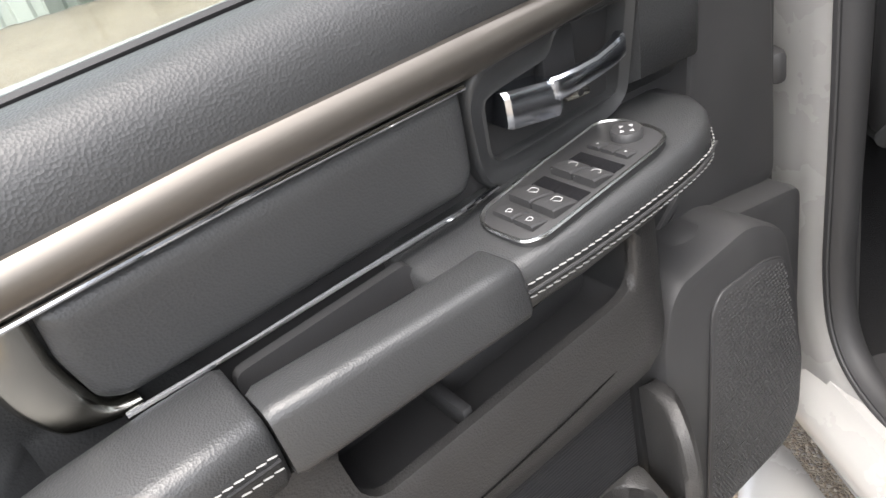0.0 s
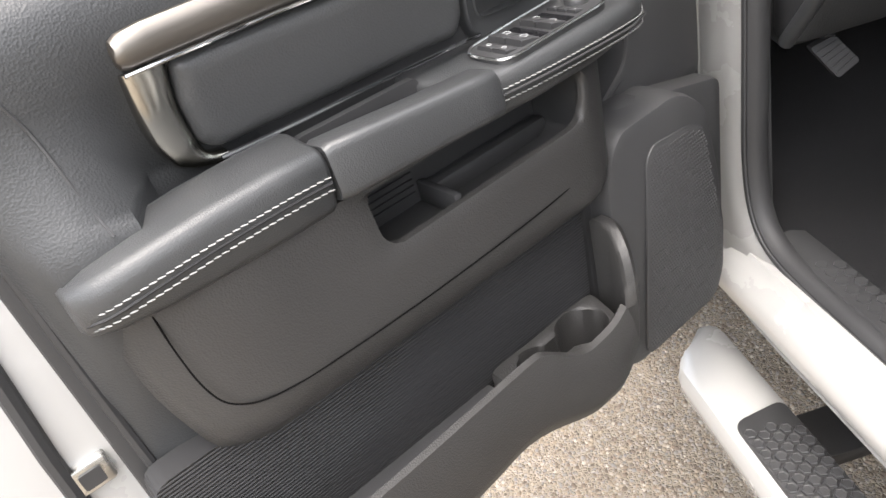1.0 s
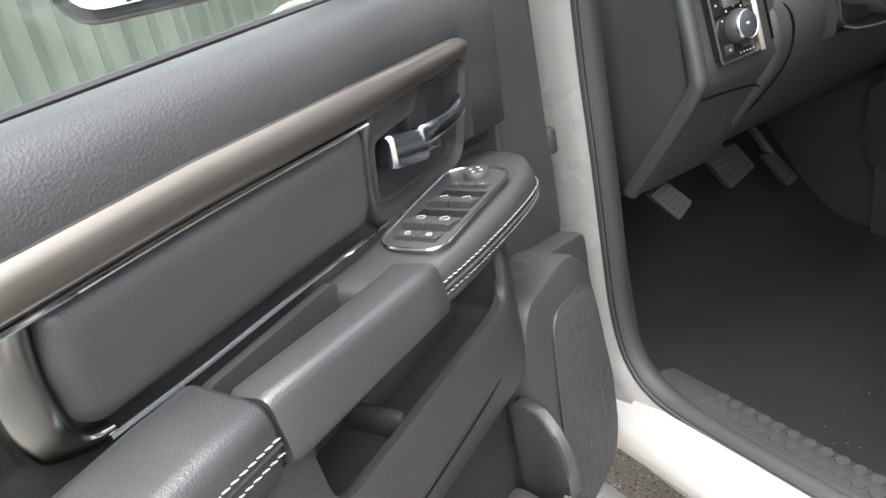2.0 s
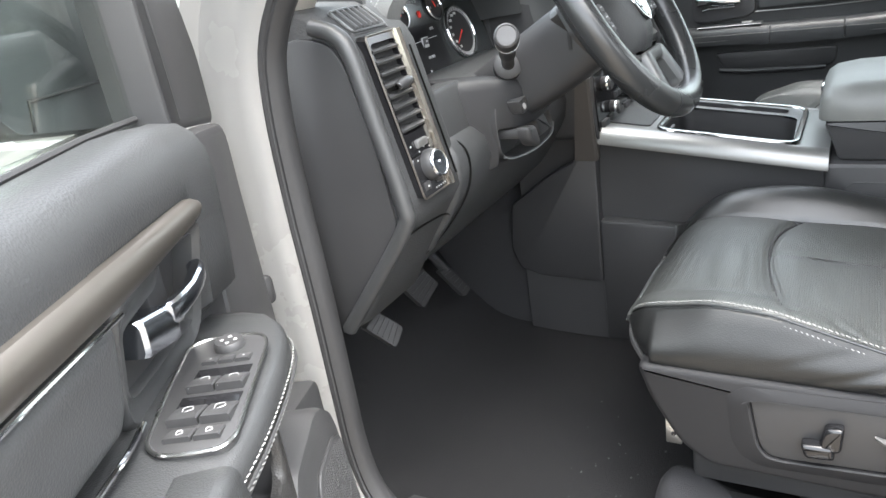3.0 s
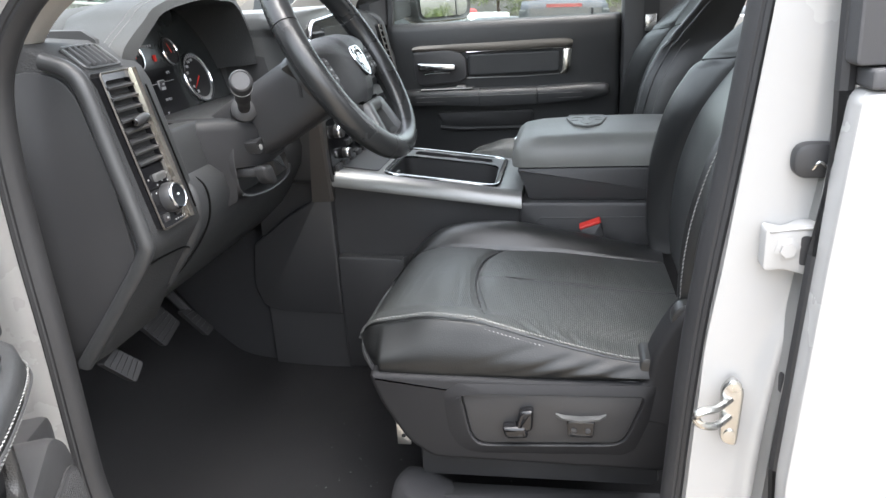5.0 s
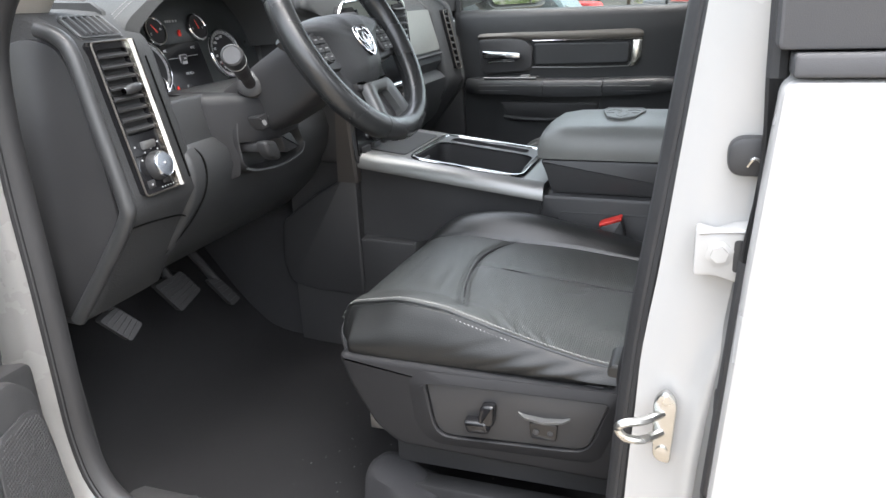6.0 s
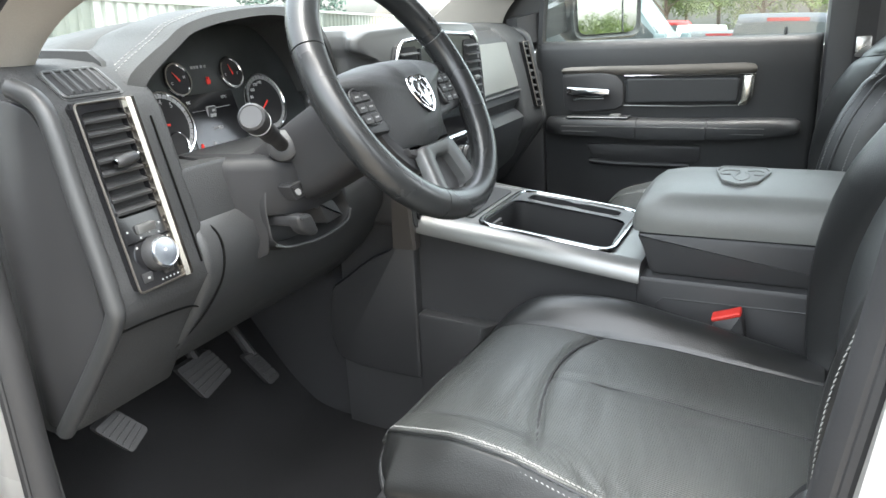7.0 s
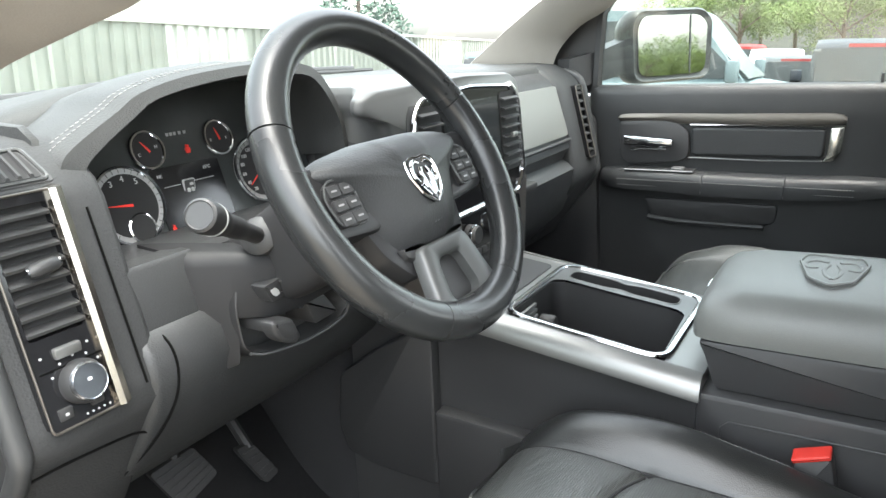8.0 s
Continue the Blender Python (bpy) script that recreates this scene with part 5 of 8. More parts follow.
def dial_face(x, z, r, name, chrome=True):
    c = Vector((x, on_cluster(z), z))
    g = part(name, lathe([(r, 0), (r, 0.003), (r * 0.97, 0.004), (r * 0.84, 0.0030), (r * 0.82, 0.0028)], c, cd, 32), SCALE if r > 0.035 else HOLLOW, cl, "dial with satin scale ring")
    part("dial_face", lathe([(r * 0.83, 0.0), (r * 0.83, 0.0034)], c, cd, 32), HOLLOW, g)
    if r > 0.035:
        for i in range(25):
            t = radians(-50 + 280 * i / 24)
            d_ = Vector((1, 0, 0)) * math.cos(t) + Vector((0, 0.287, 0.958)) * math.sin(t)
            part("tick_mark", tube([c + cd * 0.0040 + d_ * r * 0.86, c + cd * 0.0044 + d_ * r * 0.95], 0.0004, 4), HOLLOW, g)
    s = cd.orthogonal().normalized()
    pts = [c + cd * 0.004 + (Vector((1, 0, 0)) * math.cos(t) + Vector((0, 0.287, 0.958)) * math.sin(t)) * r for t in [2 * math.pi * i / 36 for i in range(36)]]
    part("dial_ring", tube(pts, 0.0022, 6, closed=True, up=cd), CHROME, g, "chrome ring")
    return g, c


up_, rt = Vector((0, 0.287, 0.958)), Vector((1, 0, 0))
g, c = dial_face(-0.535, 1.2825, 0.0475, "tachometer")


def needle(g, c, ang, r):
    d = rt * math.cos(radians(ang)) + up_ * math.sin(radians(ang))
    s = cd.cross(d)
    bm = bmesh.new()
    loft(bm, [[c + cd * 0.005 + s * w - d * 0.004, c + cd * 0.005 - s * w - d * 0.004, c + cd * 0.0058 - s * w, c + cd * 0.0058 + s * w] if k == 0 else [c + cd * 0.005 + s * 0.0004 + d * r, c + cd * 0.005 - s * 0.0004 + d * r, c + cd * 0.0054 - s * 0.0003 + d * r, c + cd * 0.0054 + s * 0.0003 + d * r] for k, w in ((0, 0.0016), (1, 0))])
    part("needle", bm, REDMARK, g, "red needle")


def figures(g, c, items, r, size):
    for text, ang in items:
        p = c + cd * 0.0038 + (rt * math.cos(radians(ang)) + up_ * math.sin(radians(ang))) * r
        writing("dial_figure", text, size, Matrix.Translation(p) @ pose(0, 0, 0, 90 - 16.7, 0, 0), MARK, g)


figures(g, c, [("1", 195), ("2", 160), ("3", 118), ("4", 88), ("5", 55)], 0.033, 0.0105)
sub_ = part("small_gauge", lathe([(0.019, 0.004), (0.019, 0.006), (0.0175, 0.007), (0.0165, 0.006)], c + rt * 0.006 - up_ * 0.030, cd, 28), CHROME, g, "small chrome-ringed gauge")
part("dial_face", lathe([(0.0166, 0.004), (0.0166, 0.0064)], c + rt * 0.006 - up_ * 0.030, cd, 28), HOLLOW, sub_)
needle(g, c, 172, 0.03)
g, c = dial_face(-0.310, 1.2885, 0.0465, "speedometer")
figures(g, c, [("20", 232), ("40", 208), ("60", 184), ("80", 160), ("100", 137), ("120", 113), ("140", 92)], 0.033, 0.0072)
needle(g, c, 215, 0.034)
g, c = dial_face(-0.485, 1.3415, 0.0235, "temperature_gauge")
figures(g, c, [("C", 200), ("H", 10)], 0.014, 0.006)
needle(g, c, 125, 0.014)
g, c = dial_face(-0.368, 1.3420, 0.0235, "fuel_gauge")
figures(g, c, [("E", 190), ("F", -10)], 0.014, 0.006)
needle(g, c, 105, 0.014)
sc = part("display", loft(bmesh.new(), [[(x, on_cluster(z) + d, z) for x, z in rect(-0.492, -0.380, 1.232, 1.318, 0.004)] for d in (-0.0016, 0.002)]), GLOSS, cl, "dark glossy driver display")


def on_display(name, text, x, z, size, mat=MARK):
    writing(name, text, size, Matrix.Translation((x, on_cluster(z) - 0.0022, z)) @ pose(0, 0, 0, 73.3, 0, 0), mat, sc)


on_display("display_text", "FM 92.1", -0.437, 1.2655, 0.0065)
on_display("display_text", "15°C", -0.403, 1.3085, 0.0062)
on_display("display_text", "NE", -0.480, 1.3080, 0.006)
on_display("display_text", "P", -0.456, 1.2435, 0.008)
WARN = material("lit_red_symbol", (0.75, 0.04, 0.03), 0.5)
for x, z, k, lab in ((-0.4225, 1.3347, 1.0, "red seat belt warning symbol"), (-0.4836, 1.2432, 0.8, "red door warning symbol")):
    part("warning_lamp", prism([(x + a * k, z + b * k) for a, b in rounded([(-0.003, -0.005), (0.003, -0.005), (0.0035, 0.001), (0.0012, 0.003), (0.0012, 0.006), (-0.0012, 0.006), (-0.0012, 0.003), (-0.0035, 0.001)], 0.0008, 2)], on_cluster(z) - 0.0030, on_cluster(z) + 0.003, "y"), WARN, cl, lab)
for x0, x1, z in ((-0.478, -0.452, 1.2935), (-0.430, -0.396, 1.2945)):
    part("display_line", prism(rect(x0, x1, z, z + 0.0007), on_cluster(z) - 0.0024, on_cluster(z), "y"), MARK, sc)
ic = part("display_icon", prism(rect(-0.4495, -0.4315, 1.279, 1.299, 0.002), on_cluster(1.289) - 0.0030, on_cluster(1.289), "y"), MARK, sc)
part("icon_field", prism(rect(-0.4483, -0.4327, 1.2802, 1.2978, 0.002), on_cluster(1.289) - 0.0036, on_cluster(1.289), "y"), PLASTIC_BLACK, ic)
for a, b, w, h in ((-0.4455, 1.2825, 0.003, 0.005), (-0.4390, 1.2825, 0.003, 0.005), (-0.4405, 1.2905, 0.006, 0.0035)):
    part("icon_bar", prism(rect(a, a + w, b, b + h, 0.0008), on_cluster(b) - 0.0046, on_cluster(b), "y"), MARK, ic)
for x in (-0.448, -0.442, -0.436, -0.428, -0.420):
    part("marking_bar", prism(rect(x, x + 0.004, 1.3545, 1.3585), on_cluster(1.3565) - 0.0008, on_cluster(1.3565) + 0.002, "y"), SCALE, cl)

# lower driver side
LOWER = [(0.60, 0.90), (0.42, 0.905), (0.33, 0.945), (0.265, 1.00), (0.228, 1.05), (0.203, 1.09), (0.195, 1.125), (0.200, 1.155), (0.214, 1.172), (0.222, 1.176), (0.232, 1.238), (0.30, 1.242), (0.42, 1.242), (0.60, 1.242)]
rings = []
for x, dy in ((-0.645, 0.012), (-0.640, 0.002), (-0.632, 0.0), (-0.55, 0.0), (-0.3, 0.0), (-0.165, 0.0)):
    rings.append([(x, a + (dy if a < 0.4 else 0), b) for a, b in LOWER])
lowd = part("knee_panel", loft(bmesh.new(), rings), VINYL, dash, "grained black knee panel", angle=50)
part("panel_joint", tube(smooth_path([(-0.612, 0.222, 1.174), (-0.612, 0.199, 1.155), (-0.612, 0.194, 1.125), (-0.618, 0.202, 1.088), (-0.63, 0.235, 1.038), (-0.645, 0.288, 0.985), (-0.655, 0.33, 0.955)], 5), 0.0016, 6), JOINT, lowd)
part("panel_joint", tube(smooth_path([(-0.775, 0.211, 1.083), (-0.73, 0.218, 1.078), (-0.66, 0.225, 1.068), (-0.635, 0.226, 1.058)], 4), 0.0014, 6), JOINT, lowd)
part("cluster_ledge", loft(bmesh.new(), [[(x, 0.222, 1.168), (x, 0.217, 1.172), (x, 0.227, 1.238), (x, 0.232, 1.243), (x, 0.26, 1.243), (x, 0.26, 1.168)] for x in (-0.630, -0.626, -0.550, -0.543)]), VINYL, dash, "padded ledge below the cluster")
bowl = rounded([(-0.527, 1.200), (-0.532, 1.170), (-0.527, 1.1165), (-0.494, 1.104), (-0.432, 1.0995), (-0.372, 1.1095), (-0.357, 1.128), (-0.385, 1.19), (-0.46, 1.222), (-0.525, 1.216)], 0.016, 5)
bo = resample(bowl, 72, (-0.527, 1.20))
bc = Vector((-0.45, 1.160))


def bowl_in(k):
    return [(bc.x + (a - bc.x) * k, bc.y + (b - bc.y) * k) for a, b in bo]




def rim_y(x):
    """The bowl's rim comes forward towards the middle of the car."""
    return 0.184 - 0.024 * min(1.0, max(0.0, (x + 0.53) / 0.17))


# Darker copy of the knee panel's vinyl: shade is put into its colour.
FAIRING = material("shaded_column_fairing", (0.013, 0.013, 0.014), 0.6, grain=0.2, scale=900, bump=0.15, spec=0.3)
fair_o = resample(rounded([(-0.534, 1.205), (-0.537, 1.170), (-0.533, 1.110), (-0.496, 1.097), (-0.432, 1.092), (-0.366, 1.101), (-0.349, 1.128), (-0.345, 1.225), (-0.50, 1.226)], 0.012, 4), 72, (-0.534, 1.20))
fair = [[(a, y, b) for a, b in fair_o] for y in (0.30, 0.222)]
fair.append([(a, rim_y(a) + 0.020, b) for a, b in fair_o])
fair.append([(a * 0.5 + c * 0.5, rim_y(a) + 0.006, b * 0.5 + d * 0.5) for (a, b), (c, d) in zip(fair_o, bo)])
fair.append([(a, rim_y(a), b) for a, b in bo])
part("column_fairing", loft(bmesh.new(), fair, caps=False), FAIRING, dash, "smooth black fairing below the column", angle=45)
bm = loft(bmesh.new(), [[(a, rim_y(a) + d, b) for a, b in bowl_in(k)] for k, d in ((1.0, 0.0), (0.985, -0.0015), (0.96, 0.001), (0.93, 0.020), (0.90, 0.028))], caps=False)
bm.faces.new([bm.verts.new((a, rim_y(a) + 0.028, b)) for a, b in bowl_in(0.90)])
cols = part("column_surround", bm, RIBBED, dash, "black recessed column surround", angle=50)
rings = []
for x, y, z0, z1 in ((-0.562, 0.228, 1.090, 1.242), (-0.552, 0.215, 1.092, 1.242), (-0.540, 0.199, 1.095, 1.241), (-0.5305, 0.1865, 1.100, 1.240), (-0.5285, 0.184, 1.157, 1.240), (-0.517, 0.169, 1.157, 1.238), (-0.504, 0.153, 1.156, 1.236), (-0.490, 0.1465, 1.156, 1.234), (-0.46, 0.142, 1.156, 1.230), (-0.41, 0.140, 1.160, 1.226), (-0.38, 0.150, 1.165, 1.220)):
    rings.append([(x, y + 0.07, z1 + 0.004), (x, y + 0.022, z1), (x, y + 0.006, z1 - 0.006), (x, y, z1 - 0.018), (x, y, z0 + 0.010), (x, y + 0.003, z0 + 0.002), (x, y + 0.012, z0), (x, y + 0.07, z0)])
part("switch_shelf", loft(bmesh.new(), rings), FAIRING, cols, "smooth black switch shelf", angle=50)
swi = part("pedal_switch", prism(rounded([(-0.522, 1.2010), (-0.493, 1.2045), (-0.482, 1.181), (-0.510, 1.1785)], 0.003), 0.1445, 0.165, "y", 0.002), PLASTIC_BLACK, cols, "square black pedal switch")
part("switch_ridge", prism(rounded([(-0.497, 1.201), (-0.4935, 1.2015), (-0.4845, 1.183), (-0.488, 1.1825)], 0.001), 0.1415, 0.15, "y", 0.001), PLASTIC_BLACK, swi)
part("icon_mark", prism(rounded([(-0.5125, 1.194), (-0.505, 1.1955), (-0.500, 1.192), (-0.498, 1.186), (-0.504, 1.1845), (-0.509, 1.188)], 0.0015), 0.1438, 0.15, "y"), MARK, swi)
hand_o = rounded([(-0.528, 1.162), (-0.494, 1.158), (-0.480, 1.128), (-0.490, 1.122), (-0.508, 1.129), (-0.521, 1.141)], 0.009, 4)
part("release_handle", prism(hand_o, 0.132, 0.152, "y", 0.006, 3), PLASTIC, cols, "grey-black brake release handle")
part("handle_stem", box(-0.514, -0.494, 0.148, 0.205, 1.140, 1.156, 0.004), PLASTIC_BLACK, cols)
part("handle_hollow", prism([(-0.505 + (a + 0.505) * 0.68, 1.145 + (b - 1.145) * 0.68) for a, b in hand_o], 0.1315, 0.136, "y", 0.0005), PLASTIC_BLACK, cols)
part("latch_block", prism(rounded([(-0.451, 1.1585), (-0.413, 1.157), (-0.389, 1.1256), (-0.435, 1.1229)], 0.006), 0.150, 0.20, "y", 0.004), PLASTIC_BLACK, cols, "black latch block")
part("key_slot", lathe([(0.006, 0), (0.006, 0.003), (0.004, 0.004)], (-0.462, 0.150, 1.160), (0, -1, 0.1), 12), HOLLOW, cols)
part("silver_edge", tube(smooth_path([(a, rim_y(a) - 0.002, b) for a, b in ((-0.520, 1.1125), (-0.494, 1.1035), (-0.432, 1.099), (-0.372, 1.109), (-0.357, 1.128))], 6), 0.0022, 6), SPOKE, cols, "satin lower edge")

# centre stack
SILVER_PAD = material("satin_grey_surround", (0.085, 0.086, 0.085), 0.42, metal=0.0, spec=0.4)
stack_poly = rounded([(-0.175, 1.04), (-0.195, 1.20), (-0.19, 1.355), (-0.165, 1.384), (0.0, 1.392), (0.165, 1.384), (0.19, 1.355), (0.195, 1.20), (0.175, 1.04)], 0.02, 4)
st = part("centre_stack", loft(bmesh.new(), [[(x, 0.150 + d + 0.06 * (z - 1.2), z) for x, z in stack_poly] for d in (0.0, 0.18)]), PLASTIC, dash, "dark centre stack")
pad_o = rounded([(-0.298, 1.366), (-0.296, 1.385), (-0.262, 1.396), (0.0, 1.402), (0.17, 1.394), (0.205, 1.375), (0.213, 1.30), (0.205, 1.19), (-0.205, 1.19), (-0.217, 1.31), (-0.235, 1.350)], 0.012, 4)


def pad_ring(y, k, grow):
    """The surround's outline at depth y; k draws its left wing in."""
    return [((x if x > -0.19 else x + (-0.19 - x) * k) * grow, y, 1.30 + (z - 1.30) * grow) for x, z in pad_o]


part("stack_pad", loft(bmesh.new(), [pad_ring(0.160, 0, 0.965), pad_ring(0.1625, 0, 0.985), pad_ring(0.170, 0, 1.0), pad_ring(0.185, 0.1, 1.0), pad_ring(0.215, 0.55, 1.0), pad_ring(0.25, 0.95, 1.0), pad_ring(0.40, 1.0, 1.0)]), SILVER_PAD, dash, "satin grey surround of the centre stack", angle=50)


def on_stack(z):
    return 0.150 + 0.06 * (z - 1.2)


def stack_plate(name, poly, mat, label="", d0=-0.004, d1=0.01, par=None):
    return part(name, loft(bmesh.new(), [[(x, on_stack(z) + d, z) for x, z in poly] for d in (d0, d1)]), mat, par or st, label)


rim = rounded([(-0.183, 1.205), (-0.180, 1.345), (-0.155, 1.373), (0.0, 1.382), (0.155, 1.372), (0.180, 1.345), (0.183, 1.205), (0.16, 1.180), (-0.16, 1.180)], 0.018, 4)
part("chrome_edge", tube([(x, on_stack(z) - 0.004, z) for x, z in rim], 0.004, 8, closed=True, up=(0, 1, 0)), CHROME, st, "chrome edge of the centre stack")
part("chrome_side", tube([(x, on_stack(z) - 0.004, z) for x, z in ((0.150, 1.374), (0.168, 1.362), (0.181, 1.342), (0.184, 1.28), (0.186, 1.22), (0.178, 1.198), (0.16, 1.184))], 0.0075, 8, up=(0, 1, 0), flat=0.7), CHROME, st, "wide polished side edge")
stack_plate("radio_panel", rim, GLOSS, "gloss black radio panel")
stack_plate("touch_screen", rect(-0.092, 0.092, 1.220, 1.358, 0.004), SCREEN, "glossy touch screen", -0.008)
for s in (-1, 1):
    # near-black plate under the slats paints this vent's shade
    cav = stack_plate("stack_vent", rect(s * 0.138 - 0.034, s * 0.138 + 0.034, 1.222, 1.363, 0.012), HOLLOW, "tall centre vent", -0.006)
    for i in range(8):
        z = 1.236 + i * 0.0165
        part("vent_slat", loft(bmesh.new(), [[(x, on_stack(z) - 0.014, z - 0.0035), (x, on_stack(z) - 0.0145, z - 0.001), (x, on_stack(z) - 0.005, z + 0.0025), (x, on_stack(z) - 0.004, z)] for x in (s * 0.138 - 0.031, s * 0.138 + 0.031)]), PLASTIC, cav)
    part("vent_tab", box(s * 0.138 - 0.009, s * 0.138 + 0.009, on_stack(1.285) - 0.018, on_stack(1.285) - 0.010, 1.281, 1.290, 0.002), SILVER, cav)
clim = stack_plate("climate_panel", rect(-0.165, 0.165, 1.055, 1.172, 0.01), GLOSS, "gloss black climate panel", -0.003)
for x, z, r in ((-0.045, 1.142, 0.017), (-0.115, 1.142, 0.014), (0.115, 1.142, 0.014), (0.045, 1.142, 0.017), (-0.08, 1.088, 0.012), (0.08, 1.088, 0.012)):
    k = part("climate_knob", lathe([(r, 0), (r, 0.014), (r * 0.85, 0.020)], (x, on_stack(z) - 0.003, z), (0, -1, 0), 20), PLASTIC, clim, "round climate knob")
    part("knob_ring", lathe([(r * 1.02, 0.010), (r * 1.02, 0.014), (r * 0.9, 0.0165)], (x, on_stack(z) - 0.003, z), (0, -1, 0), 20), CHROME, k)
for i in range(5):
    part("climate_button", box(-0.052 + i * 0.022, -0.034 + i * 0.022, on_stack(1.105) - 0.008, on_stack(1.105), 1.098, 1.110, 0.0015), PLASTIC, clim)
for i in range(6):
    part("toggle_switch", box(-0.15 + i * 0.052, -0.115 + i * 0.052, on_stack(1.066) - 0.010, on_stack(1.066), 1.060, 1.074, 0.002), PLASTIC, clim)

# passenger side of the dash
rings = []
PASS = [(0.42, 0.93), (0.33, 0.94), (0.25, 1.02), (0.214, 1.10), (0.208, 1.135), (0.222, 1.150), (0.236, 1.158), (0.230, 1.172), (0.219, 1.186), (0.222, 1.196), (0.228, 1.215), (0.262, 1.335), (0.275, 1.352), (0.30, 1.368), (0.40, 1.380), (0.42, 1.38)]
for x in (0.17, 0.2, 0.4, 0.6, 0.648):
    rings.append([(x, a, b) for a, b in PASS])
part("passenger_panel", loft(bmesh.new(), rings), VINYL, dash, "grained black passenger panel", angle=35)
part("glovebox_door", loft(bmesh.new(), [[(x, 0.228 + 0.283 * (z - 1.215) + d, z) for x, z in rounded([(0.235, 1.218), (0.625, 1.218), (0.630, 1.335), (0.235, 1.338)], 0.012)] for d in (-0.006, 0.006)]), PALE_VINYL, dash, "smooth grey glovebox door")
part("glovebox_line", tube([(0.235, 0.220, 1.207), (0.63, 0.220, 1.207)], 0.004, 6), PLASTIC, dash)
part("side_shelf", prism(rounded([(0.23, 1.13), (0.37, 1.13), (0.37, 1.152), (0.23, 1.152)], 0.006), 0.195, 0.23, "y", 0.004), PLASTIC_BLACK, dash, "dark open shelf slot")

# ---- steering wheel ----
WC = Vector((-0.427, 0.01, 1.325))
WA = 0.524
wu, wn_ = Vector((0, math.sin(WA), math.cos(WA))), Vector((0, -math.cos(WA), math.sin(WA)))
wx = Vector((1, 0, 0))
GLOSS_SPOKE = material("satin_black_spoke", (0.016, 0.016, 0.017), 0.38)
wheel = thing("steering_wheel", tuple(WC), "black leather steering wheel with silver lower spoke", "steering wheel")


def wp(a, b, c=0.0):
    """A place on the wheel: a to the right, b up its face, c towards the driver."""
    return WC + wx * a + wu * b + wn_ * c


R = 0.1755


def rim_arc(a0, a1, k=40):
    return [wp(R * math.cos(radians(a0 + (a1 - a0) * i / k)), R * math.sin(radians(a0 + (a1 - a0) * i / k))) for i in range(k + 1)]


for nm, a0, a1, mat, lab in (("rim_top", 22, 158, RIM_LEATHER, "smooth black leather rim"), ("rim_side", 158.6, 245, RIM_LEATHER, "grained black leather rim"), ("rim_side", 295, 381.4, RIM_LEATHER, "grained black leather rim"), ("rim_bottom", 245.6, 294.4, RIM_LEATHER, "black leather rim")):
    part(nm, tube(rim_arc(a0, a1), 0.0205, 16, up=wn_, flat=1.0), mat, wheel, lab)
for a in (22, 158.3, 245.3, 294.7):
    c = rim_arc(a, a + 0.1, 1)
    part("rim_joint", tube([c[0], c[0] + (c[1] - c[0]).normalized() * 0.0016], 0.0198, 16, up=wn_), PLASTIC_BLACK, wheel)
hub = rounded([(-0.150, 0.024), (-0.118, 0.036), (-0.055, 0.043), (0.055, 0.043), (0.118, 0.036), (0.150, 0.024), (0.122, 0.006), (0.098, -0.020), (0.084, -0.052), (0.066, -0.084), (0.040, -0.096), (-0.040, -0.096), (-0.066, -0.084), (-0.084, -0.052), (-0.098, -0.020), (-0.122, 0.006)], 0.016, 4)


def lean(b):
    """The hub's face leans back towards its lower edge."""
    return 0.006 + (b + 0.013) * 0.12


def plate(poly, c0, c1, bev=0.006, leaning=False):
    """A plate on the wheel's face."""
    bm = prism([(a, b) for a, b in poly], c0, c1, "z", bev)
    if leaning:
        for v in bm.verts:
            v.co.z += lean(v.co.y)
    m = Matrix(((wx.x, wu.x, wn_.x, WC.x), (wx.y, wu.y, wn_.y, WC.y), (wx.z, wu.z, wn_.z, WC.z), (0, 0, 0, 1)))
    bm.transform(m)
    return bm



def dome(k, b):
    """Swell of the cover towards the driver; k is the share of the way to its edge."""
    return 0.010 - 0.034 * k ** 4 + lean(b)


hub_r = resample(hub, 96, (-0.150, 0.024))
rings = [[wp(a, b, -0.05) for a, b in hub_r]]
for k in (1.0, 0.985, 0.95, 0.90, 0.83, 0.74, 0.62, 0.48, 0.32, 0.16, 0.02):
    rings.append([wp(a * k, -0.022 + (b + 0.022) * k, dome(k, b * k) + (0.003 * min(1.0, max(0.0, (0.040 - abs(a * k) + 0.10 * (b * k - 0.03)) / 0.010)) if k < 0.97 else 0.0)) for a, b in hub_r])
airbag = part("airbag_cover", loft(bmesh.new(), rings), VINYL, wheel, "grained black airbag cover", angle=70)
bar_ = rounded([(-0.062, -0.078), (-0.058, -0.090), (-0.040, -0.0985), (0.040, -0.0985), (0.058, -0.090), (0.062, -0.078), (0.036, -0.082), (-0.036, -0.082)], 0.003, 3)
part("lower_bar", plate(bar_, -0.006, -0.03, 0.004), PLASTIC_BLACK, airbag, "smooth darker lower edge")
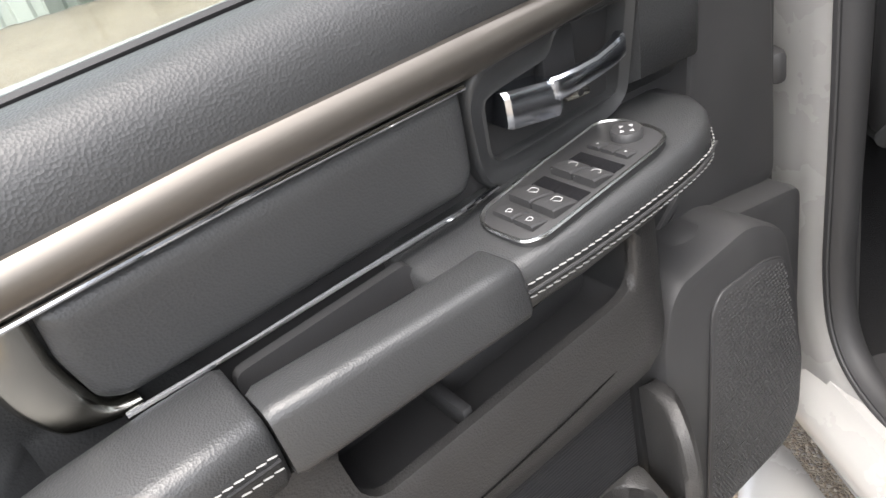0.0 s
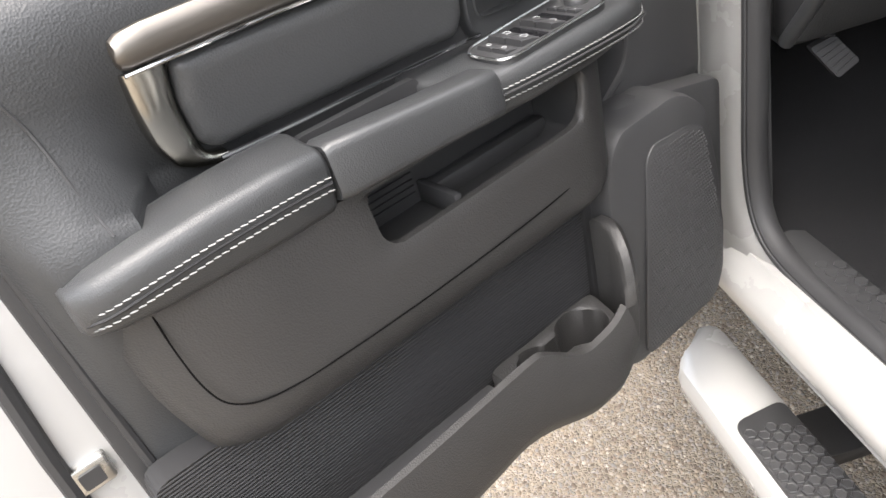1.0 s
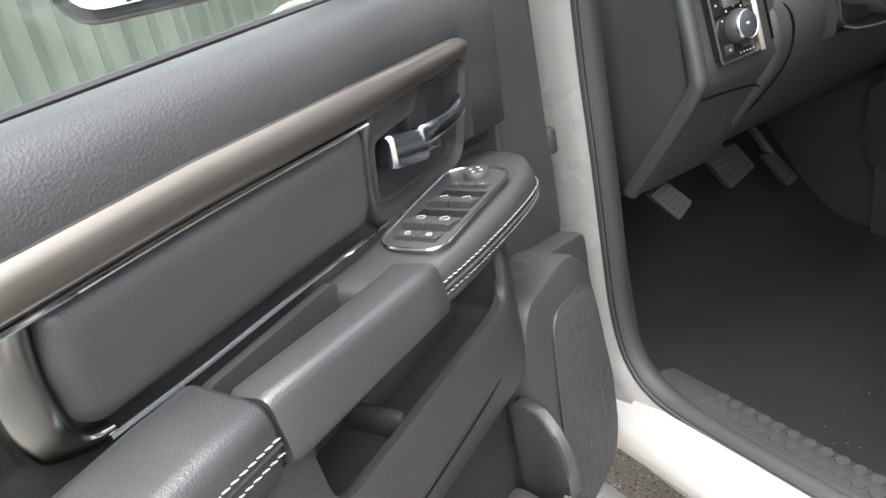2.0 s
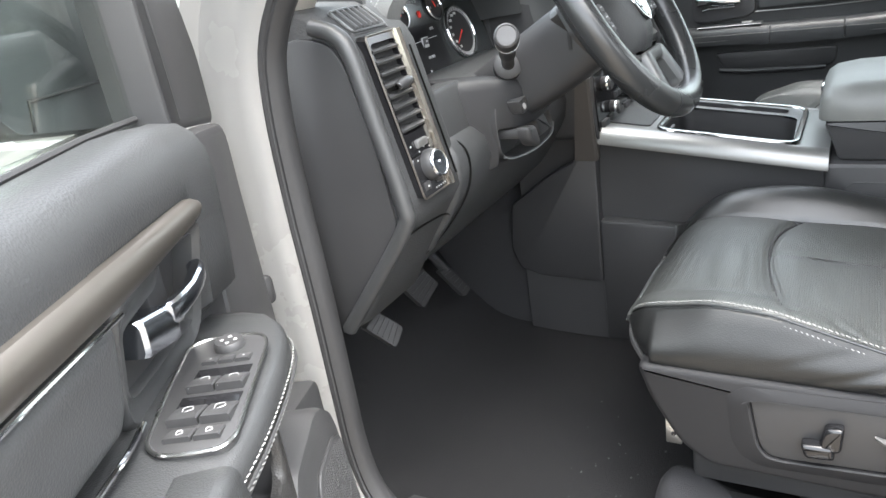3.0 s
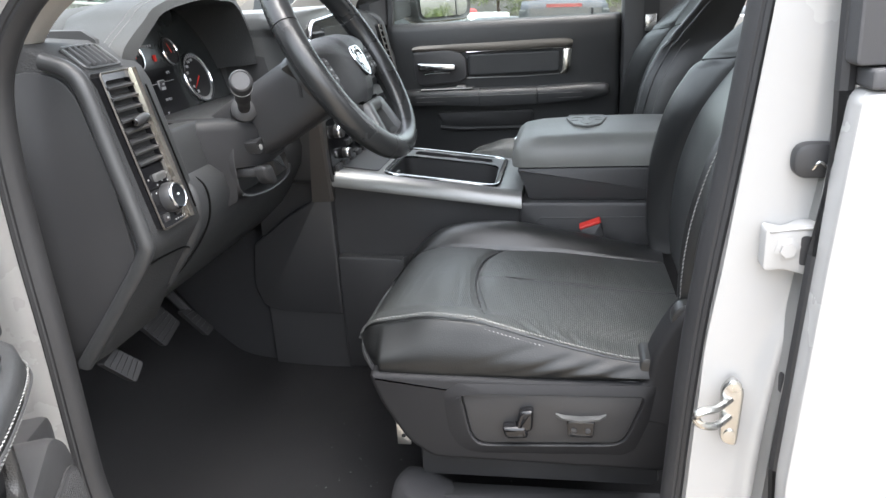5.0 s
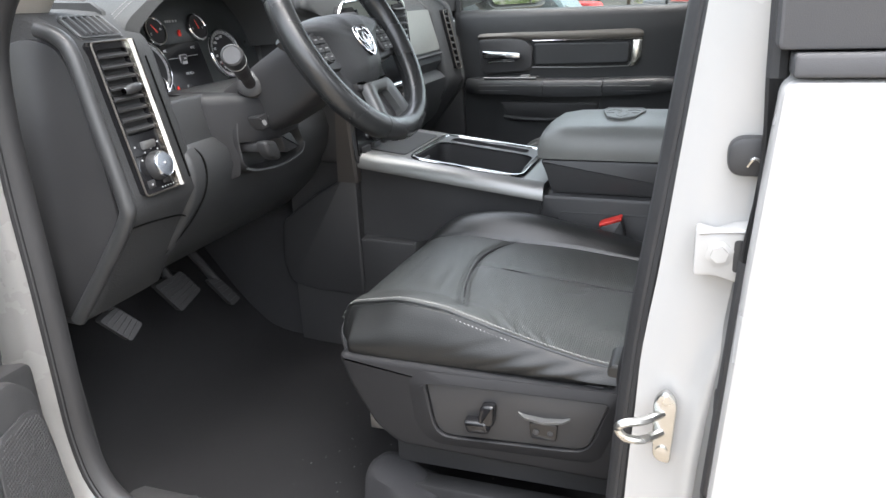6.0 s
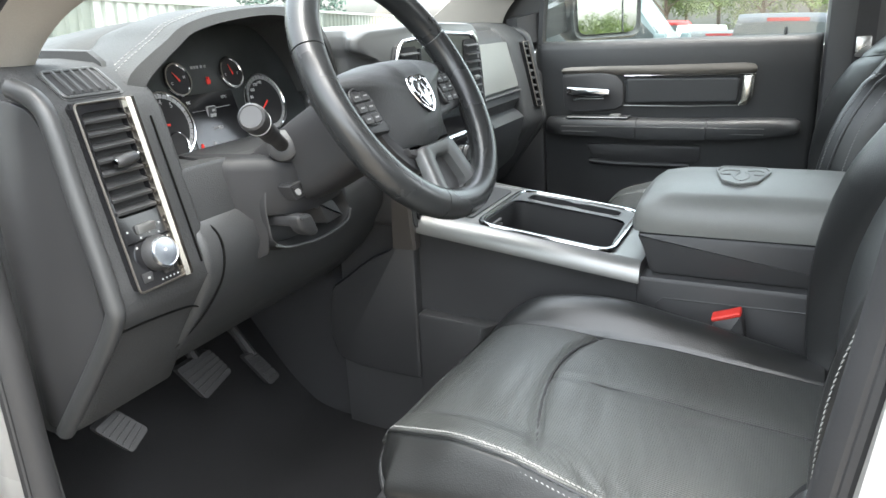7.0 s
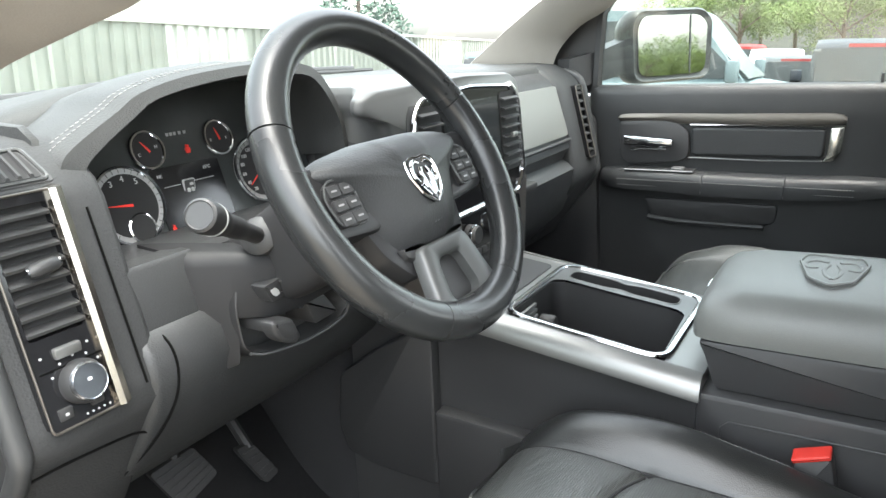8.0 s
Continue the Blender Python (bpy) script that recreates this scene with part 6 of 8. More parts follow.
for s in (-1, 1):
    arm_ = part("spoke", plate(rounded([(s * 0.060, 0.030), (s * 0.162, 0.030), (s * 0.168, -0.016), (s * 0.150, -0.046), (s * 0.070, -0.052)], 0.010), -0.006, -0.03, 0.006), GLOSS_SPOKE, wheel, "black side spoke")
    pod_o = rounded([(s * 0.092, 0.010), (s * 0.128, 0.010), (s * 0.140, -0.006), (s * 0.135, -0.036), (s * 0.096, -0.040)], 0.008)
    pod = part("switch_pod", plate(pod_o, 0.0, -0.012, 0.003), GLOSS_SPOKE, arm_, "wheel switch pod")
    part("pod_rim", tube([wp(a, b, 0.0) for a, b in pod_o], 0.0013, 6, closed=True, up=wn_), SPOKE, pod)
    for i in range(2):
        for j in range(3):
            xc, zc = s * (0.1055 + i * 0.0195), -0.0315 + j * 0.0150
            part("pod_button", plate(rect(xc - 0.0088, xc + 0.0088, zc - 0.0062, zc + 0.0062, 0.002), 0.0035, -0.004, 0.0015), PLASTIC_BLACK, pod)
            part("icon_mark", plate(rect(xc - 0.0045, xc + 0.0035, zc - 0.0009, zc + 0.0009), 0.0038, 0.002, 0), SCALE, pod)
part("spoke_neck", plate(rounded([(-0.100, -0.020), (0.100, -0.020), (0.080, -0.080), (0.052, -0.112), (-0.052, -0.112), (-0.080, -0.080)], 0.010), -0.014, -0.045, 0.006), GLOSS_SPOKE, wheel, "black neck of the lower spoke")
lower = [(-0.046, -0.085), (0.046, -0.085), (0.050, -0.10), (0.064, -0.158), (0.056, -0.168), (-0.056, -0.168), (-0.064, -0.158), (-0.050, -0.10)]
hole_ = rounded([(-0.022, -0.104), (0.022, -0.104), (0.030, -0.146), (0.024, -0.154), (-0.024, -0.154), (-0.030, -0.146)], 0.010, 4)
lo, ho_ = resample(rounded(lower, 0.01, 3), 64, (-0.042, -0.078)), resample(hole_, 64, (-0.026, -0.096))
rings = [[wp(a, b, -0.012) for a, b in lo], [wp(a, b, 0.000) for a, b in lo], [wp(a + (c - a) * 0.15, b + (d - b) * 0.15, 0.004) for (a, b), (c, d) in zip(lo, ho_)], [wp(a + (c - a) * 0.8, b + (d - b) * 0.8, 0.003) for (a, b), (c, d) in zip(lo, ho_)], [wp(c, d, -0.001) for c, d in ho_], [wp(c, d, -0.014) for c, d in ho_]]
part("spoke_backing", plate(rounded([(-0.030, -0.098), (0.030, -0.098), (0.036, -0.160), (-0.036, -0.160)], 0.008), -0.013, -0.02, 0.002), PLASTIC_BLACK, wheel, "black recess in the lower spoke")
part("lower_spoke", loft(bmesh.new(), rings, caps=False), SPOKE, wheel, "satin grey forked lower spoke", angle=50)
EB = -0.022
shield = rounded([(-0.026, 0.022), (-0.012, 0.026), (0.0, 0.0245), (0.012, 0.026), (0.026, 0.022), (0.0265, 0.004), (0.018, -0.016), (0.0, -0.028), (-0.018, -0.016), (-0.0265, 0.004)], 0.004, 3)
E0 = dome(0.15, EB) + 0.003
emb = part("emblem", plate([(a, b + EB) for a, b in shield], E0 + 0.003, E0 - 0.008, 0.001), GLOSS, airbag, "chrome-edged shield badge")
part("emblem_rim", tube([wp(a, b + EB, E0 + 0.003) for a, b in shield], 0.0017, 6, closed=True, up=wn_), CHROME, emb)
for sg in (-1, 1):
    for pts_, r_ in (([(0.003, 0.019), (0.011, 0.021), (0.019, 0.015), (0.0205, 0.004), (0.015, -0.004), (0.010, 0.001), (0.012, 0.008)], 0.0024), ([(0.004, 0.013), (0.0075, 0.004), (0.007, -0.006), (0.0035, -0.018)], 0.0026), ([(0.016, -0.008), (0.012, -0.014), (0.008, -0.019)], 0.0018)):
        part("emblem_relief", tube(smooth_path([wp(sg * a, b + EB, E0 + 0.0045) for a, b in pts_], 4), r_, 7, up=wn_, flat=0.6), CHROME, emb)
part("emblem_relief", plate(rounded([(-0.003, 0.014 + EB), (0.003, 0.014 + EB), (0.0022, -0.020 + EB), (-0.0022, -0.020 + EB)], 0.001, 2), E0 + 0.005, E0, 0.001), CHROME, emb)
for i in range(3):
    part("letter_bar", plate(rect(-0.009 + i * 0.0065, -0.0045 + i * 0.0065, -0.068, -0.060), dome(0.6, -0.064) + 0.0035, dome(0.6, -0.064) - 0.004, 0.0003), PLASTIC_BLACK, airbag)
# Darker than black plastic: shade under the instrument hood is in the colour.
SHROUD = material("shaded_column_plastic", (0.018, 0.018, 0.019), 0.55, grain=0.2, scale=900, bump=0.15)
col = [(0.068 * math.copysign(abs(math.cos(t)) ** 0.42, math.cos(t)), -0.012 + 0.056 * math.copysign(abs(math.sin(t)) ** 0.42, math.sin(t))) for t in [2 * math.pi * (i + 0.5) / 40 for i in range(40)]]
shroud = part("column_shroud", loft(bmesh.new(), [[c + wx * (a * s) + Vector((0, 0.45, 0.89)) * (b * s) for a, b in col] for c, s in ((WC - wn_ * 0.034, 0.80), (WC - wn_ * 0.040, 0.93), (WC - wn_ * 0.055, 1.0), (WC - wn_ * 0.10, 1.03), (WC - wn_ * 0.15, 1.03), (WC - wn_ * 0.20, 1.0), (WC - wn_ * 0.27, 0.96))]), SHROUD, wheel, "black steering column shroud", angle=50)
part("lever_slot", tube([WC - wn_ * 0.060 + wx * -0.0680 + wu * 0.012, WC - wn_ * 0.078 + wx * -0.0685 + wu * -0.022], 0.0032, 8, flat=0.5, up=(1, 0, 0)), HOLLOW, shroud, "slot of the tilt lever")
stalk = part("indicator_stalk", tube(smooth_path([(-0.4719, 0.1788, 1.2406), (-0.5425, 0.1457, 1.2727), (-0.5880, 0.1243, 1.2933), (-0.6170, 0.1107, 1.3064)], 5), 0.012, 14, radii=[0.010] * 6 + [0.0125] * 5 + [0.0155] * 5), PLASTIC_BLACK, wheel, "black indicator stalk")
part("stalk_knob", lathe([(0.0165, -0.022), (0.0175, -0.006), (0.0165, 0.002), (0.014, 0.004), (0.013, 0.003)], (-0.6270, 0.1060, 1.3110), (-0.8374, -0.3929, 0.3800), 24), PLASTIC_BLACK, stalk, "black stalk end knob")
part("stalk_ring", lathe([(0.0168, 0), (0.0168, 0.0015)], (-0.6052, 0.1162, 1.3011), (-0.8374, -0.3929, 0.3800), 24), MARK, stalk)
part("stalk_boot", lathe([(0.024, -0.012), (0.022, 0.004), (0.014, 0.010)], (-0.4970, 0.1670, 1.2520), (-0.8374, -0.3929, 0.3800), 20), PLASTIC_BLACK, stalk)

# ---- centre console ----
console = thing("centre_console", (0.0, -0.15, 0.6), "black centre console with satin silver rails and padded lid", "console")


def top_z(y):
    return 1.046 + 0.134 * (y - 0.026)


bm = bmesh.new()
rings = []
for y in (0.33, 0.20, 0.13, 0.0, -0.14, -0.262):
    z = top_z(y)
    rings.append([(-s_ * a, y, b) for s_ in (1, -1) for a, b in ((0.165, 0.59), (0.165, 0.835), (0.150, 0.85), (0.145, z - 0.045), (0.148, z - 0.022), (0.138, z - 0.020), (0.138, 0.80))[::s_]])
part("console_body", loft(bm, rings), PLASTIC_BLACK, console, "black plastic console body")
for y0, y1 in ((0.150, 0.030), (-0.208, -0.262)):
    part("top_deck", loft(bmesh.new(), [[(-0.142, y, top_z(y) - 0.02), (-0.142, y, top_z(y) + 0.0005), (0.142, y, top_z(y) + 0.0005), (0.142, y, top_z(y) - 0.02)] for y in (y0, y1)]), SILVER, console, "satin silver top deck")
part("front_side", prism(rounded([(0.15, 1.06), (0.20, 0.995), (0.25, 0.97), (0.345, 0.90), (0.357, 0.80), (0.34, 0.75), (0.288, 0.735), (0.15, 0.73)], 0.012), -0.171, -0.15, "x", 0.006), PLASTIC_BLACK, console, "black front side cover")
part("side_ledge", prism(rounded([(0.15, 0.875), (0.02, 0.868), (-0.10, 0.862), (-0.24, 0.860), (-0.24, 0.60), (0.15, 0.60)], 0.012), -0.176, -0.14, "x", 0.007), PLASTIC_BLACK, console, "black side pocket")
for s in (-1, 1):
    rings = []
    for y in (0.150, 0.145, 0.05, -0.1, -0.255, -0.262):
        z = top_z(y)
        rings.append([(s * 0.1665, y, z - 0.030), (s * 0.167, y, z - 0.024), (s * 0.161, y, z - 0.008), (s * 0.150, y, z + 0.001), (s * 0.139, y, z + 0.003), (s * 0.135, y, z - 0.006), (s * 0.15, y, z - 0.03)])
    part("side_rail", loft(bmesh.new(), rings), SILVER, console, "satin silver side rail")
    part("front_upright", loft(bmesh.new(), [[(s * 0.150, 0.146, z0), (s * (x0 - 0.004), 0.144, z0), (s * x0, 0.149, z0), (s * x0, y1, z0), (s * 0.15, y1 + 0.005, z0)] for x0, y1, z0 in ((0.174, 0.192, 1.0), (0.181, 0.187, 1.04), (0.192, 0.177, 1.12), (0.200, 0.167, 1.20))]), BRONZE_DARK, console, "dark bronze upright trim")
tray = rounded([(-0.134, 0.036), (0.128, 0.036), (0.130, -0.208), (-0.137, -0.208)], 0.034, 6)


def tray_ring(poly, d):
    return [(x, y, top_z(y) + d) for x, y in poly]


inner = rounded([(-0.129, 0.030), (0.052, 0.028), (0.052, -0.197), (-0.132, -0.203)], 0.026, 5)
top_o, top_i = resample(tray, 72, (-0.118, -0.2)), resample(inner, 72, (-0.104, -0.186))
cups = resample(rounded([(0.064, 0.010), (0.106, 0.010), (0.108, -0.060), (0.098, -0.083), (0.108, -0.106), (0.106, -0.178), (0.064, -0.178), (0.062, -0.106), (0.070, -0.083), (0.062, -0.060)], 0.017, 5), 72, (0.064, -0.17))
bm = bmesh.new()
for loop_ in (top_o, top_i, cups):
    vs = [bm.verts.new(p) for p in tray_ring(loop_, 0.0045)]
    for i in range(len(vs)):
        bm.edges.new((vs[i - 1], vs[i]))
bmesh.ops.triangle_fill(bm, edges=bm.edges[:], use_beauty=True)
part("tray_top", bm, TRAY_GREY, console, "grey satin tray surround", smooth=False)
bm = loft(bmesh.new(), [tray_ring(cups, 0.0045), tray_ring(cups, -0.004), [(x, y, top_z(y) - 0.075) for x, y in cups]], caps=False)
bm.faces.new([bm.verts.new((x, y, top_z(y) - 0.075)) for x, y in cups])
part("cup_well", bm, RIBBED, console, "dark joined cup holder wells")
part("cup_rim", tube(tray_ring(cups, 0.005), 0.0012, 6, closed=True), SILVER, console)
part("tray_ring", tube(tray_ring(tray, 0.0045), 0.0060, 8, closed=True, flat=0.6), TRAY_CHROME, console, "chrome tray ring")
bm = loft(bmesh.new(), [tray_ring(top_i, 0.0), [(x * 0.97 - 0.001, y * 0.96 - 0.003, top_z(y) - 0.13) for x, y in top_i]], caps=False)
bm.faces.new([bm.verts.new((x * 0.97 - 0.001, y * 0.96 - 0.003, top_z(y) - 0.13)) for x, y in top_i])
bin_ = part("tray_bin", bm, RIBBED, console, "deep black storage tray")
for i in range(8):
    part("bin_slat", box(-0.122, -0.045, 0.012 + 0.0012 * i, 0.0262, 0.968 + i * 0.0092, 0.9735 + i * 0.0092, 0.0012), SILVER, bin_)
part("power_socket", lathe([(0.014, -0.01), (0.014, 0.012), (0.011, 0.016)], (-0.020, 0.014, 0.995), (0, -1, 0), 16), PLASTIC_BLACK, bin_)
part("front_mat", loft(bmesh.new(), [[(x, y, top_z(y) + d) for x, y in rect(-0.11, 0.11, 0.055, 0.145, 0.012)] for d in (-0.01, 0.003)]), PLASTIC_BLACK, console, "black rubber tray mat")
# lid and its box
rings = []
for y, w, zt in ((-0.242, 0.120, 1.095), (-0.248, 0.135, 1.108), (-0.262, 0.142, 1.117), (-0.30, 0.145, 1.123), (-0.40, 0.146, 1.126), (-0.52, 0.146, 1.126), (-0.60, 0.144, 1.124), (-0.63, 0.140, 1.115)):
    half = [(w, 1.060), (w + 0.001, 1.075), (w - 0.004, 1.098 if zt > 1.11 else zt - 0.015), (w - 0.020, zt - 0.010 + 0.002), (w - 0.045, zt - 0.003), (0.05, zt), (0.0, zt + 0.001)]
    rings.append([(-a, y, b) for a, b in half] + [(a, y, b) for a, b in half[-2::-1]])
lid = part("lid", loft(bmesh.new(), rings), PALE_VINYL, console, "padded black vinyl console lid, paled for sky sheen", angle=60)
part("lid_box", prism(rounded([(-0.250, 1.058), (-0.262, 1.035), (-0.275, 0.990), (-0.63, 0.985), (-0.64, 1.058)], 0.012), -0.142, 0.142, "x", 0.006), PLASTIC_BLACK, console, "black lid box")
part("console_rear", prism(rounded([(-0.255, 0.990), (-0.256, 0.965), (-0.256, 0.59), (-0.66, 0.59), (-0.65, 0.985)], 0.012), -0.158, 0.158, "x", 0.008), PLASTIC_BLACK, console, "black console base")
part("side_panel_line", tube([(-0.1585, -0.288, 0.80), (-0.1585, -0.290, 0.945), (-0.1585, -0.300, 0.955), (-0.1585, -0.60, 0.955)], 0.0014, 6), PLASTIC, console)
part("lid_latch", box(-0.035, 0.035, -0.250, -0.240, 1.075, 1.100, 0.004), CHROME, lid, "chrome lid latch")
sh2 = rounded([(-0.03, 0.055), (0.03, 0.058), (0.036, 0.03), (0.022, -0.035), (0.0, -0.055), (-0.022, -0.035), (-0.036, 0.03)], 0.006, 3)
lb = part("lid_badge", prism([(b * 1.2, a * 1.2 - 0.398) for a, b in sh2], 1.1295, 1.124, "z", 0.001), PALE_VINYL, lid, "embossed shield badge")
part("badge_rim", tube([(b * 1.2, a * 1.2 - 0.398, 1.1293) for a, b in sh2], 0.0022, 6, closed=True), PALE_VINYL, lb)
for sg in (-1, 1):
    for pts_ in ([(0.006, 0.030), (0.020, 0.034), (0.030, 0.022), (0.026, 0.004), (0.016, 0.006)], [(0.005, 0.020), (0.009, 0.0), (0.006, -0.022), (0.0, -0.034)]):
        part("badge_relief", tube(smooth_path([(b * 1.2, sg * a * 1.2 - 0.398, 1.1297) for a, b in pts_], 4), 0.0032, 7, flat=0.5), PALE_VINYL, lb)
buckle = thing("seat_belt_buckle", (-0.19, -0.40, 0.90), "black seat belt buckle with red release button", "belt buckle")
part("housing", prism(rounded([(-0.382, 0.944), (-0.424, 0.958), (-0.434, 0.905), (-0.388, 0.895)], 0.006), -0.205, -0.178, "x", 0.005), PLASTIC_BLACK, buckle)
part("release_button", prism(rounded([(-0.380, 0.949), (-0.422, 0.964), (-0.4238, 0.957), (-0.3818, 0.942)], 0.003), -0.206, -0.180, "x", 0.003), RED, buckle, "red release button")
part("stem", box(-0.196, -0.186, -0.44, -0.41, 0.78, 0.91, 0.003), PLASTIC_BLACK, buckle)

# ---- seats ----


def grid_part(name, rows, c0, c1, mat, parent, label="", angle=80):
    """A sheet from rows of points, using the columns from c0 to c1."""
    return part(name, loft(bmesh.new(), [r[c0:c1 + 1] for r in rows], closed=False), mat, parent, label, angle=angle)


# height of the outer sewn edge, of the middle and of the inner bolster along the cushion
EDGE_Z = [(-0.55, 0.902), (-0.452, 0.906), (-0.385, 0.919), (-0.306, 0.940), (-0.25, 0.955), (-0.217, 0.961), (-0.158, 0.962), (-0.112, 0.951), (-0.066, 0.937), (-0.043, 0.918), (-0.03, 0.900)]
EDGE_U = [(-0.55, 0.246), (-0.306, 0.241), (-0.217, 0.233), (-0.158, 0.224), (-0.112, 0.212), (-0.066, 0.198), (-0.043, 0.176), (-0.03, 0.160)]
MID_Z = [(-0.55, 0.905), (-0.42, 0.920), (-0.33, 0.930), (-0.23, 0.934), (-0.15, 0.940), (-0.10, 0.938), (-0.065, 0.928), (-0.043, 0.910), (-0.03, 0.895)]
BOLSTER_Z = [(-0.55, 0.905), (-0.448, 0.926), (-0.40, 0.938), (-0.336, 0.950), (-0.25, 0.966), (-0.17, 0.966), (-0.106, 0.954), (-0.062, 0.926), (-0.043, 0.906), (-0.03, 0.892)]
SIDE_U = [(-0.55, 0.252), (-0.12, 0.252), (-0.085, 0.243), (-0.062, 0.222), (-0.045, 0.195), (-0.03, 0.160)]
ARC = [(-0.20, -0.242), (-0.147, -0.228), (-0.10, -0.215), (-0.04, -0.203), (0.03, -0.197), (0.10, -0.203), (0.15, -0.218), (0.185, -0.240)]
SEAM_W = [(0.90, 0.84), (1.02, 0.76), (1.12, 0.66), (1.20, 0.56), (1.27, 0.47), (1.33, 0.40), (1.6, 0.38)]


def soft_table(pts, n=6):
    """A table turned into a smooth curve, sorted upwards."""
    return [(p.x, p.y) for p in smooth_path([(a, b, 0) for a, b in sorted(pts)], n)]


EDGE_Z, EDGE_U, MID_Z, BOLSTER_Z, SIDE_U, ARC_S, SEAM_W = (soft_table(t) for t in (EDGE_Z, EDGE_U, MID_Z, BOLSTER_Z, SIDE_U, ARC, SEAM_W))


def seat(cx, flip):
    """A leather bucket seat round the middle line cx."""
    s = thing("bucket_seat", (cx, -0.3, 0.59), "black leather bucket seat with perforated middle and light stitching", "car seat", "front seats")

    def X(u):
        return cx + u * flip

    def sink(u, y):
        """Depth of the sewn grooves, the sat-in hollow and the creases on top of the cushion."""
        d = 0.004 * math.exp(-((u + 0.04) ** 2 + (y + 0.40) ** 2) / 0.010)
        d += 0.003 * math.exp(-((u + 0.035 + 0.5 * (y + 0.39)) / 0.010) ** 2) * math.exp(-((y + 0.39) / 0.03) ** 2)
        if -0.20 < u < 0.19:
            line_ = lerp_path(ARC_S, u)
            d += 0.0065 * math.exp(-((y - line_) / 0.0065) ** 2)
            if y < line_:
                d += 0.0028 * math.exp(-((u - 0.005) / 0.006) ** 2)
                d -= 0.004 * math.exp(-((y - line_ + 0.035) / 0.03) ** 2) * math.exp(-(u / 0.12) ** 4)
            else:
                d -= 0.004 * math.exp(-((y - line_ - 0.045) / 0.035) ** 2) * math.exp(-(u / 0.15) ** 4)
        return d

    def folds(y, z):
        """Depth of the slack leather folds on the outer side near the back."""
        out = 0.0
        for y0, z0, y1, z1, dep in ((-0.27, 0.884, -0.37, 0.916, 0.0042), (-0.325, 0.882, -0.42, 0.908, 0.0042), (-0.385, 0.882, -0.455, 0.898, 0.0032), (-0.22, 0.90, -0.33, 0.932, 0.0022)):
            a, b, q = Vector((y0, z0)), Vector((y1, z1)), Vector((y, z))
            t = max(0.0, min(1.0, (q - a).dot(b - a) / (b - a).length_squared))
            d = (q - a - (b - a) * t).length
            out += dep * (math.exp(-(d / 0.016) ** 2) * 0.7 - math.exp(-(d / 0.006) ** 2)) * math.sin(math.pi * (0.12 + 0.76 * t))
        return out

    def pucker(u, y, ue):
        """Gathered leather just inside the outer sewn edge."""
        out = 0.0
        for yc, lean_ in ((-0.305, 0.5), (-0.318, 0.9), (-0.335, 0.4), (-0.352, 0.8), (-0.375, 0.5)):
            out += 0.0035 * math.exp(-((y - yc - lean_ * (ue - 0.015 + u)) / 0.0045) ** 2) * math.exp(-((u + ue - 0.022) / 0.018) ** 2)
        return out

    rows, ys = [], [-0.026, -0.029, -0.033, -0.038, -0.044, -0.05, -0.056, -0.062, -0.068, -0.075] + [-0.08 - 0.005 * i for i in range(93)]
    seam_o, seam_i = [], []
    for y in ys:
        ue, ze, zm, zb, us = (lerp_path(t, min(y, -0.03)) for t in (EDGE_U, EDGE_Z, MID_Z, BOLSTER_Z, SIDE_U))
        k = 1.0 if y < -0.03 else 0.35
        zl = 0.872 + (0.012 * max(0.0, (y + 0.075) / 0.05) if y > -0.075 else 0.0)
        side = [(-us + 0.008, zl), (-us - 0.004, zl + 0.012), (-us - 0.006, zl + (ze - zl) * 0.45), (-(us + ue) / 2 - 0.002, zl + (ze - zl) * 0.80), (-ue, ze)]
        top = [(-ue, ze), (-ue + 0.016, ze + 0.002), (-ue + 0.05, ze - 0.30 * (ze - zm)), (-0.12 * k - 0.01, zm + 0.002), (0.0, zm), (0.10 * k, zm - 0.004), (0.160 * k + 0.01, zm - 0.008)]
        inner = [(0.160 * k + 0.01, zm - 0.008), (0.19 * k + 0.008, zm + (zb - zm) * 0.75), (0.225 * k + 0.004, zb), (min(us - 0.002, 0.247), zb - 0.014), (us, zl + 0.03), (us - 0.006, zl)]
        row = []
        for seq, n_ in ((side, 6), (top, 14), (inner, 8)):
            pts = smooth_path([(a, b, 0) for a, b in seq], n_)
            row += pts[:-1] if seq is not inner else pts
        out_row = []
        for q, p in enumerate(row):
            u, z = p.x, p.y
            if q < 24:
                u -= folds(y, z) * math.sin(math.pi * q / 24)
            elif q <= 108:
                z -= sink(u, y) + pucker(u, y, ue)
            if q in (24, 108):
                z -= 0.0035
            out_row.append((X(u), y, z))
        rows.append(out_row)
        seam_o.append((-ue, y, ze))
        seam_i.append((0.160 * k + 0.01, y, zm - 0.008))
    # the front closes in a soft edge
    mid = sum(p[2] for p in rows[0]) / len(rows[0])
    rows.insert(0, [(p[0], -0.025, mid + (p[2] - mid) * 0.5) for p in rows[0]])
    cush = grid_part("seat_cushion", rows, 0, 24, SHADED_LEATHER, s, "black leather seat cushion side, darkened as shade")
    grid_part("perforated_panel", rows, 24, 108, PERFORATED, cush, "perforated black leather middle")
    grid_part("inner_bolster", rows, 108, len(rows[0]) - 1, LEATHER, cush, "smooth black leather bolster")

    def on(u, y, d=0.0012):
        zm, ze, ue = lerp_path(MID_Z, y), lerp_path(EDGE_Z, y), lerp_path(EDGE_U, y)
        z = zm
        if u < -0.13:
            z = zm + (ze - zm) * min(1.0, (-u - 0.13) / max(0.02, ue - 0.13)) ** 1.3
        elif u > 0.06:
            z = zm - 0.008 * min(1.0, (u - 0.06) / 0.11)
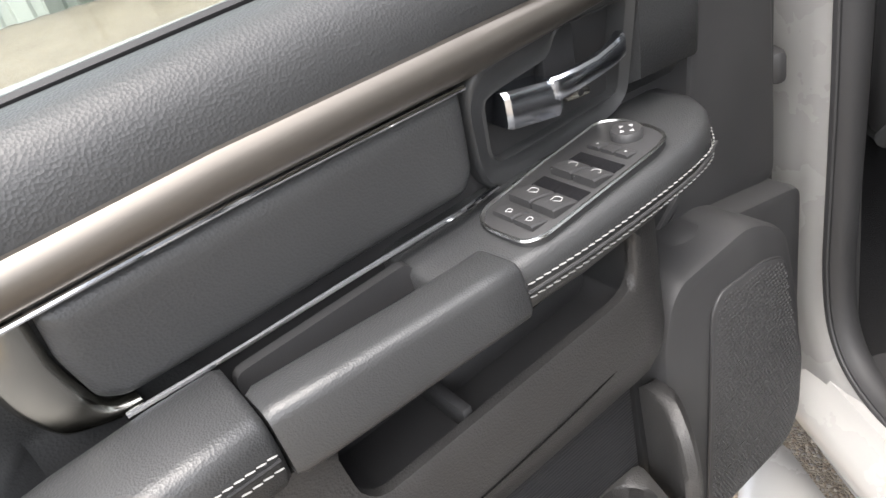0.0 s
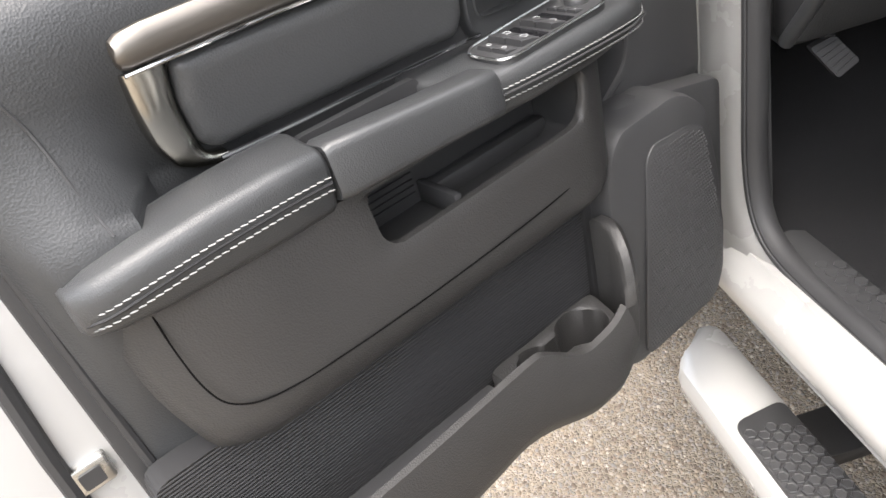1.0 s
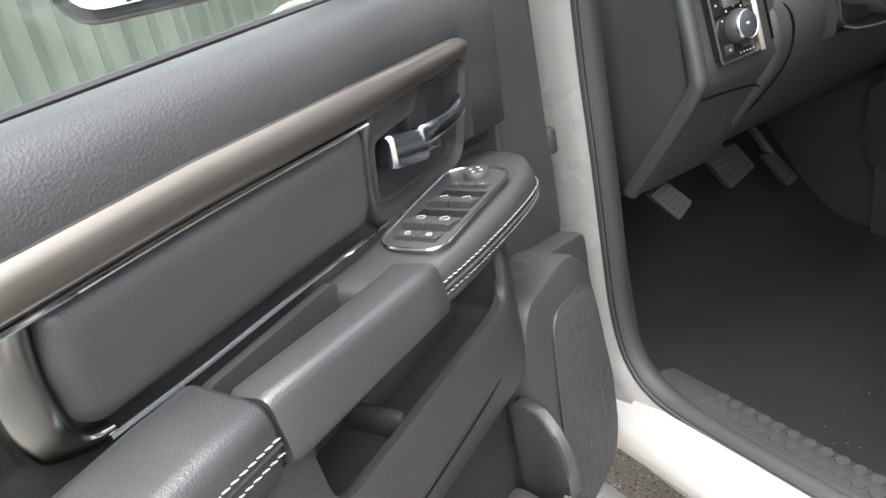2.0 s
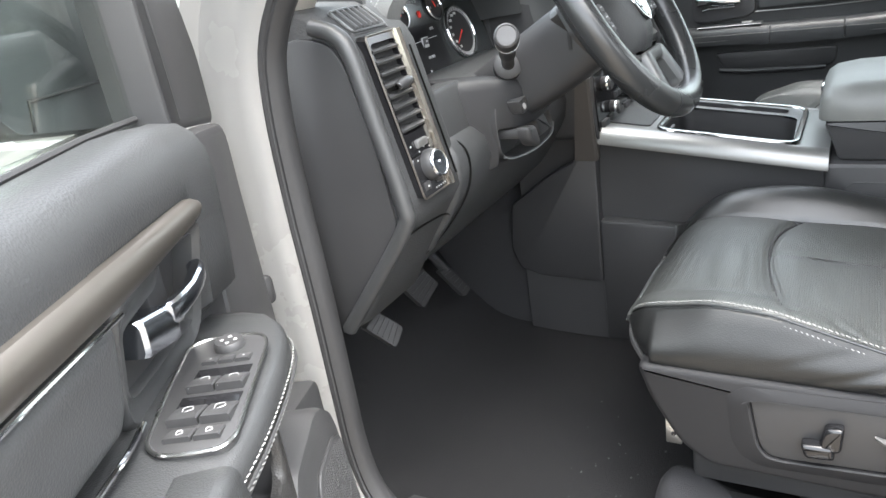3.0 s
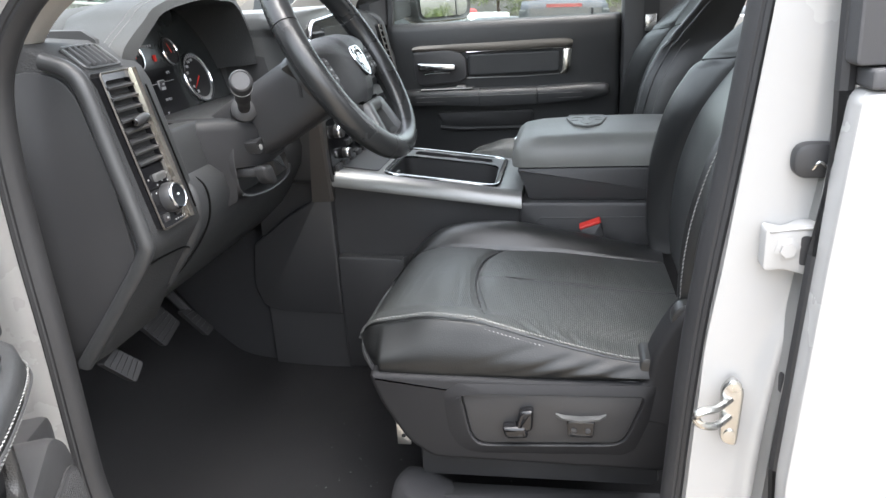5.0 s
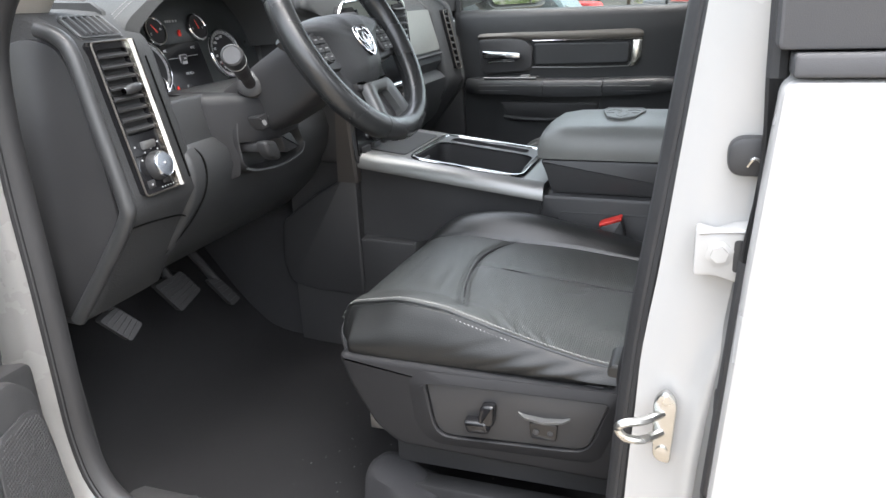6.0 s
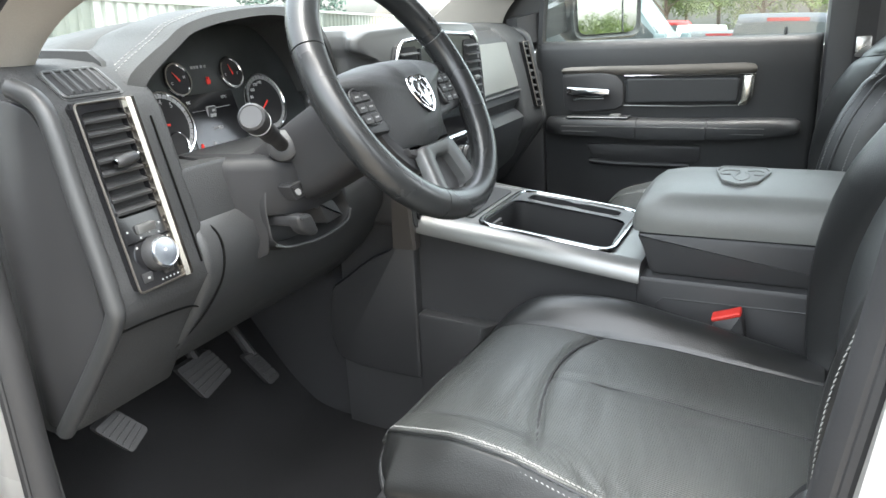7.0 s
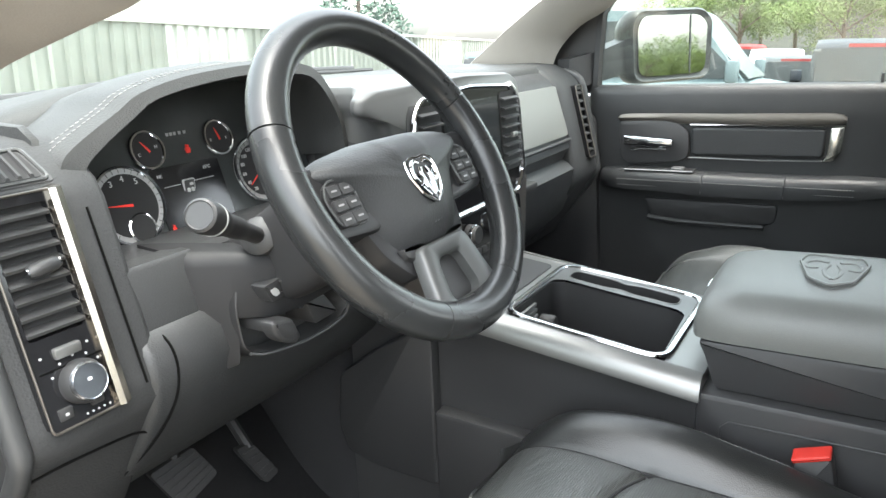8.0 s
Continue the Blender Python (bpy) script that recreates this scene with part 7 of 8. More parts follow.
        return (X(u), y, z - sink(u, y) + d)

    part("seam", tube(smooth_path([on(u, lerp_path(ARC_S, u), 0.0008) for u in (-0.165, -0.13, -0.10, -0.06, -0.03, 0.0, 0.04, 0.07, 0.10, 0.13, 0.162)], 3), 0.0022, 6), HOLLOW, cush, "dark cross seam")
    part("seam", tube(smooth_path([on(0.005, y, 0.0006) for y in (-0.204, -0.25, -0.3, -0.36, -0.42, -0.48, -0.54)], 3), 0.0010, 6), HOLLOW, cush)
    part("seam", tube([(X(u), y, z - 0.0030) for u, y, z in seam_i[6:]], 0.0016, 6), HOLLOW, cush)
    edge_line = [Vector(p) for p in seam_o[3:-12]]
    part("piping", tube([(X(p.x), p.y, p.z) for p in edge_line], 0.0016, 6), LEATHER, cush, "black leather piping")
    for du, dz in ((0.0070, 0.0020), (-0.0040, -0.0075)):
        part("stitching", stitch([(X(p.x + du), p.y, p.z + dz) for p in edge_line], r=0.0006), THREAD, cush, "light grey double stitching")
    part("stitching", stitch([(X(0.243), y, lerp_path(BOLSTER_Z, y) - 0.006) for y in [-0.26 - 0.01 * i for i in range(18)]], r=0.0005), THREAD, cush, "light grey stitching")
    low = smooth_path([(X(-0.15), -0.032, 0.896), (X(-0.19), -0.040, 0.889), (X(-0.222), -0.057, 0.880), (X(-0.244), -0.085, 0.873), (X(-0.249), -0.16, 0.871), (X(-0.249), -0.30, 0.871), (X(-0.249), -0.455, 0.874)], 5)
    part("lower_piping", tube(low, 0.004, 6), PLASTIC_BLACK, cush, "black lower edge piping")
    part("end_tab", prism(rounded([(-0.458, 0.872), (-0.460, 0.908), (-0.466, 0.914), (-0.505, 0.914), (-0.505, 0.872)], 0.006), X(-0.253), X(-0.20), "x", 0.004), LEATHER, cush, "leather end tab")
    # shell below
    sh = rounded([(-0.062, 0.884), (-0.078, 0.835), (-0.094, 0.805), (-0.118, 0.765), (-0.155, 0.738), (-0.50, 0.732), (-0.56, 0.80), (-0.56, 1.0), (-0.528, 1.004), (-0.508, 0.985), (-0.490, 0.955), (-0.474, 0.92), (-0.470, 0.876)], 0.014, 4)
    base = part("seat_base", prism(sh, X(-0.262), X(-0.21), "x", 0.010, 3), SHIELD, s, "dark plastic seat side shield")
    part("seat_base_far", prism([p for p in sh if p[1] < 0.89], X(0.262), X(0.21), "x", 0.008), PLASTIC_BLACK, s, "dark plastic seat side shield")
    b_out = rounded([(-0.470, 0.8765), (-0.199, 0.8715), (-0.177, 0.856), (-0.183, 0.790), (-0.196, 0.765), (-0.220, 0.754), (-0.440, 0.762), (-0.456, 0.772), (-0.474, 0.820), (-0.483, 0.8765)], 0.003, 2)
    b_in = rounded([(-0.468, 0.861), (-0.204, 0.8575), (-0.2155, 0.789), (-0.2265, 0.774), (-0.245, 0.7725), (-0.428, 0.7815), (-0.441, 0.790), (-0.453, 0.82)], 0.007, 3)
    part("shield_band", plate_ring(b_out, b_in, ((0.0, X(-0.2605)), (0.0, X(-0.2625)), (0.55, X(-0.2675)), (0.9, X(-0.2690)), (1.0, X(-0.2675)), (1.0, X(-0.2615))), "x"), SHIELD, base, "raised shield band", angle=30)
    b_plate = [(-0.335 + (a + 0.335) * 0.985, 0.818 + (b - 0.818) * 0.97) for a, b in b_in]
    inset = part("switch_plate", prism(b_plate, X(-0.2650), X(-0.26), "x", 0.002), PLASTIC_BLACK, base, "black switch plate")
    part("recline_switch", prism(rounded([(-0.290, 0.838), (-0.311, 0.841), (-0.309, 0.806), (-0.284, 0.803)], 0.007, 4), X(-0.281), X(-0.266), "x", 0.005, 3), GLOSS, inset, "seat back switch")
    part("slide_switch", prism(rounded([(-0.264, 0.812), (-0.300, 0.814), (-0.303, 0.795), (-0.270, 0.792)], 0.006, 4), X(-0.283), X(-0.266), "x", 0.006, 3), GLOSS, inset, "seat slide switch")
    lum = part("lumbar_switch", prism(rounded([(-0.358, 0.820), (-0.398, 0.820), (-0.396, 0.794), (-0.360, 0.794)], 0.004), X(-0.272), X(-0.265), "x", 0.002), GLOSS, inset, "lumbar switch")
    for y in (-0.368, -0.388):
        part("dimple", lathe([(0.0042, 0), (0.0042, 0.0015), (0.003, 0.002)], (X(-0.272), y, 0.806), (-flip, 0, 0), 12), PLASTIC, lum)
    part("switch_lip", loft(bmesh.new(), [[(X(-0.266), y, z - 0.003), (X(-0.266 - d), y, z - 0.002), (X(-0.266 - d), y, z + 0.001), (X(-0.266), y, z + 0.003)] for y, z, d in ((-0.342, 0.828, 0.001), (-0.352, 0.825, 0.007), (-0.378, 0.823, 0.010), (-0.404, 0.8255, 0.007), (-0.414, 0.829, 0.001))]), SPOKE, inset, "curved grey lip")
    part("under_frame", box(min(X(-0.20), X(0.20)), max(X(-0.20), X(0.20)), -0.50, -0.12, 0.66, 0.87, 0.01), PLASTIC_BLACK, s, "black seat frame")
    for u in (-0.21, 0.20):
        rail = part("seat_rail", box(X(u) - 0.018, X(u) + 0.018, -0.56, -0.105, 0.605, 0.645, 0.004), PLASTIC_BLACK, s, "black seat rail")
        part("rail_bolt", lathe([(0.009, 0), (0.009, 0.006)], (X(u), -0.12, 0.645), (0, 0, 1), 8), STEEL, rail)
    rings = []
    for y, w_, h_ in ((-0.065, 0.012, 0.605), (-0.075, 0.035, 0.650), (-0.095, 0.042, 0.672), (-0.13, 0.045, 0.664), (-0.17, 0.045, 0.645), (-0.22, 0.040, 0.625)):
        rings.append([(X(-0.205) + w_ * math.cos(t) * (1 + 0.12 * math.sin(5 * t + 40 * y)), y, 0.592 + (h_ - 0.592) * max(0.0, math.sin(t)) ** 0.7 * (1 + 0.06 * math.sin(3 * t + 60 * y))) for t in [math.pi * i / 10 for i in range(11)]] + [(X(-0.205), y, 0.59)])
    part("rail_cover", loft(bmesh.new(), [smooth_path(list(c), 3) for c in zip(*rings)], closed=False), CARPET, s, "crumpled carpet flap over the rail")
    brk = part("rail_bracket", box(X(-0.222) - 0.002, X(-0.222) + 0.002, -0.112, -0.090, 0.735, 0.788, 0.0015), STEEL, s, "zinc-plated rail bracket")
    for z in (0.752, 0.770):
        part("bracket_hole", lathe([(0.0035, 0), (0.0035, 0.0006)], (X(-0.2242), -0.101, z), (-flip, 0, 0), 10), HOLLOW, brk)
    # backrest
    table = soft_table([(0.905, -0.545), (0.93, -0.540), (0.98, -0.538), (1.05, -0.540), (1.12, -0.550), (1.20, -0.575), (1.28, -0.622), (1.35, -0.665), (1.41, -0.695), (1.48, -0.725), (1.55, -0.745), (1.60, -0.765)])
    widths = soft_table([(0.905, 0.238), (0.93, 0.246), (0.98, 0.250), (1.05, 0.252), (1.12, 0.252), (1.20, 0.248), (1.26, 0.236), (1.31, 0.210), (1.36, 0.178), (1.42, 0.160), (1.50, 0.150), (1.57, 0.135), (1.60, 0.10)])

    def front(u, z, d=0.0):
        """A place on the backrest's face; u runs from side to side."""
        a, uw = abs(u), lerp_path(SEAM_W, z)
        low_ = min(1.0, max(0.0, (1.36 - z) / 0.10))
        f = min(1.0, max(0.0, (a - uw) / max(0.1, 0.94 - uw)))
        bol = 0.046 * math.sin(math.pi / 2 * f) * (0.25 + 0.75 * low_)
        groove = 0.006 * math.exp(-((a - uw) / 0.022) ** 2) + (0.005 * math.exp(-((z - 1.30 + 0.03 * a) / 0.006) ** 2))
        edge = 0.060 * max(0, (a - 0.88) / 0.12) ** 2
        puff = -0.005 * math.exp(-(a / 0.3) ** 2) * math.exp(-((z - 1.12) / 0.12) ** 2)
        return (X(u * lerp_path(widths, z)), lerp_path(table, z) - 0.012 + bol - groove - edge - puff + d, z)

    zs = [0.905 + 0.008 * i for i in range(87)]
    mid_rows, left_rows, right_rows = [], [], []
    for z in zs:
        yf, w, uw = lerp_path(table, z), lerp_path(widths, z), lerp_path(SEAM_W, z)
        th = lerp_path([(0.905, 0.10), (1.05, 0.13), (1.28, 0.11), (1.48, 0.09), (1.60, 0.05)], z)
        mid_rows.append([front(uw * (-1 + i / 20), z) for i in range(41)])
        left_rows.append([(X(-0.5 * w), yf - th - 0.02, z), (X(-0.985 * w), yf - th, z), (X(-1.0 * w), yf - th * 0.6, z)] + [front(-1 + (1 - uw) * i / 20, z) for i in range(21)])
        right_rows.append([front(uw + (1 - uw) * i / 20, z) for i in range(21)] + [(X(1.0 * w), yf - th * 0.6, z), (X(0.985 * w), yf - th, z), (X(0.5 * w), yf - th - 0.02, z), (X(-0.5 * w), yf - th - 0.02, z)])
    cut = next(i for i, z in enumerate(zs) if z > 1.30)
    back = part("backrest", loft(bmesh.new(), left_rows, closed=False), LEATHER, s, "black leather backrest side", angle=80)
    part("inner_bolster", loft(bmesh.new(), right_rows, closed=False), LEATHER, back, "smooth black leather bolster", angle=80)
    part("perforated_panel", loft(bmesh.new(), mid_rows[:cut + 1], closed=False), PERFORATED_BACK, back, "perforated black leather middle", angle=80)
    part("head_panel", loft(bmesh.new(), mid_rows[cut:], closed=False), LEATHER, back, "plain leather upper panel", angle=80)
    part("top_cap", loft(bmesh.new(), [[Vector(p).lerp(Vector((cx, lerp_path(table, 1.6) - 0.04, 1.60)), k) + Vector((0, 0, 0.012 * math.sin(math.pi / 2 * k))) for p in left_rows[-1][1:] + mid_rows[-1][1:] + right_rows[-1][1:-1]] for k in (0.0, 0.3, 0.65, 0.98)]), LEATHER, back, "leather top edge")
    for sg in (-1, 1):
        pts = [Vector(front(sg * 0.955, z, 0.001)) for z in [0.93 + 0.015 * i for i in range(38)]]
        part("piping", tube(pts, 0.0026, 6), LEATHER, back, "black leather piping")
        for uu in (0.925, 0.985):
            part("stitching", stitch([front(sg * uu, z, 0.001) for z in [0.93 + 0.015 * i for i in range(24)]], r=0.0006), THREAD, back, "light grey double stitching")
        part("seam", tube([front(sg * lerp_path(SEAM_W, z), z, 0.0006) for z in [0.92 + 0.015 * i for i in range(30)]], 0.0014, 6), HOLLOW, back)
    part("seam", tube([front(-0.96 + 0.048 * i, 1.30 - 0.03 * abs(-0.96 + 0.048 * i), 0.0006) for i in range(41)], 0.0018, 6), HOLLOW, back, "dark cross seam")
    part("side_guard", prism(rounded([(-0.505, 0.905), (-0.498, 0.985), (-0.512, 1.0), (-0.56, 1.0), (-0.57, 0.905)], 0.010), X(-0.256), X(-0.236), "x", 0.006), LEATHER, back, "leather flap at the foot of the backrest")
    return s


seat(-0.445, 1)
seat(0.445, -1)

# ---- pedals ----
for nm, lab, poly, y in (("parking_brake_pedal", "grey ribbed parking brake pedal", [(-0.742, 0.905), (-0.700, 0.912), (-0.672, 0.872), (-0.712, 0.858)], 0.335),
                         ("brake_pedal", "wide black rubber brake pedal", [(-0.500, 0.860), (-0.418, 0.862), (-0.400, 0.814), (-0.478, 0.799)], 0.43),
                         ("accelerator_pedal", "narrow black accelerator pedal", [(-0.322, 0.800), (-0.288, 0.797), (-0.266, 0.738), (-0.300, 0.734)], 0.44)):
    c = (sum(p[0] for p in poly) / 4, y, sum(p[1] for p in poly) / 4)
    pd = thing(nm, c, lab, "pedal")
    bm = loft(bmesh.new(), [[(a, y + d + (b - c[2]) * 0.6, b) for a, b in rounded(poly, 0.006, 3)] for d in (0, 0.012)])
    pad_ = part("pad", bm, RIBBED, pd)
    for i in range(5):
        u = 0.15 + 0.17 * i
        a = Vector(poly[0]).lerp(Vector(poly[3]), u)
        b = Vector(poly[1]).lerp(Vector(poly[2]), u)
        part("rib", tube([(a.x + 0.004, y + (a.y - c[2]) * 0.6 - 0.001, a.y), (b.x - 0.004, y + (b.y - c[2]) * 0.6 - 0.001, b.y)], 0.0010, 6), PLASTIC_BLACK, pad_)
    part("arm", tube([(c[0], y + 0.02, c[2] + 0.02), (c[0] + 0.005, y + 0.06, c[2] + 0.06), (c[0] + 0.01, y + 0.14, c[2] + 0.14)], 0.010, 8), PLASTIC_BLACK, pd)

# ---- passenger door, closed ----
pdoor = thing("passenger_door", (0.84, -0.1, 0.6), "closed passenger door, black trim, bronze strip and chrome handle", "door")
prof = [(0.87, 1.318), (0.845, 1.322), (0.828, 1.314), (0.822, 1.295), (0.824, 1.24), (0.830, 1.16), (0.832, 1.09), (0.835, 1.0), (0.84, 0.62), (0.87, 0.62)]
part("door_trim", loft(bmesh.new(), [[(a + d, y, b) for a, b in prof] for y, d in ((0.245, 0.02), (0.235, 0.004), (0.215, 0.0), (0.0, 0), (-0.3, 0), (-0.50, 0), (-0.515, 0.006), (-0.52, 0.02))]), VINYL, pdoor, "grained black door trim", angle=60)
rings = []
for y, zc, h in ((0.158, 1.238, 0.003), (0.152, 1.239, 0.007), (0.13, 1.240, 0.009), (0.04, 1.240, 0.010), (0.0, 1.238, 0.0125), (-0.1, 1.2375, 0.013), (-0.34, 1.241, 0.013), (-0.362, 1.240, 0.011), (-0.370, 1.238, 0.006)):
    rings.append([(0.828, y, zc - h), (0.819, y, zc - h), (0.8155, y, zc), (0.819, y, zc + h), (0.828, y, zc + h)])
part("trim_strip", loft(bmesh.new(), rings), BRONZE, pdoor, "satin bronze trim strip")
part("chrome_line", tube([(0.8195, -0.025, 1.223), (0.8195, -0.2, 1.2235), (0.8195, -0.368, 1.2255)], 0.002, 6), TRAY_CHROME, pdoor)
part("lower_chrome_line", tube([(0.823, -0.022, 1.140), (0.823, -0.2, 1.1385), (0.823, -0.345, 1.143)], 0.0017, 6), SILVER, pdoor)
part("end_bezel", prism(rounded([(-0.338, 1.222), (-0.368, 1.2245), (-0.364, 1.165), (-0.350, 1.143), (-0.325, 1.140), (-0.335, 1.155)], 0.006, 3), 0.817, 0.83, "x", 0.003), DIM_CHROME, pdoor, "chrome end bezel")
part("padded_insert", pillow(rounded([(-0.028, 1.218), (-0.333, 1.219), (-0.328, 1.148), (-0.028, 1.144)], 0.014), 0.827, -0.010, "x", 0.008), VINYL, pdoor, "padded black insert", angle=70)
hbz = part("handle_bezel", prism(rounded([(0.155, 1.230), (0.04, 1.233), (0.0, 1.226), (-0.024, 1.205), (-0.024, 1.142), (0.0, 1.128), (0.13, 1.120), (0.150, 1.135)], 0.012), 0.815, 0.83, "x", 0.004), PLASTIC, pdoor, "dark handle surround")
part("handle_lever", prism(rounded([(0.138, 1.196), (0.012, 1.188), (0.012, 1.170), (0.06, 1.168), (0.138, 1.172)], 0.004), 0.796, 0.806, "x", 0.003), TRAY_CHROME, hbz, "chrome pull handle")
part("lock_knob", tube([(0.812, 0.12, 1.158), (0.810, 0.10, 1.163), (0.810, 0.03, 1.163)], 0.004, 6), TRAY_CHROME, hbz)
parm = part("armrest", loft(bmesh.new(), [[(0.835, y, zb), (xf + 0.006, y, zb), (xf, y, zt - 0.02), (xf + 0.006, y, zt - 0.004), (xf + 0.02, y, zt), (0.835, y, zt)] for y, xf, zt, zb in ((0.205, 0.815, 1.095, 1.07), (0.195, 0.79, 1.106, 1.062), (0.14, 0.77, 1.110, 1.06), (0.0, 0.765, 1.110, 1.058), (-0.07, 0.765, 1.106, 1.052), (-0.26, 0.765, 1.106, 1.055), (-0.40, 0.77, 1.110, 1.062), (-0.47, 0.79, 1.108, 1.07), (-0.485, 0.815, 1.10, 1.075))]), VINYL, pdoor, "stitched black armrest", angle=60)
for dz in (0.018, 0.034):
    part("stitching", stitch(smooth_path([(0.7645 + (0.006 if dz > 0.03 else 0), y, 1.106 - dz) for y in (-0.40, -0.3, -0.2, -0.1, 0.0, 0.14)], 4), r=0.0005), THREAD, parm)
for y in (-0.068, -0.255):
    part("joint", tube([(0.764, y, 1.06), (0.7635, y, 1.088), (0.772, y, 1.103), (0.80, y, 1.1075)], 0.002, 6), PLASTIC_BLACK, parm)
psw = part("switch_panel", box(0.775, 0.825, -0.045, 0.128, 1.108, 1.113, 0.002), PLASTIC_BLACK, parm, "small switch panel")
part("panel_rim", tube([(0.774, 0.128, 1.112), (0.774, -0.045, 1.112)], 0.002, 6), SILVER, psw)
part("switch_key", box(0.782, 0.808, -0.02, 0.01, 1.112, 1.119, 0.002), SILVER, psw)
part("map_pocket", prism(rounded([(0.09, 1.028), (0.06, 0.975), (-0.21, 0.975), (-0.235, 0.985), (-0.24, 1.028)], 0.012), 0.826, 0.84, "x", 0.003), PLASTIC_BLACK, pdoor, "dark map pocket")
part("pocket_lip", tube([(0.826, 0.075, 0.978), (0.822, 0.0, 0.972), (0.822, -0.21, 0.972)], 0.007, 8), PLASTIC, pdoor)
part("window_glass", box(0.856, 0.860, -0.52, 0.25, 1.30, 1.73), GLASS, pdoor, "clear side window").visible_shadow = False
part("window_post", loft(bmesh.new(), [[(0.832, y, z), (0.87, y, z), (0.87, y + 0.014, z), (0.832, y + 0.014, z)] for y, z in ((0.222, 1.30), (0.216, 1.40), (0.208, 1.50), (0.14, 1.6), (0.04, 1.73))]), RUBBER, pdoor, "black window post")
part("sail_panel", prism(rounded([(0.225, 1.30), (0.40, 1.30), (0.39, 1.38), (0.34, 1.45), (0.25, 1.52), (0.212, 1.53)], 0.01), 0.845, 0.88, "x", 0.006), PLASTIC_BLACK, pdoor)
part("lock_pin", lathe([(0.004, 0), (0.004, 0.02), (0.003, 0.022)], (0.845, -0.43, 1.318), (0, 0, 1), 10), PLASTIC_BLACK, pdoor)

# ---- windscreen ----
glass_ob = thing("windscreen", (0, 0.4, 1.4), "clear laminated windscreen", "windscreen", kind="structure")
pane_ = part("pane", loft(bmesh.new(), [[(-w, y, z), (-w * 0.5, y + 0.05, z + 0.002), (0, y + 0.07, z + 0.003), (w * 0.5, y + 0.05, z + 0.002), (w, y, z)] for w, y, z in ((0.80, 0.80, 1.37), (0.74, 0.45, 1.55), (0.68, 0.08, 1.74))], closed=False), GLASS, glass_ob)
pane_.visible_shadow = False
for x0, s in ((-0.55, 1), (0.12, 1)):
    wip = thing("wiper", (x0, 0.86, 1.36), "black windscreen wiper resting at the base of the glass", "wiper")
    part("arm", tube(smooth_path([(x0, 0.93, 1.35), (x0 + 0.1, 0.92, 1.385), (x0 + 0.3, 0.90, 1.395), (x0 + 0.52, 0.88, 1.39)], 4), 0.008, 8), PLASTIC_BLACK, wip)
    part("blade", tube([(x0 + 0.05, 0.875, 1.378), (x0 + 0.3, 0.885, 1.388), (x0 + 0.60, 0.87, 1.382)], 0.006, 6), RUBBER, wip)
part("cowl_grille", prism(rounded([(0.80, 1.335), (0.82, 1.362), (0.95, 1.352), (1.0, 1.325)], 0.008), -0.78, 0.78, "x"), PLASTIC_BLACK, cab, "black cowl grille")

# ---- door mirrors ----


def door_mirror(m, s, lab, fat=1.0, arm=True):
    """A tall black tow mirror; its glass looks towards -y of its own pose."""
    mir = thing("door_mirror", m, lab, "mirror", "door mirrors")
    LOCAL.add(mir)
    outline = rounded([(-0.095, -0.085), (0.095, -0.085), (0.10, 0.06), (0.075, 0.085), (-0.085, 0.085), (-0.10, 0.05)], 0.03, 5)
    rings = [[(a * (1 + (k - 1) * fat), y, b * (1 + (k - 1) * fat)) for a, b in outline] for y, k in ((-0.022, 1.0), (-0.030, 1.08), (-0.018, 1.15), (0.02, 1.14), (0.06, 0.98), (0.085, 0.62))]
    part("housing", loft(bmesh.new(), rings), EDGE if arm else PLASTIC_BLACK, mir, "black plastic mirror housing", angle=60)
    inner_ = rounded([(-0.09, -0.079), (0.09, -0.079), (0.094, 0.055), (0.07, 0.079), (-0.08, 0.079), (-0.094, 0.047)], 0.028, 5)
    g = part("mirror_glass", prism(inner_, -0.0285, -0.020, "y"), MIRROR, mir, "silvered mirror glass", smooth=False)
    part("divider", box(s * 0.046 - 0.0015, s * 0.046 + 0.0015, -0.0305, -0.027, -0.078, 0.078), PLASTIC_BLACK, mir)
    if arm:
        part("bracket", loft(bmesh.new(), [[(x, y0, z0), (x, y1, z0), (x, y1, z1), (x, y0, z1)] for x, y0, y1, z0, z1 in ((-s * 0.09, -0.01, 0.05, -0.06, 0.03), (-s * 0.16, 0.0, 0.06, -0.08, 0.0), (-s * 0.24, 0.01, 0.06, -0.10, -0.02))]), PLASTIC_BLACK, mir, "black mirror bracket")
    return mir


door_mirror(pose(1.05, 0.10, 1.412, -1.5, 0, -32) @ Matrix.Diagonal((1.35, 1, 1.0, 1)), 1, "black passenger door mirror with divided glass")
door_mirror(DOOR @ pose(0.09, 0.26, 1.455, -3.5, 0, -55) @ Matrix.Diagonal((1.4, 1, 1.35, 1)), -1, "black driver's door mirror with divided glass", 0.35, False)

# ---- ground and surroundings ----


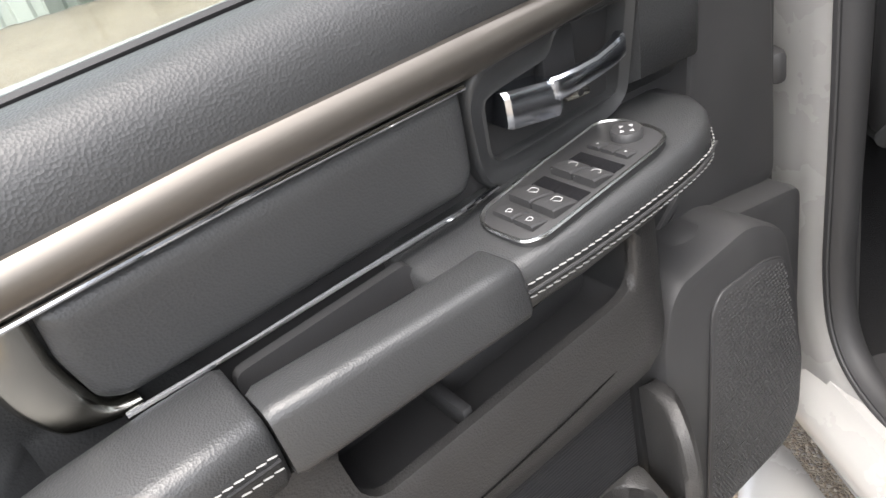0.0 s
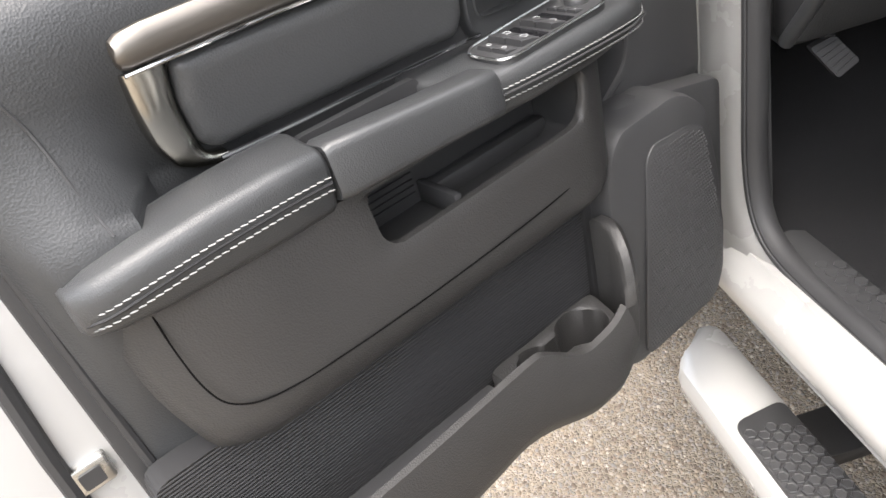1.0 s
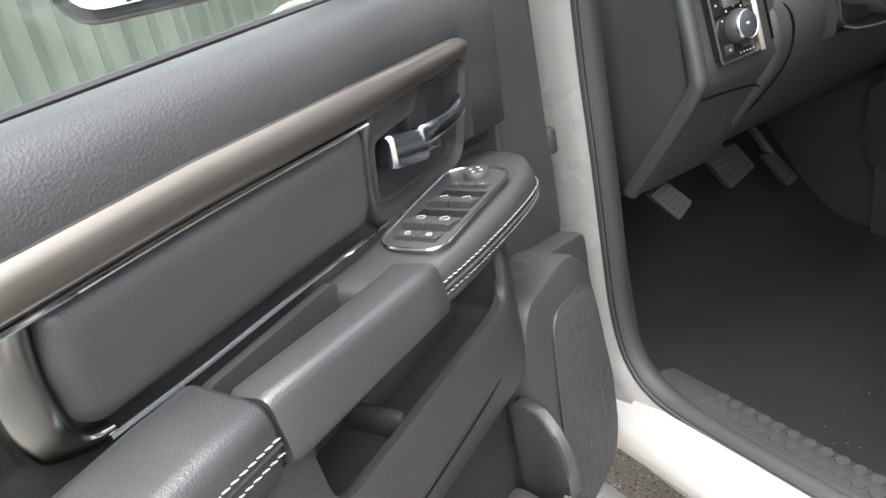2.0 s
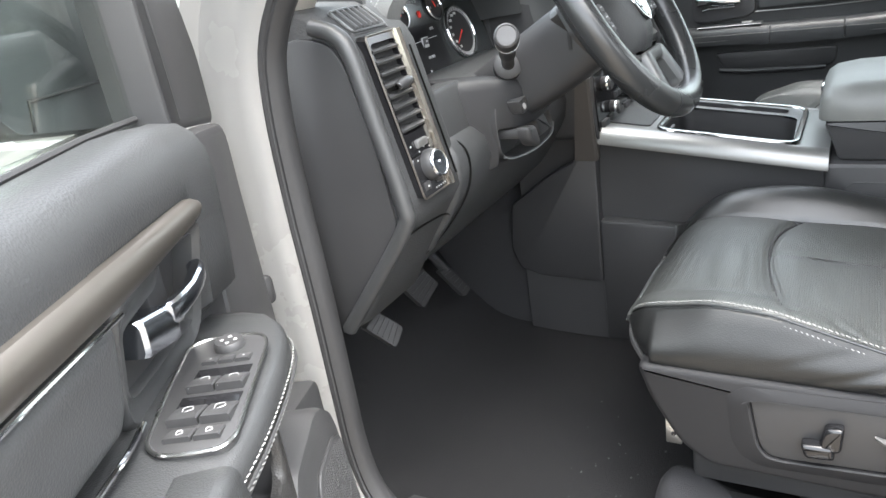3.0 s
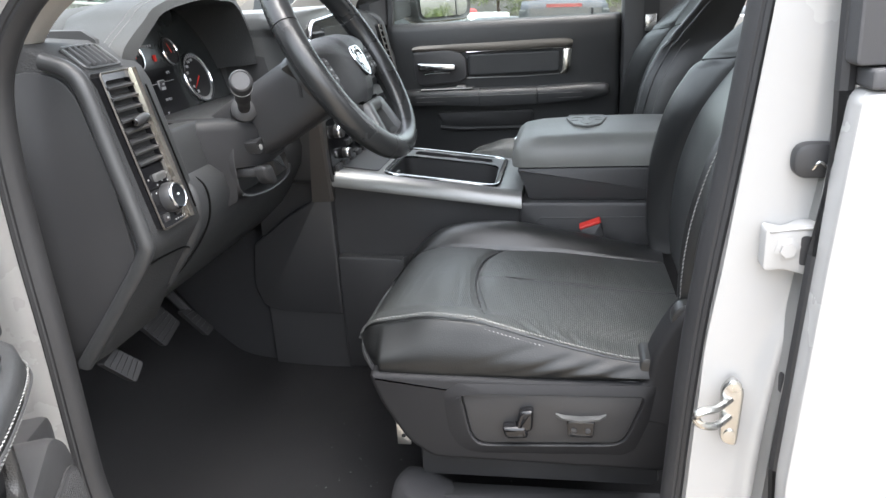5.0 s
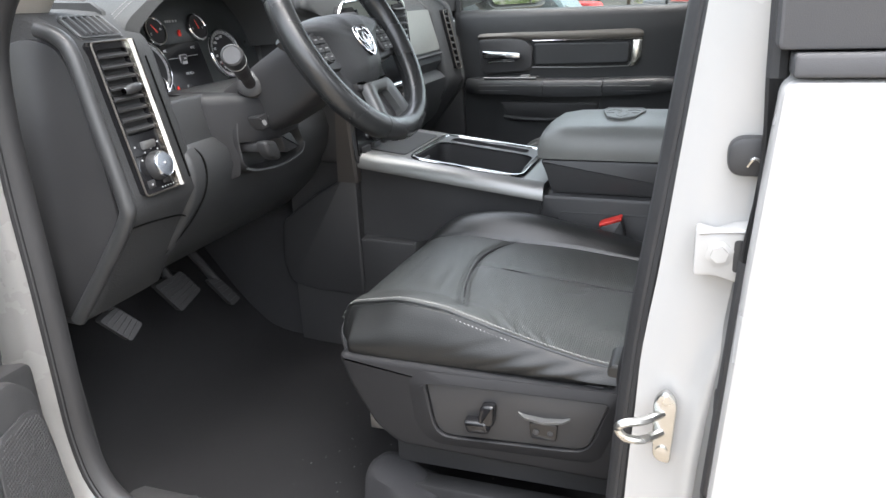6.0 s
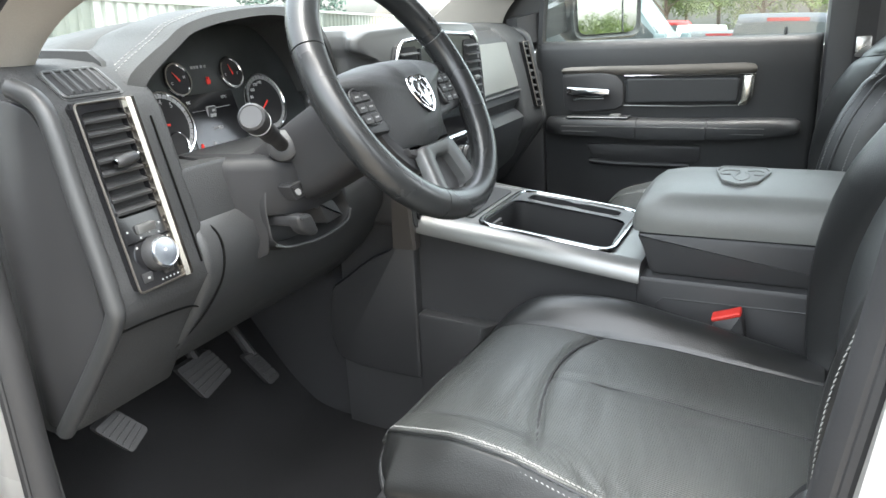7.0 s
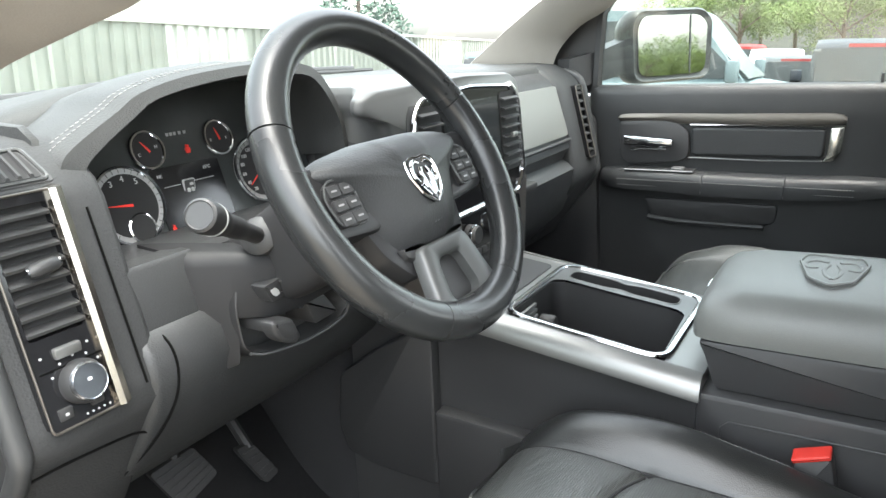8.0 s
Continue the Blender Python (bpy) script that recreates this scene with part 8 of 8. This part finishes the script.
def stone_ground():
    """Exposed aggregate: rounded pebbles in pale mortar."""
    m = bpy.data.materials.new("aggregate_paving")
    m.use_nodes = True
    nt = m.node_tree
    b = nt.nodes["Principled BSDF"]
    b.inputs["Roughness"].default_value = 0.85
    tc = nt.nodes.new("ShaderNodeTexCoord")
    v = nt.nodes.new("ShaderNodeTexVoronoi")
    v.inputs["Scale"].default_value = 105
    v.inputs["Randomness"].default_value = 1
    nt.links.new(tc.outputs["Object"], v.inputs["Vector"])
    cr = nt.nodes.new("ShaderNodeValToRGB")
    cr.color_ramp.elements[0].color, cr.color_ramp.elements[1].color = (0.09, 0.07, 0.05, 1), (0.32, 0.29, 0.24, 1)
    for p, c in ((0.3, (0.19, 0.155, 0.12, 1)), (0.6, (0.24, 0.21, 0.175, 1)), (0.8, (0.14, 0.125, 0.115, 1))):
        e = cr.color_ramp.elements.new(p)
        e.color = c
    sep = nt.nodes.new("ShaderNodeSeparateColor")
    nt.links.new(v.outputs["Color"], sep.inputs[0])
    nt.links.new(sep.outputs[0], cr.inputs[0])
    edge = nt.nodes.new("ShaderNodeTexVoronoi")
    edge.feature = "DISTANCE_TO_EDGE"
    edge.inputs["Scale"].default_value = 105
    nt.links.new(tc.outputs["Object"], edge.inputs["Vector"])
    lim = nt.nodes.new("ShaderNodeMapRange")
    lim.inputs[1].default_value, lim.inputs[2].default_value = 0.03, 0.22
    nt.links.new(edge.outputs[0], lim.inputs[0])
    mx = nt.nodes.new("ShaderNodeMix")
    mx.data_type = "RGBA"
    mx.inputs[6].default_value = (0.21, 0.175, 0.13, 1)
    nt.links.new(lim.outputs[0], mx.inputs[0])
    nt.links.new(cr.outputs[0], mx.inputs[7])
    big = nt.nodes.new("ShaderNodeTexNoise")
    big.inputs["Scale"].default_value = 2.5
    nt.links.new(tc.outputs["Object"], big.inputs["Vector"])
    sc_ = nt.nodes.new("ShaderNodeMapRange")
    sc_.inputs[3].default_value, sc_.inputs[4].default_value = 0.75, 1.2
    nt.links.new(big.outputs[0], sc_.inputs[0])
    vm = nt.nodes.new("ShaderNodeVectorMath")
    vm.operation = "SCALE"
    nt.links.new(mx.outputs[2], vm.inputs[0])
    nt.links.new(sc_.outputs[0], vm.inputs["Scale"])
    nt.links.new(vm.outputs[0], b.inputs["Base Color"])
    bp = nt.nodes.new("ShaderNodeBump")
    bp.inputs["Strength"].default_value, bp.inputs["Distance"].default_value = 0.8, 0.004
    nt.links.new(lim.outputs[0], bp.inputs["Height"])
    nt.links.new(bp.outputs[0], b.inputs["Normal"])
    return m


AGGREGATE = stone_ground()


def pebble_stone():
    m = material("pebble_stone", (0.4, 0.35, 0.28), 0.75)
    nt = m.node_tree
    geo = nt.nodes.new("ShaderNodeNewGeometry")
    cr = nt.nodes.new("ShaderNodeValToRGB")
    cr.color_ramp.elements[0].color, cr.color_ramp.elements[1].color = (0.08, 0.062, 0.045, 1), (0.34, 0.30, 0.24, 1)
    for p, c in ((0.25, (0.16, 0.12, 0.085, 1)), (0.5, (0.24, 0.195, 0.14, 1)), (0.7, (0.20, 0.18, 0.155, 1)), (0.85, (0.14, 0.125, 0.115, 1))):
        cr.color_ramp.elements.new(p).color = c
    nt.links.new(geo.outputs["Random Per Island"], cr.inputs[0])
    nt.links.new(cr.outputs[0], nt.nodes["Principled BSDF"].inputs["Base Color"])
    return m


PEBBLE = pebble_stone()
bm = bmesh.new()
bmesh.ops.create_grid(bm, x_segments=8, y_segments=8, size=400)
# the lot falls gently away to the far side
PIVOT = Matrix.Translation((-1.0, 0.3, GROUND))
LOT = PIVOT @ Matrix.Rotation(radians(2.6), 4, Vector((0.857, 0.515, 0))) @ Matrix.Rotation(radians(-1.0), 4, Vector((0.515, -0.857, 0))) @ PIVOT.inverted()
land = tagged(link("ground", bm, AGGREGATE, False), "pale exposed-aggregate parking lot surface", "ground", kind="structure")
land.matrix_basis = LOT @ Matrix.Translation((0, 0, GROUND))

FENCE = material("pale_fence_metal", (0.37, 0.395, 0.36), 0.55, spread=0.08, big=1.5)
WALL = material("pale_building_wall", (0.34, 0.365, 0.33), 0.7, spread=0.06, big=0.8)
FOLIAGE = material("foliage", (0.14, 0.185, 0.055), 0.7, spread=0.5, big=9)
CONIFER = material("conifer_needles", (0.035, 0.07, 0.05), 0.8, spread=0.4, big=9)
BARK = material("bark", (0.12, 0.09, 0.07), 0.9, spread=0.3, big=9)
CARGLASS = material("car_glass", (0.030, 0.034, 0.035), 0.25, spread=0.2, big=1.5, spec=0.2)
TYRE = material("tyre_rubber", (0.02, 0.02, 0.02), 0.8)

# corrugated fence
fx0, fy0, fx1, fy1 = -16.0, 5.1, 30.0, 14.7
fl = math.hypot(fx1 - fx0, fy1 - fy0)
fm = pose(fx0, fy0, 0, 0, 0, math.degrees(math.atan2(fy1 - fy0, fx1 - fx0)))
fence = thing("fence", fm, "pale green-white corrugated metal fence", "fence")
LOCAL.add(fence)
k = int(fl / 2.4)
sheet = None
for i in range(k):
    bm = bmesh.new()
    pts = []
    for j in range(8):
        x = j * 0.3
        pts += [(x, 0.0), (x + 0.15, 0.0), (x + 0.18, 0.05), (x + 0.27, 0.05)]
    pts.append((2.4, 0.0))
    if sheet is None:
        loft(bm, [[(a, b, GROUND + 0.02) for a, b in pts], [(a, b, 1.95) for a, b in pts]], closed=False)
        bmesh.ops.solidify(bm, geom=bm.faces[:], thickness=0.004)
        sheet = part("fence_panel", bm, FENCE, fence, "corrugated metal sheet", smooth=False)
    else:
        bm.free()
        ob = new("fence_panel", sheet.data)
        ob.parent = fence
        ob.location.x = i * 2.4
part("top_rail", box(0, k * 2.4, -0.03, 0.06, 1.95, 2.02, 0.005), FENCE, fence)

# buildings beyond the fence
bld = thing("warehouse", (10, 24, GROUND), "long pale metal-clad warehouse behind the fence", "building")
part("wall", box(-20, 30, 27, 45, GROUND, 7.5), WALL, bld)
part("roof_edge", box(-20.2, 30.2, 26.8, 45.2, 7.4, 7.9, 0.05), FENCE, bld)
for i in range(33):
    part("wall_rib", box(-19.6 + i * 1.5, -19.5 + i * 1.5, 26.94, 27.0, GROUND, 7.4), WALL, bld)
bld2 = thing("shop_building", (70, -10, GROUND), "low grey flat-roofed building far off behind the trees", "building")
part("wall", box(62, 82, -24, 4, GROUND, 5.6), material("dark_shop_wall", (0.11, 0.10, 0.095), 0.8, spread=0.2, big=0.6), bld2)
part("roof", box(61.5, 82.5, -24.5, 4.5, 5.6, 6.3, 0.05), material("slate_roof", (0.10, 0.11, 0.12), 0.7), bld2)

rng = random.Random(7)


def leaf_clump(bm, c, r, n, size):
    """Small leaf blades scattered in a rough ball."""
    for _ in range(n):
        d = Vector((rng.gauss(0, 1), rng.gauss(0, 1), rng.gauss(0, 1))).normalized() * r * rng.random() ** 0.4
        p = Vector(c) + d
        a = Vector((rng.uniform(-1, 1), rng.uniform(-1, 1), rng.uniform(-1, 1))).normalized() * size * rng.uniform(0.6, 1.3)
        b = a.orthogonal().normalized() * size * 0.45
        bm.faces.new([bm.verts.new(q) for q in (p - a, p + b, p + a, p - b)])


def tree(x, y, h, crown_r, lab):
    t = thing("tree", (x, y, GROUND), lab, "tree", "lot trees")
    bm = tube(smooth_path([(x, y, GROUND), (x + 0.1, y, h * 0.25), (x - 0.05, y + 0.1, h * 0.55), (x, y, h * 0.85)], 4), 0.1, 8, radii=[0.16 * (1 - 0.8 * i / 12) for i in range(13)], up=(1, 0, 0))
    limbs = []
    for i in range(9):
        a, z = i * 2.4, h * (0.3 + 0.05 * i)
        e = (x + math.cos(a) * crown_r * 0.7, y + math.sin(a) * crown_r * 0.7, z + h * 0.22)
        tube([(x, y, z), ((x + e[0]) / 2, (y + e[1]) / 2, z + h * 0.13), e], 0.05, 5, radii=[0.06, 0.04, 0.015], bm=bm)
        limbs.append(e)
    part("trunk", bm, BARK, t)
    bm = bmesh.new()
    for e in limbs:
        for _ in range(6):
            c = Vector(e) + Vector((rng.gauss(0, 1), rng.gauss(0, 1), rng.gauss(0, 0.8))) * crown_r * 0.28
            leaf_clump(bm, c, crown_r * rng.uniform(0.18, 0.34), 190, 0.055 + 0.005 * h)
    for _ in range(14):
        c = Vector((x, y, h * 0.75)) + Vector((rng.gauss(0, 1) * crown_r * 0.4, rng.gauss(0, 1) * crown_r * 0.4, rng.gauss(0, 1) * h * 0.12))
        leaf_clump(bm, c, crown_r * 0.3, 190, 0.055 + 0.005 * h)
    part("crown", bm, FOLIAGE, t, smooth=False)


for x, y, h, r in ((46, 9.0, 7.0, 3.2), (43, 6.6, 6.4, 2.9), (47, 4.2, 7.2, 3.4), (44, 1.6, 6.4, 3.0), (49, -0.8, 7.0, 3.3), (43, -3.6, 6.0, 2.8), (54, 7.0, 8.0, 3.6), (24, -46, 3.9, 2.1), (33, -50, 4.3, 2.3), (14, -52, 4.2, 2.2), (43, -41, 3.8, 2.1), (8.5, -40, 3.6, 1.9)):
    tree(x, y, h, r, "young light-green deciduous tree at the edge of the lot")
conifer = thing("conifer", (25.0, 19.0, GROUND), "dark blue-green conifer in front of the warehouse", "tree")
part("trunk", tube([(25, 19, GROUND), (25, 19, 6)], 0.12, 8, radii=[0.16, 0.03]), BARK, conifer)
bm = bmesh.new()
for i in range(1500):
    z = 0.6 + 6.6 * rng.random() ** 1.2
    r = 2.3 * (1 - z / 7.6) * rng.uniform(0.6, 1.0)
    a = rng.uniform(0, 6.283)
    leaf_clump(bm, (25 + 1.5 * r * math.cos(a), 19 + 1.5 * r * math.sin(a), z - 0.2 * r), 0.2, 3, 0.16)
part("crown", bm, CONIFER, conifer, smooth=False)


def parked_car(m, L, W, H, paint, lab, wagon=True, hood=0.28):
    """A parked car, nose along +x of its pose."""
    car = thing("parked_car", m, lab, "car", "parked cars")
    LOCAL.add(car)
    pr = rounded([(-L / 2, 0.35), (-L / 2 - 0.02, 0.62), (-L / 2 + 0.05, H * 0.55), (L / 2 - L * hood, H * 0.58), (L / 2 - 0.12, H * 0.50), (L / 2, 0.62), (L / 2, 0.35)], 0.10, 4)
    rings = [[(a * s, y, 0.3 + (b - 0.3) * t) for a, b in pr] for y, s, t in ((-W / 2, 0.97, 0.93), (-W / 2 + 0.06, 1, 1), (0, 1.01, 1.03), (W / 2 - 0.06, 1, 1), (W / 2, 0.97, 0.93))]
    part("body", loft(bmesh.new(), rings), paint, car)
    rb = -L / 2 + (0.10 if wagon else 0.75)

    def tumble(bm):
        """Draws the cabin's sides in towards the roof."""
        for v in bm.verts:
            v.co.y *= 1 - 0.30 * max(0.0, v.co.z / H - 0.55)
            v.co.z -= 0.035 * H * (2 * v.co.y / W) ** 4 * max(0.0, v.co.z / H - 0.55) / 0.45
        return bm

    cabp = [(rb, H * 0.55), (rb + (0.18 if wagon else 0.55), H * 0.96), (rb + 0.5 if wagon else rb + 1.0, H), (L / 2 - L * hood - 0.75, H * 0.985), (L / 2 - L * hood + 0.05, H * 0.56)]
    part("roof", tumble(loft(bmesh.new(), [[(a, y, b) for a, b in rounded([(p[0] + (0.1 if p[1] > 0.9 * H else 0), p[1]) for p in cabp], 0.06, 3)] for y in (-W / 2 + 0.14, -W / 2 + 0.16, -W / 4, 0, W / 4, W / 2 - 0.16, W / 2 - 0.14)])), paint, car)
    gp = [(cabp[0][0] + 0.03, H * 0.60), (cabp[1][0] - 0.03, H * 0.92), (cabp[3][0], H * 0.94), (cabp[4][0] - 0.06, H * 0.60)]
    part("side_glass", tumble(loft(bmesh.new(), [[(a, y, b) for a, b in rounded(gp, 0.05, 3)] for y in (-W / 2 + 0.125, W / 2 - 0.125)])), CARGLASS, car, "dark side windows")
    part("windscreen", tumble(loft(bmesh.new(), [[(cabp[4][0] + 0.0, y, H * 0.60), (cabp[3][0] + 0.06, y, H * 0.95), (cabp[3][0] - 0.1, y, H * 0.95), (cabp[4][0] - 0.3, y, H * 0.60)] for y in (-W / 2 + 0.24, W / 2 - 0.24)])), CARGLASS, car)
    part("rear_window", tumble(loft(bmesh.new(), [[(cabp[0][0] - 0.02, y, H * 0.62), (cabp[1][0] - 0.04, y, H * 0.92), (cabp[1][0] + 0.1, y, H * 0.92), (cabp[0][0] + 0.3, y, H * 0.62)] for y in (-W / 2 + 0.24, W / 2 - 0.24)])), CARGLASS, car)
    part("brake_light", box(cabp[1][0] - 0.03, cabp[1][0] + 0.05, -0.30, 0.30, H * 0.925, H * 0.955), TAIL_RED, car, "red high brake light")
    part("rear_wiper", tube([(cabp[0][0] - 0.03, -0.02, H * 0.645), (cabp[0][0] - 0.01, 0.34, H * 0.66)], 0.012, 6), TYRE, car, "black rear wiper")
    part("rear_trim", tube([(cabp[0][0] - 0.035, -W / 2 + 0.22, H * 0.615), (cabp[0][0] - 0.035, W / 2 - 0.22, H * 0.615)], 0.018, 6), TYRE, car, "black strip below the rear window")
    for s in (-1, 1):
        part("tail_light", box(-L / 2 - 0.02, -L / 2 + 0.06, s * (W / 2 - 0.16) - 0.10, s * (W / 2 - 0.16) + 0.10, H * 0.44, H * 0.55, 0.01), TAIL_RED, car, "red tail light")
        part("headlight", box(L / 2 - 0.12, L / 2 + 0.0, s * (W / 2 - 0.22) - 0.15, s * (W / 2 - 0.22) + 0.15, H * 0.40, H * 0.47, 0.01), CHROME, car)
        mr = part("wing_mirror", box(L / 2 - L * hood - 0.15, L / 2 - L * hood - 0.02, s * (W / 2 + 0.11) - 0.10, s * (W / 2 + 0.11) + 0.10, H * 0.58, H * 0.70, 0.03), paint, car)
        for x in (-L * 0.30, L * 0.32):
            w = part("wheel", lathe([(0.20, -0.10), (0.33, -0.10), (0.35, -0.06), (0.35, 0.06), (0.33, 0.10), (0.20, 0.10)], (x, s * (W / 2 - 0.10), 0.35), (0, 1, 0), 20), TYRE, car)
            part("rim", lathe([(0.20, -0.105), (0.05, -0.085), (0.05, 0.085), (0.20, 0.105)], (x, s * (W / 2 - 0.10), 0.35), (0, 1, 0), 16), STEEL, w)
    return car


def car_paint(name, c):
    return material(name, c, 0.55, spread=0.04, spec=0.2)


for x, y, turn, L, W, H, col, lab, wag, hd in (
        (9.0, 2.0, -90, 4.3, 1.95, 2.1, (0.115, 0.145, 0.155), "pale teal-blue tall car parked in the next bay", True, 0.27),
        (13.6, -0.1, 3, 4.5, 1.95, 1.76, (0.035, 0.04, 0.05), "dark grey boxy off-roader seen from behind", True, 0.2),
        (22.5, 2.3, 186, 4.7, 1.85, 1.66, (0.5, 0.52, 0.52), "silver crossover facing the lane", True, 0.28),
        (25.5, 4.2, 20, 5.2, 1.95, 1.8, (0.38, 0.03, 0.03), "red car parked in the far row", True, 0.28),
        (17.0, 1.2, 4, 4.5, 1.85, 1.50, (0.07, 0.075, 0.08), "dark grey car parked between its neighbours", True, 0.28),
        (17.0, 8.6, 27, 5.0, 1.95, 1.58, (0.05, 0.10, 0.125), "dark blue car parked by the fence", True, 0.28),
        (16.0, -3.2, 0, 4.6, 1.9, 1.6, (0.05, 0.055, 0.06), "graphite car further along the row", True, 0.28),
        (27.0, 0.2, 186, 4.6, 1.9, 1.6, (0.55, 0.56, 0.57), "pale grey car in the far row", True, 0.28)):
    parked_car(LOT @ pose(x, y, GROUND, 0, 0, turn), L, W, H, car_paint("car_paint", col), lab, wag, hd)
part("antenna", tube([(0.78, 1.05, 1.30), (0.80, 1.07, 2.1)], 0.002, 6), STEEL, cab, "thin steel whip aerial")
for ob in list(scene.collection.objects):
    if ob.parent is None and ob.name.split(".")[0] in ("fence", "warehouse", "shop_building", "tree", "conifer"):
        ob.matrix_basis = LOT @ ob.matrix_basis

# hedge and bank behind the truck, seen in the driver's mirror
hedge = bmesh.new()
for i in range(420):
    u = rng.random()
    c = Vector((-42 + 44 * u, -19 - 9 * u + rng.uniform(-1, 1), GROUND + 0.4 + 2.4 * rng.random() ** 1.5))
    leaf_clump(hedge, c, rng.uniform(0.5, 0.9), 70, 0.11)
tagged(link("hedge", hedge, FOLIAGE, False), "loose green shrubs along the edge of the lot", "shrubs", kind="stuff")

# loose look of the exposed pebbles beside the step
prof = [(0.0, 0.0, 1.0)] + [(math.cos(a) * 0.75, math.sin(a) * 0.75, 0.72) for a in [2 * math.pi * i / 6 for i in range(6)]] + [(math.cos(a), math.sin(a), -0.1) for a in [2 * math.pi * i / 6 for i in range(6)]]
tri = [(0, 1 + i, 1 + (i + 1) % 6) for i in range(6)]
quad = [(1 + i, 7 + i, 7 + (i + 1) % 6, 1 + (i + 1) % 6) for i in range(6)]
verts, faces = [], []
for _ in range(15000):
    x, y = rng.uniform(-1.55, -0.55), rng.uniform(0.05, 1.25)
    r = rng.choice((0.0025, 0.0032, 0.0038, 0.0045, 0.006)) * rng.uniform(0.8, 1.25)
    ca, sa, e = math.cos(rng.uniform(0, 6.28)), 0.0, rng.uniform(0.6, 1.0)
    sa = math.sqrt(1 - ca * ca)
    n0 = len(verts)
    for px, py, pz in prof:
        verts.append((x + (px * ca - py * e * sa) * r, y + (px * sa + py * e * ca) * r, GROUND + pz * r * 0.45))
    faces += [tuple(n0 + i for i in f) for f in tri + quad]
me = bpy.data.meshes.new("pebbles")
me.from_pydata(verts, [], faces)
me.transform(LOT)
me.materials.append(PEBBLE)
for p in me.polygons:
    p.use_smooth = True
tagged(new("pebbles", me), "rounded tan and grey pebbles bedded in the lot surface", "pebbles", kind="stuff")

# wheels of the truck
for x in (-0.80, 0.80):
    for y in (1.32, -2.25):
        wh = thing("truck_wheel", (x, y, GROUND), "black truck tyre on a grey steel wheel", "wheel", "truck wheels")
        part("tyre", lathe([(0.24, -0.12), (0.36, -0.125), (0.395, -0.10), (0.40, -0.04), (0.40, 0.04), (0.395, 0.10), (0.36, 0.125), (0.24, 0.12)], (x, y, GROUND + 0.40), (1, 0, 0), 36), TYRE, wh)
        part("rim", lathe([(0.24, -0.115), (0.20, -0.07), (0.06, -0.06), (0.06, 0.06), (0.20, 0.07), (0.24, 0.115)], (x, y, GROUND + 0.40), (1, 0, 0), 28), STEEL, wh)
part("chassis_rail", box(-0.42, -0.34, -2.7, 1.7, 0.30, 0.46, 0.01), PLASTIC_BLACK, cab, "black chassis rail")
part("chassis_rail", box(0.34, 0.42, -2.7, 1.7, 0.30, 0.46, 0.01), PLASTIC_BLACK, cab, "black chassis rail")
for y in (1.32, -2.25):
    part("axle", tube([(-0.72, y, GROUND + 0.40), (0.72, y, GROUND + 0.40)], 0.05, 10), PLASTIC_BLACK, cab, "black axle")
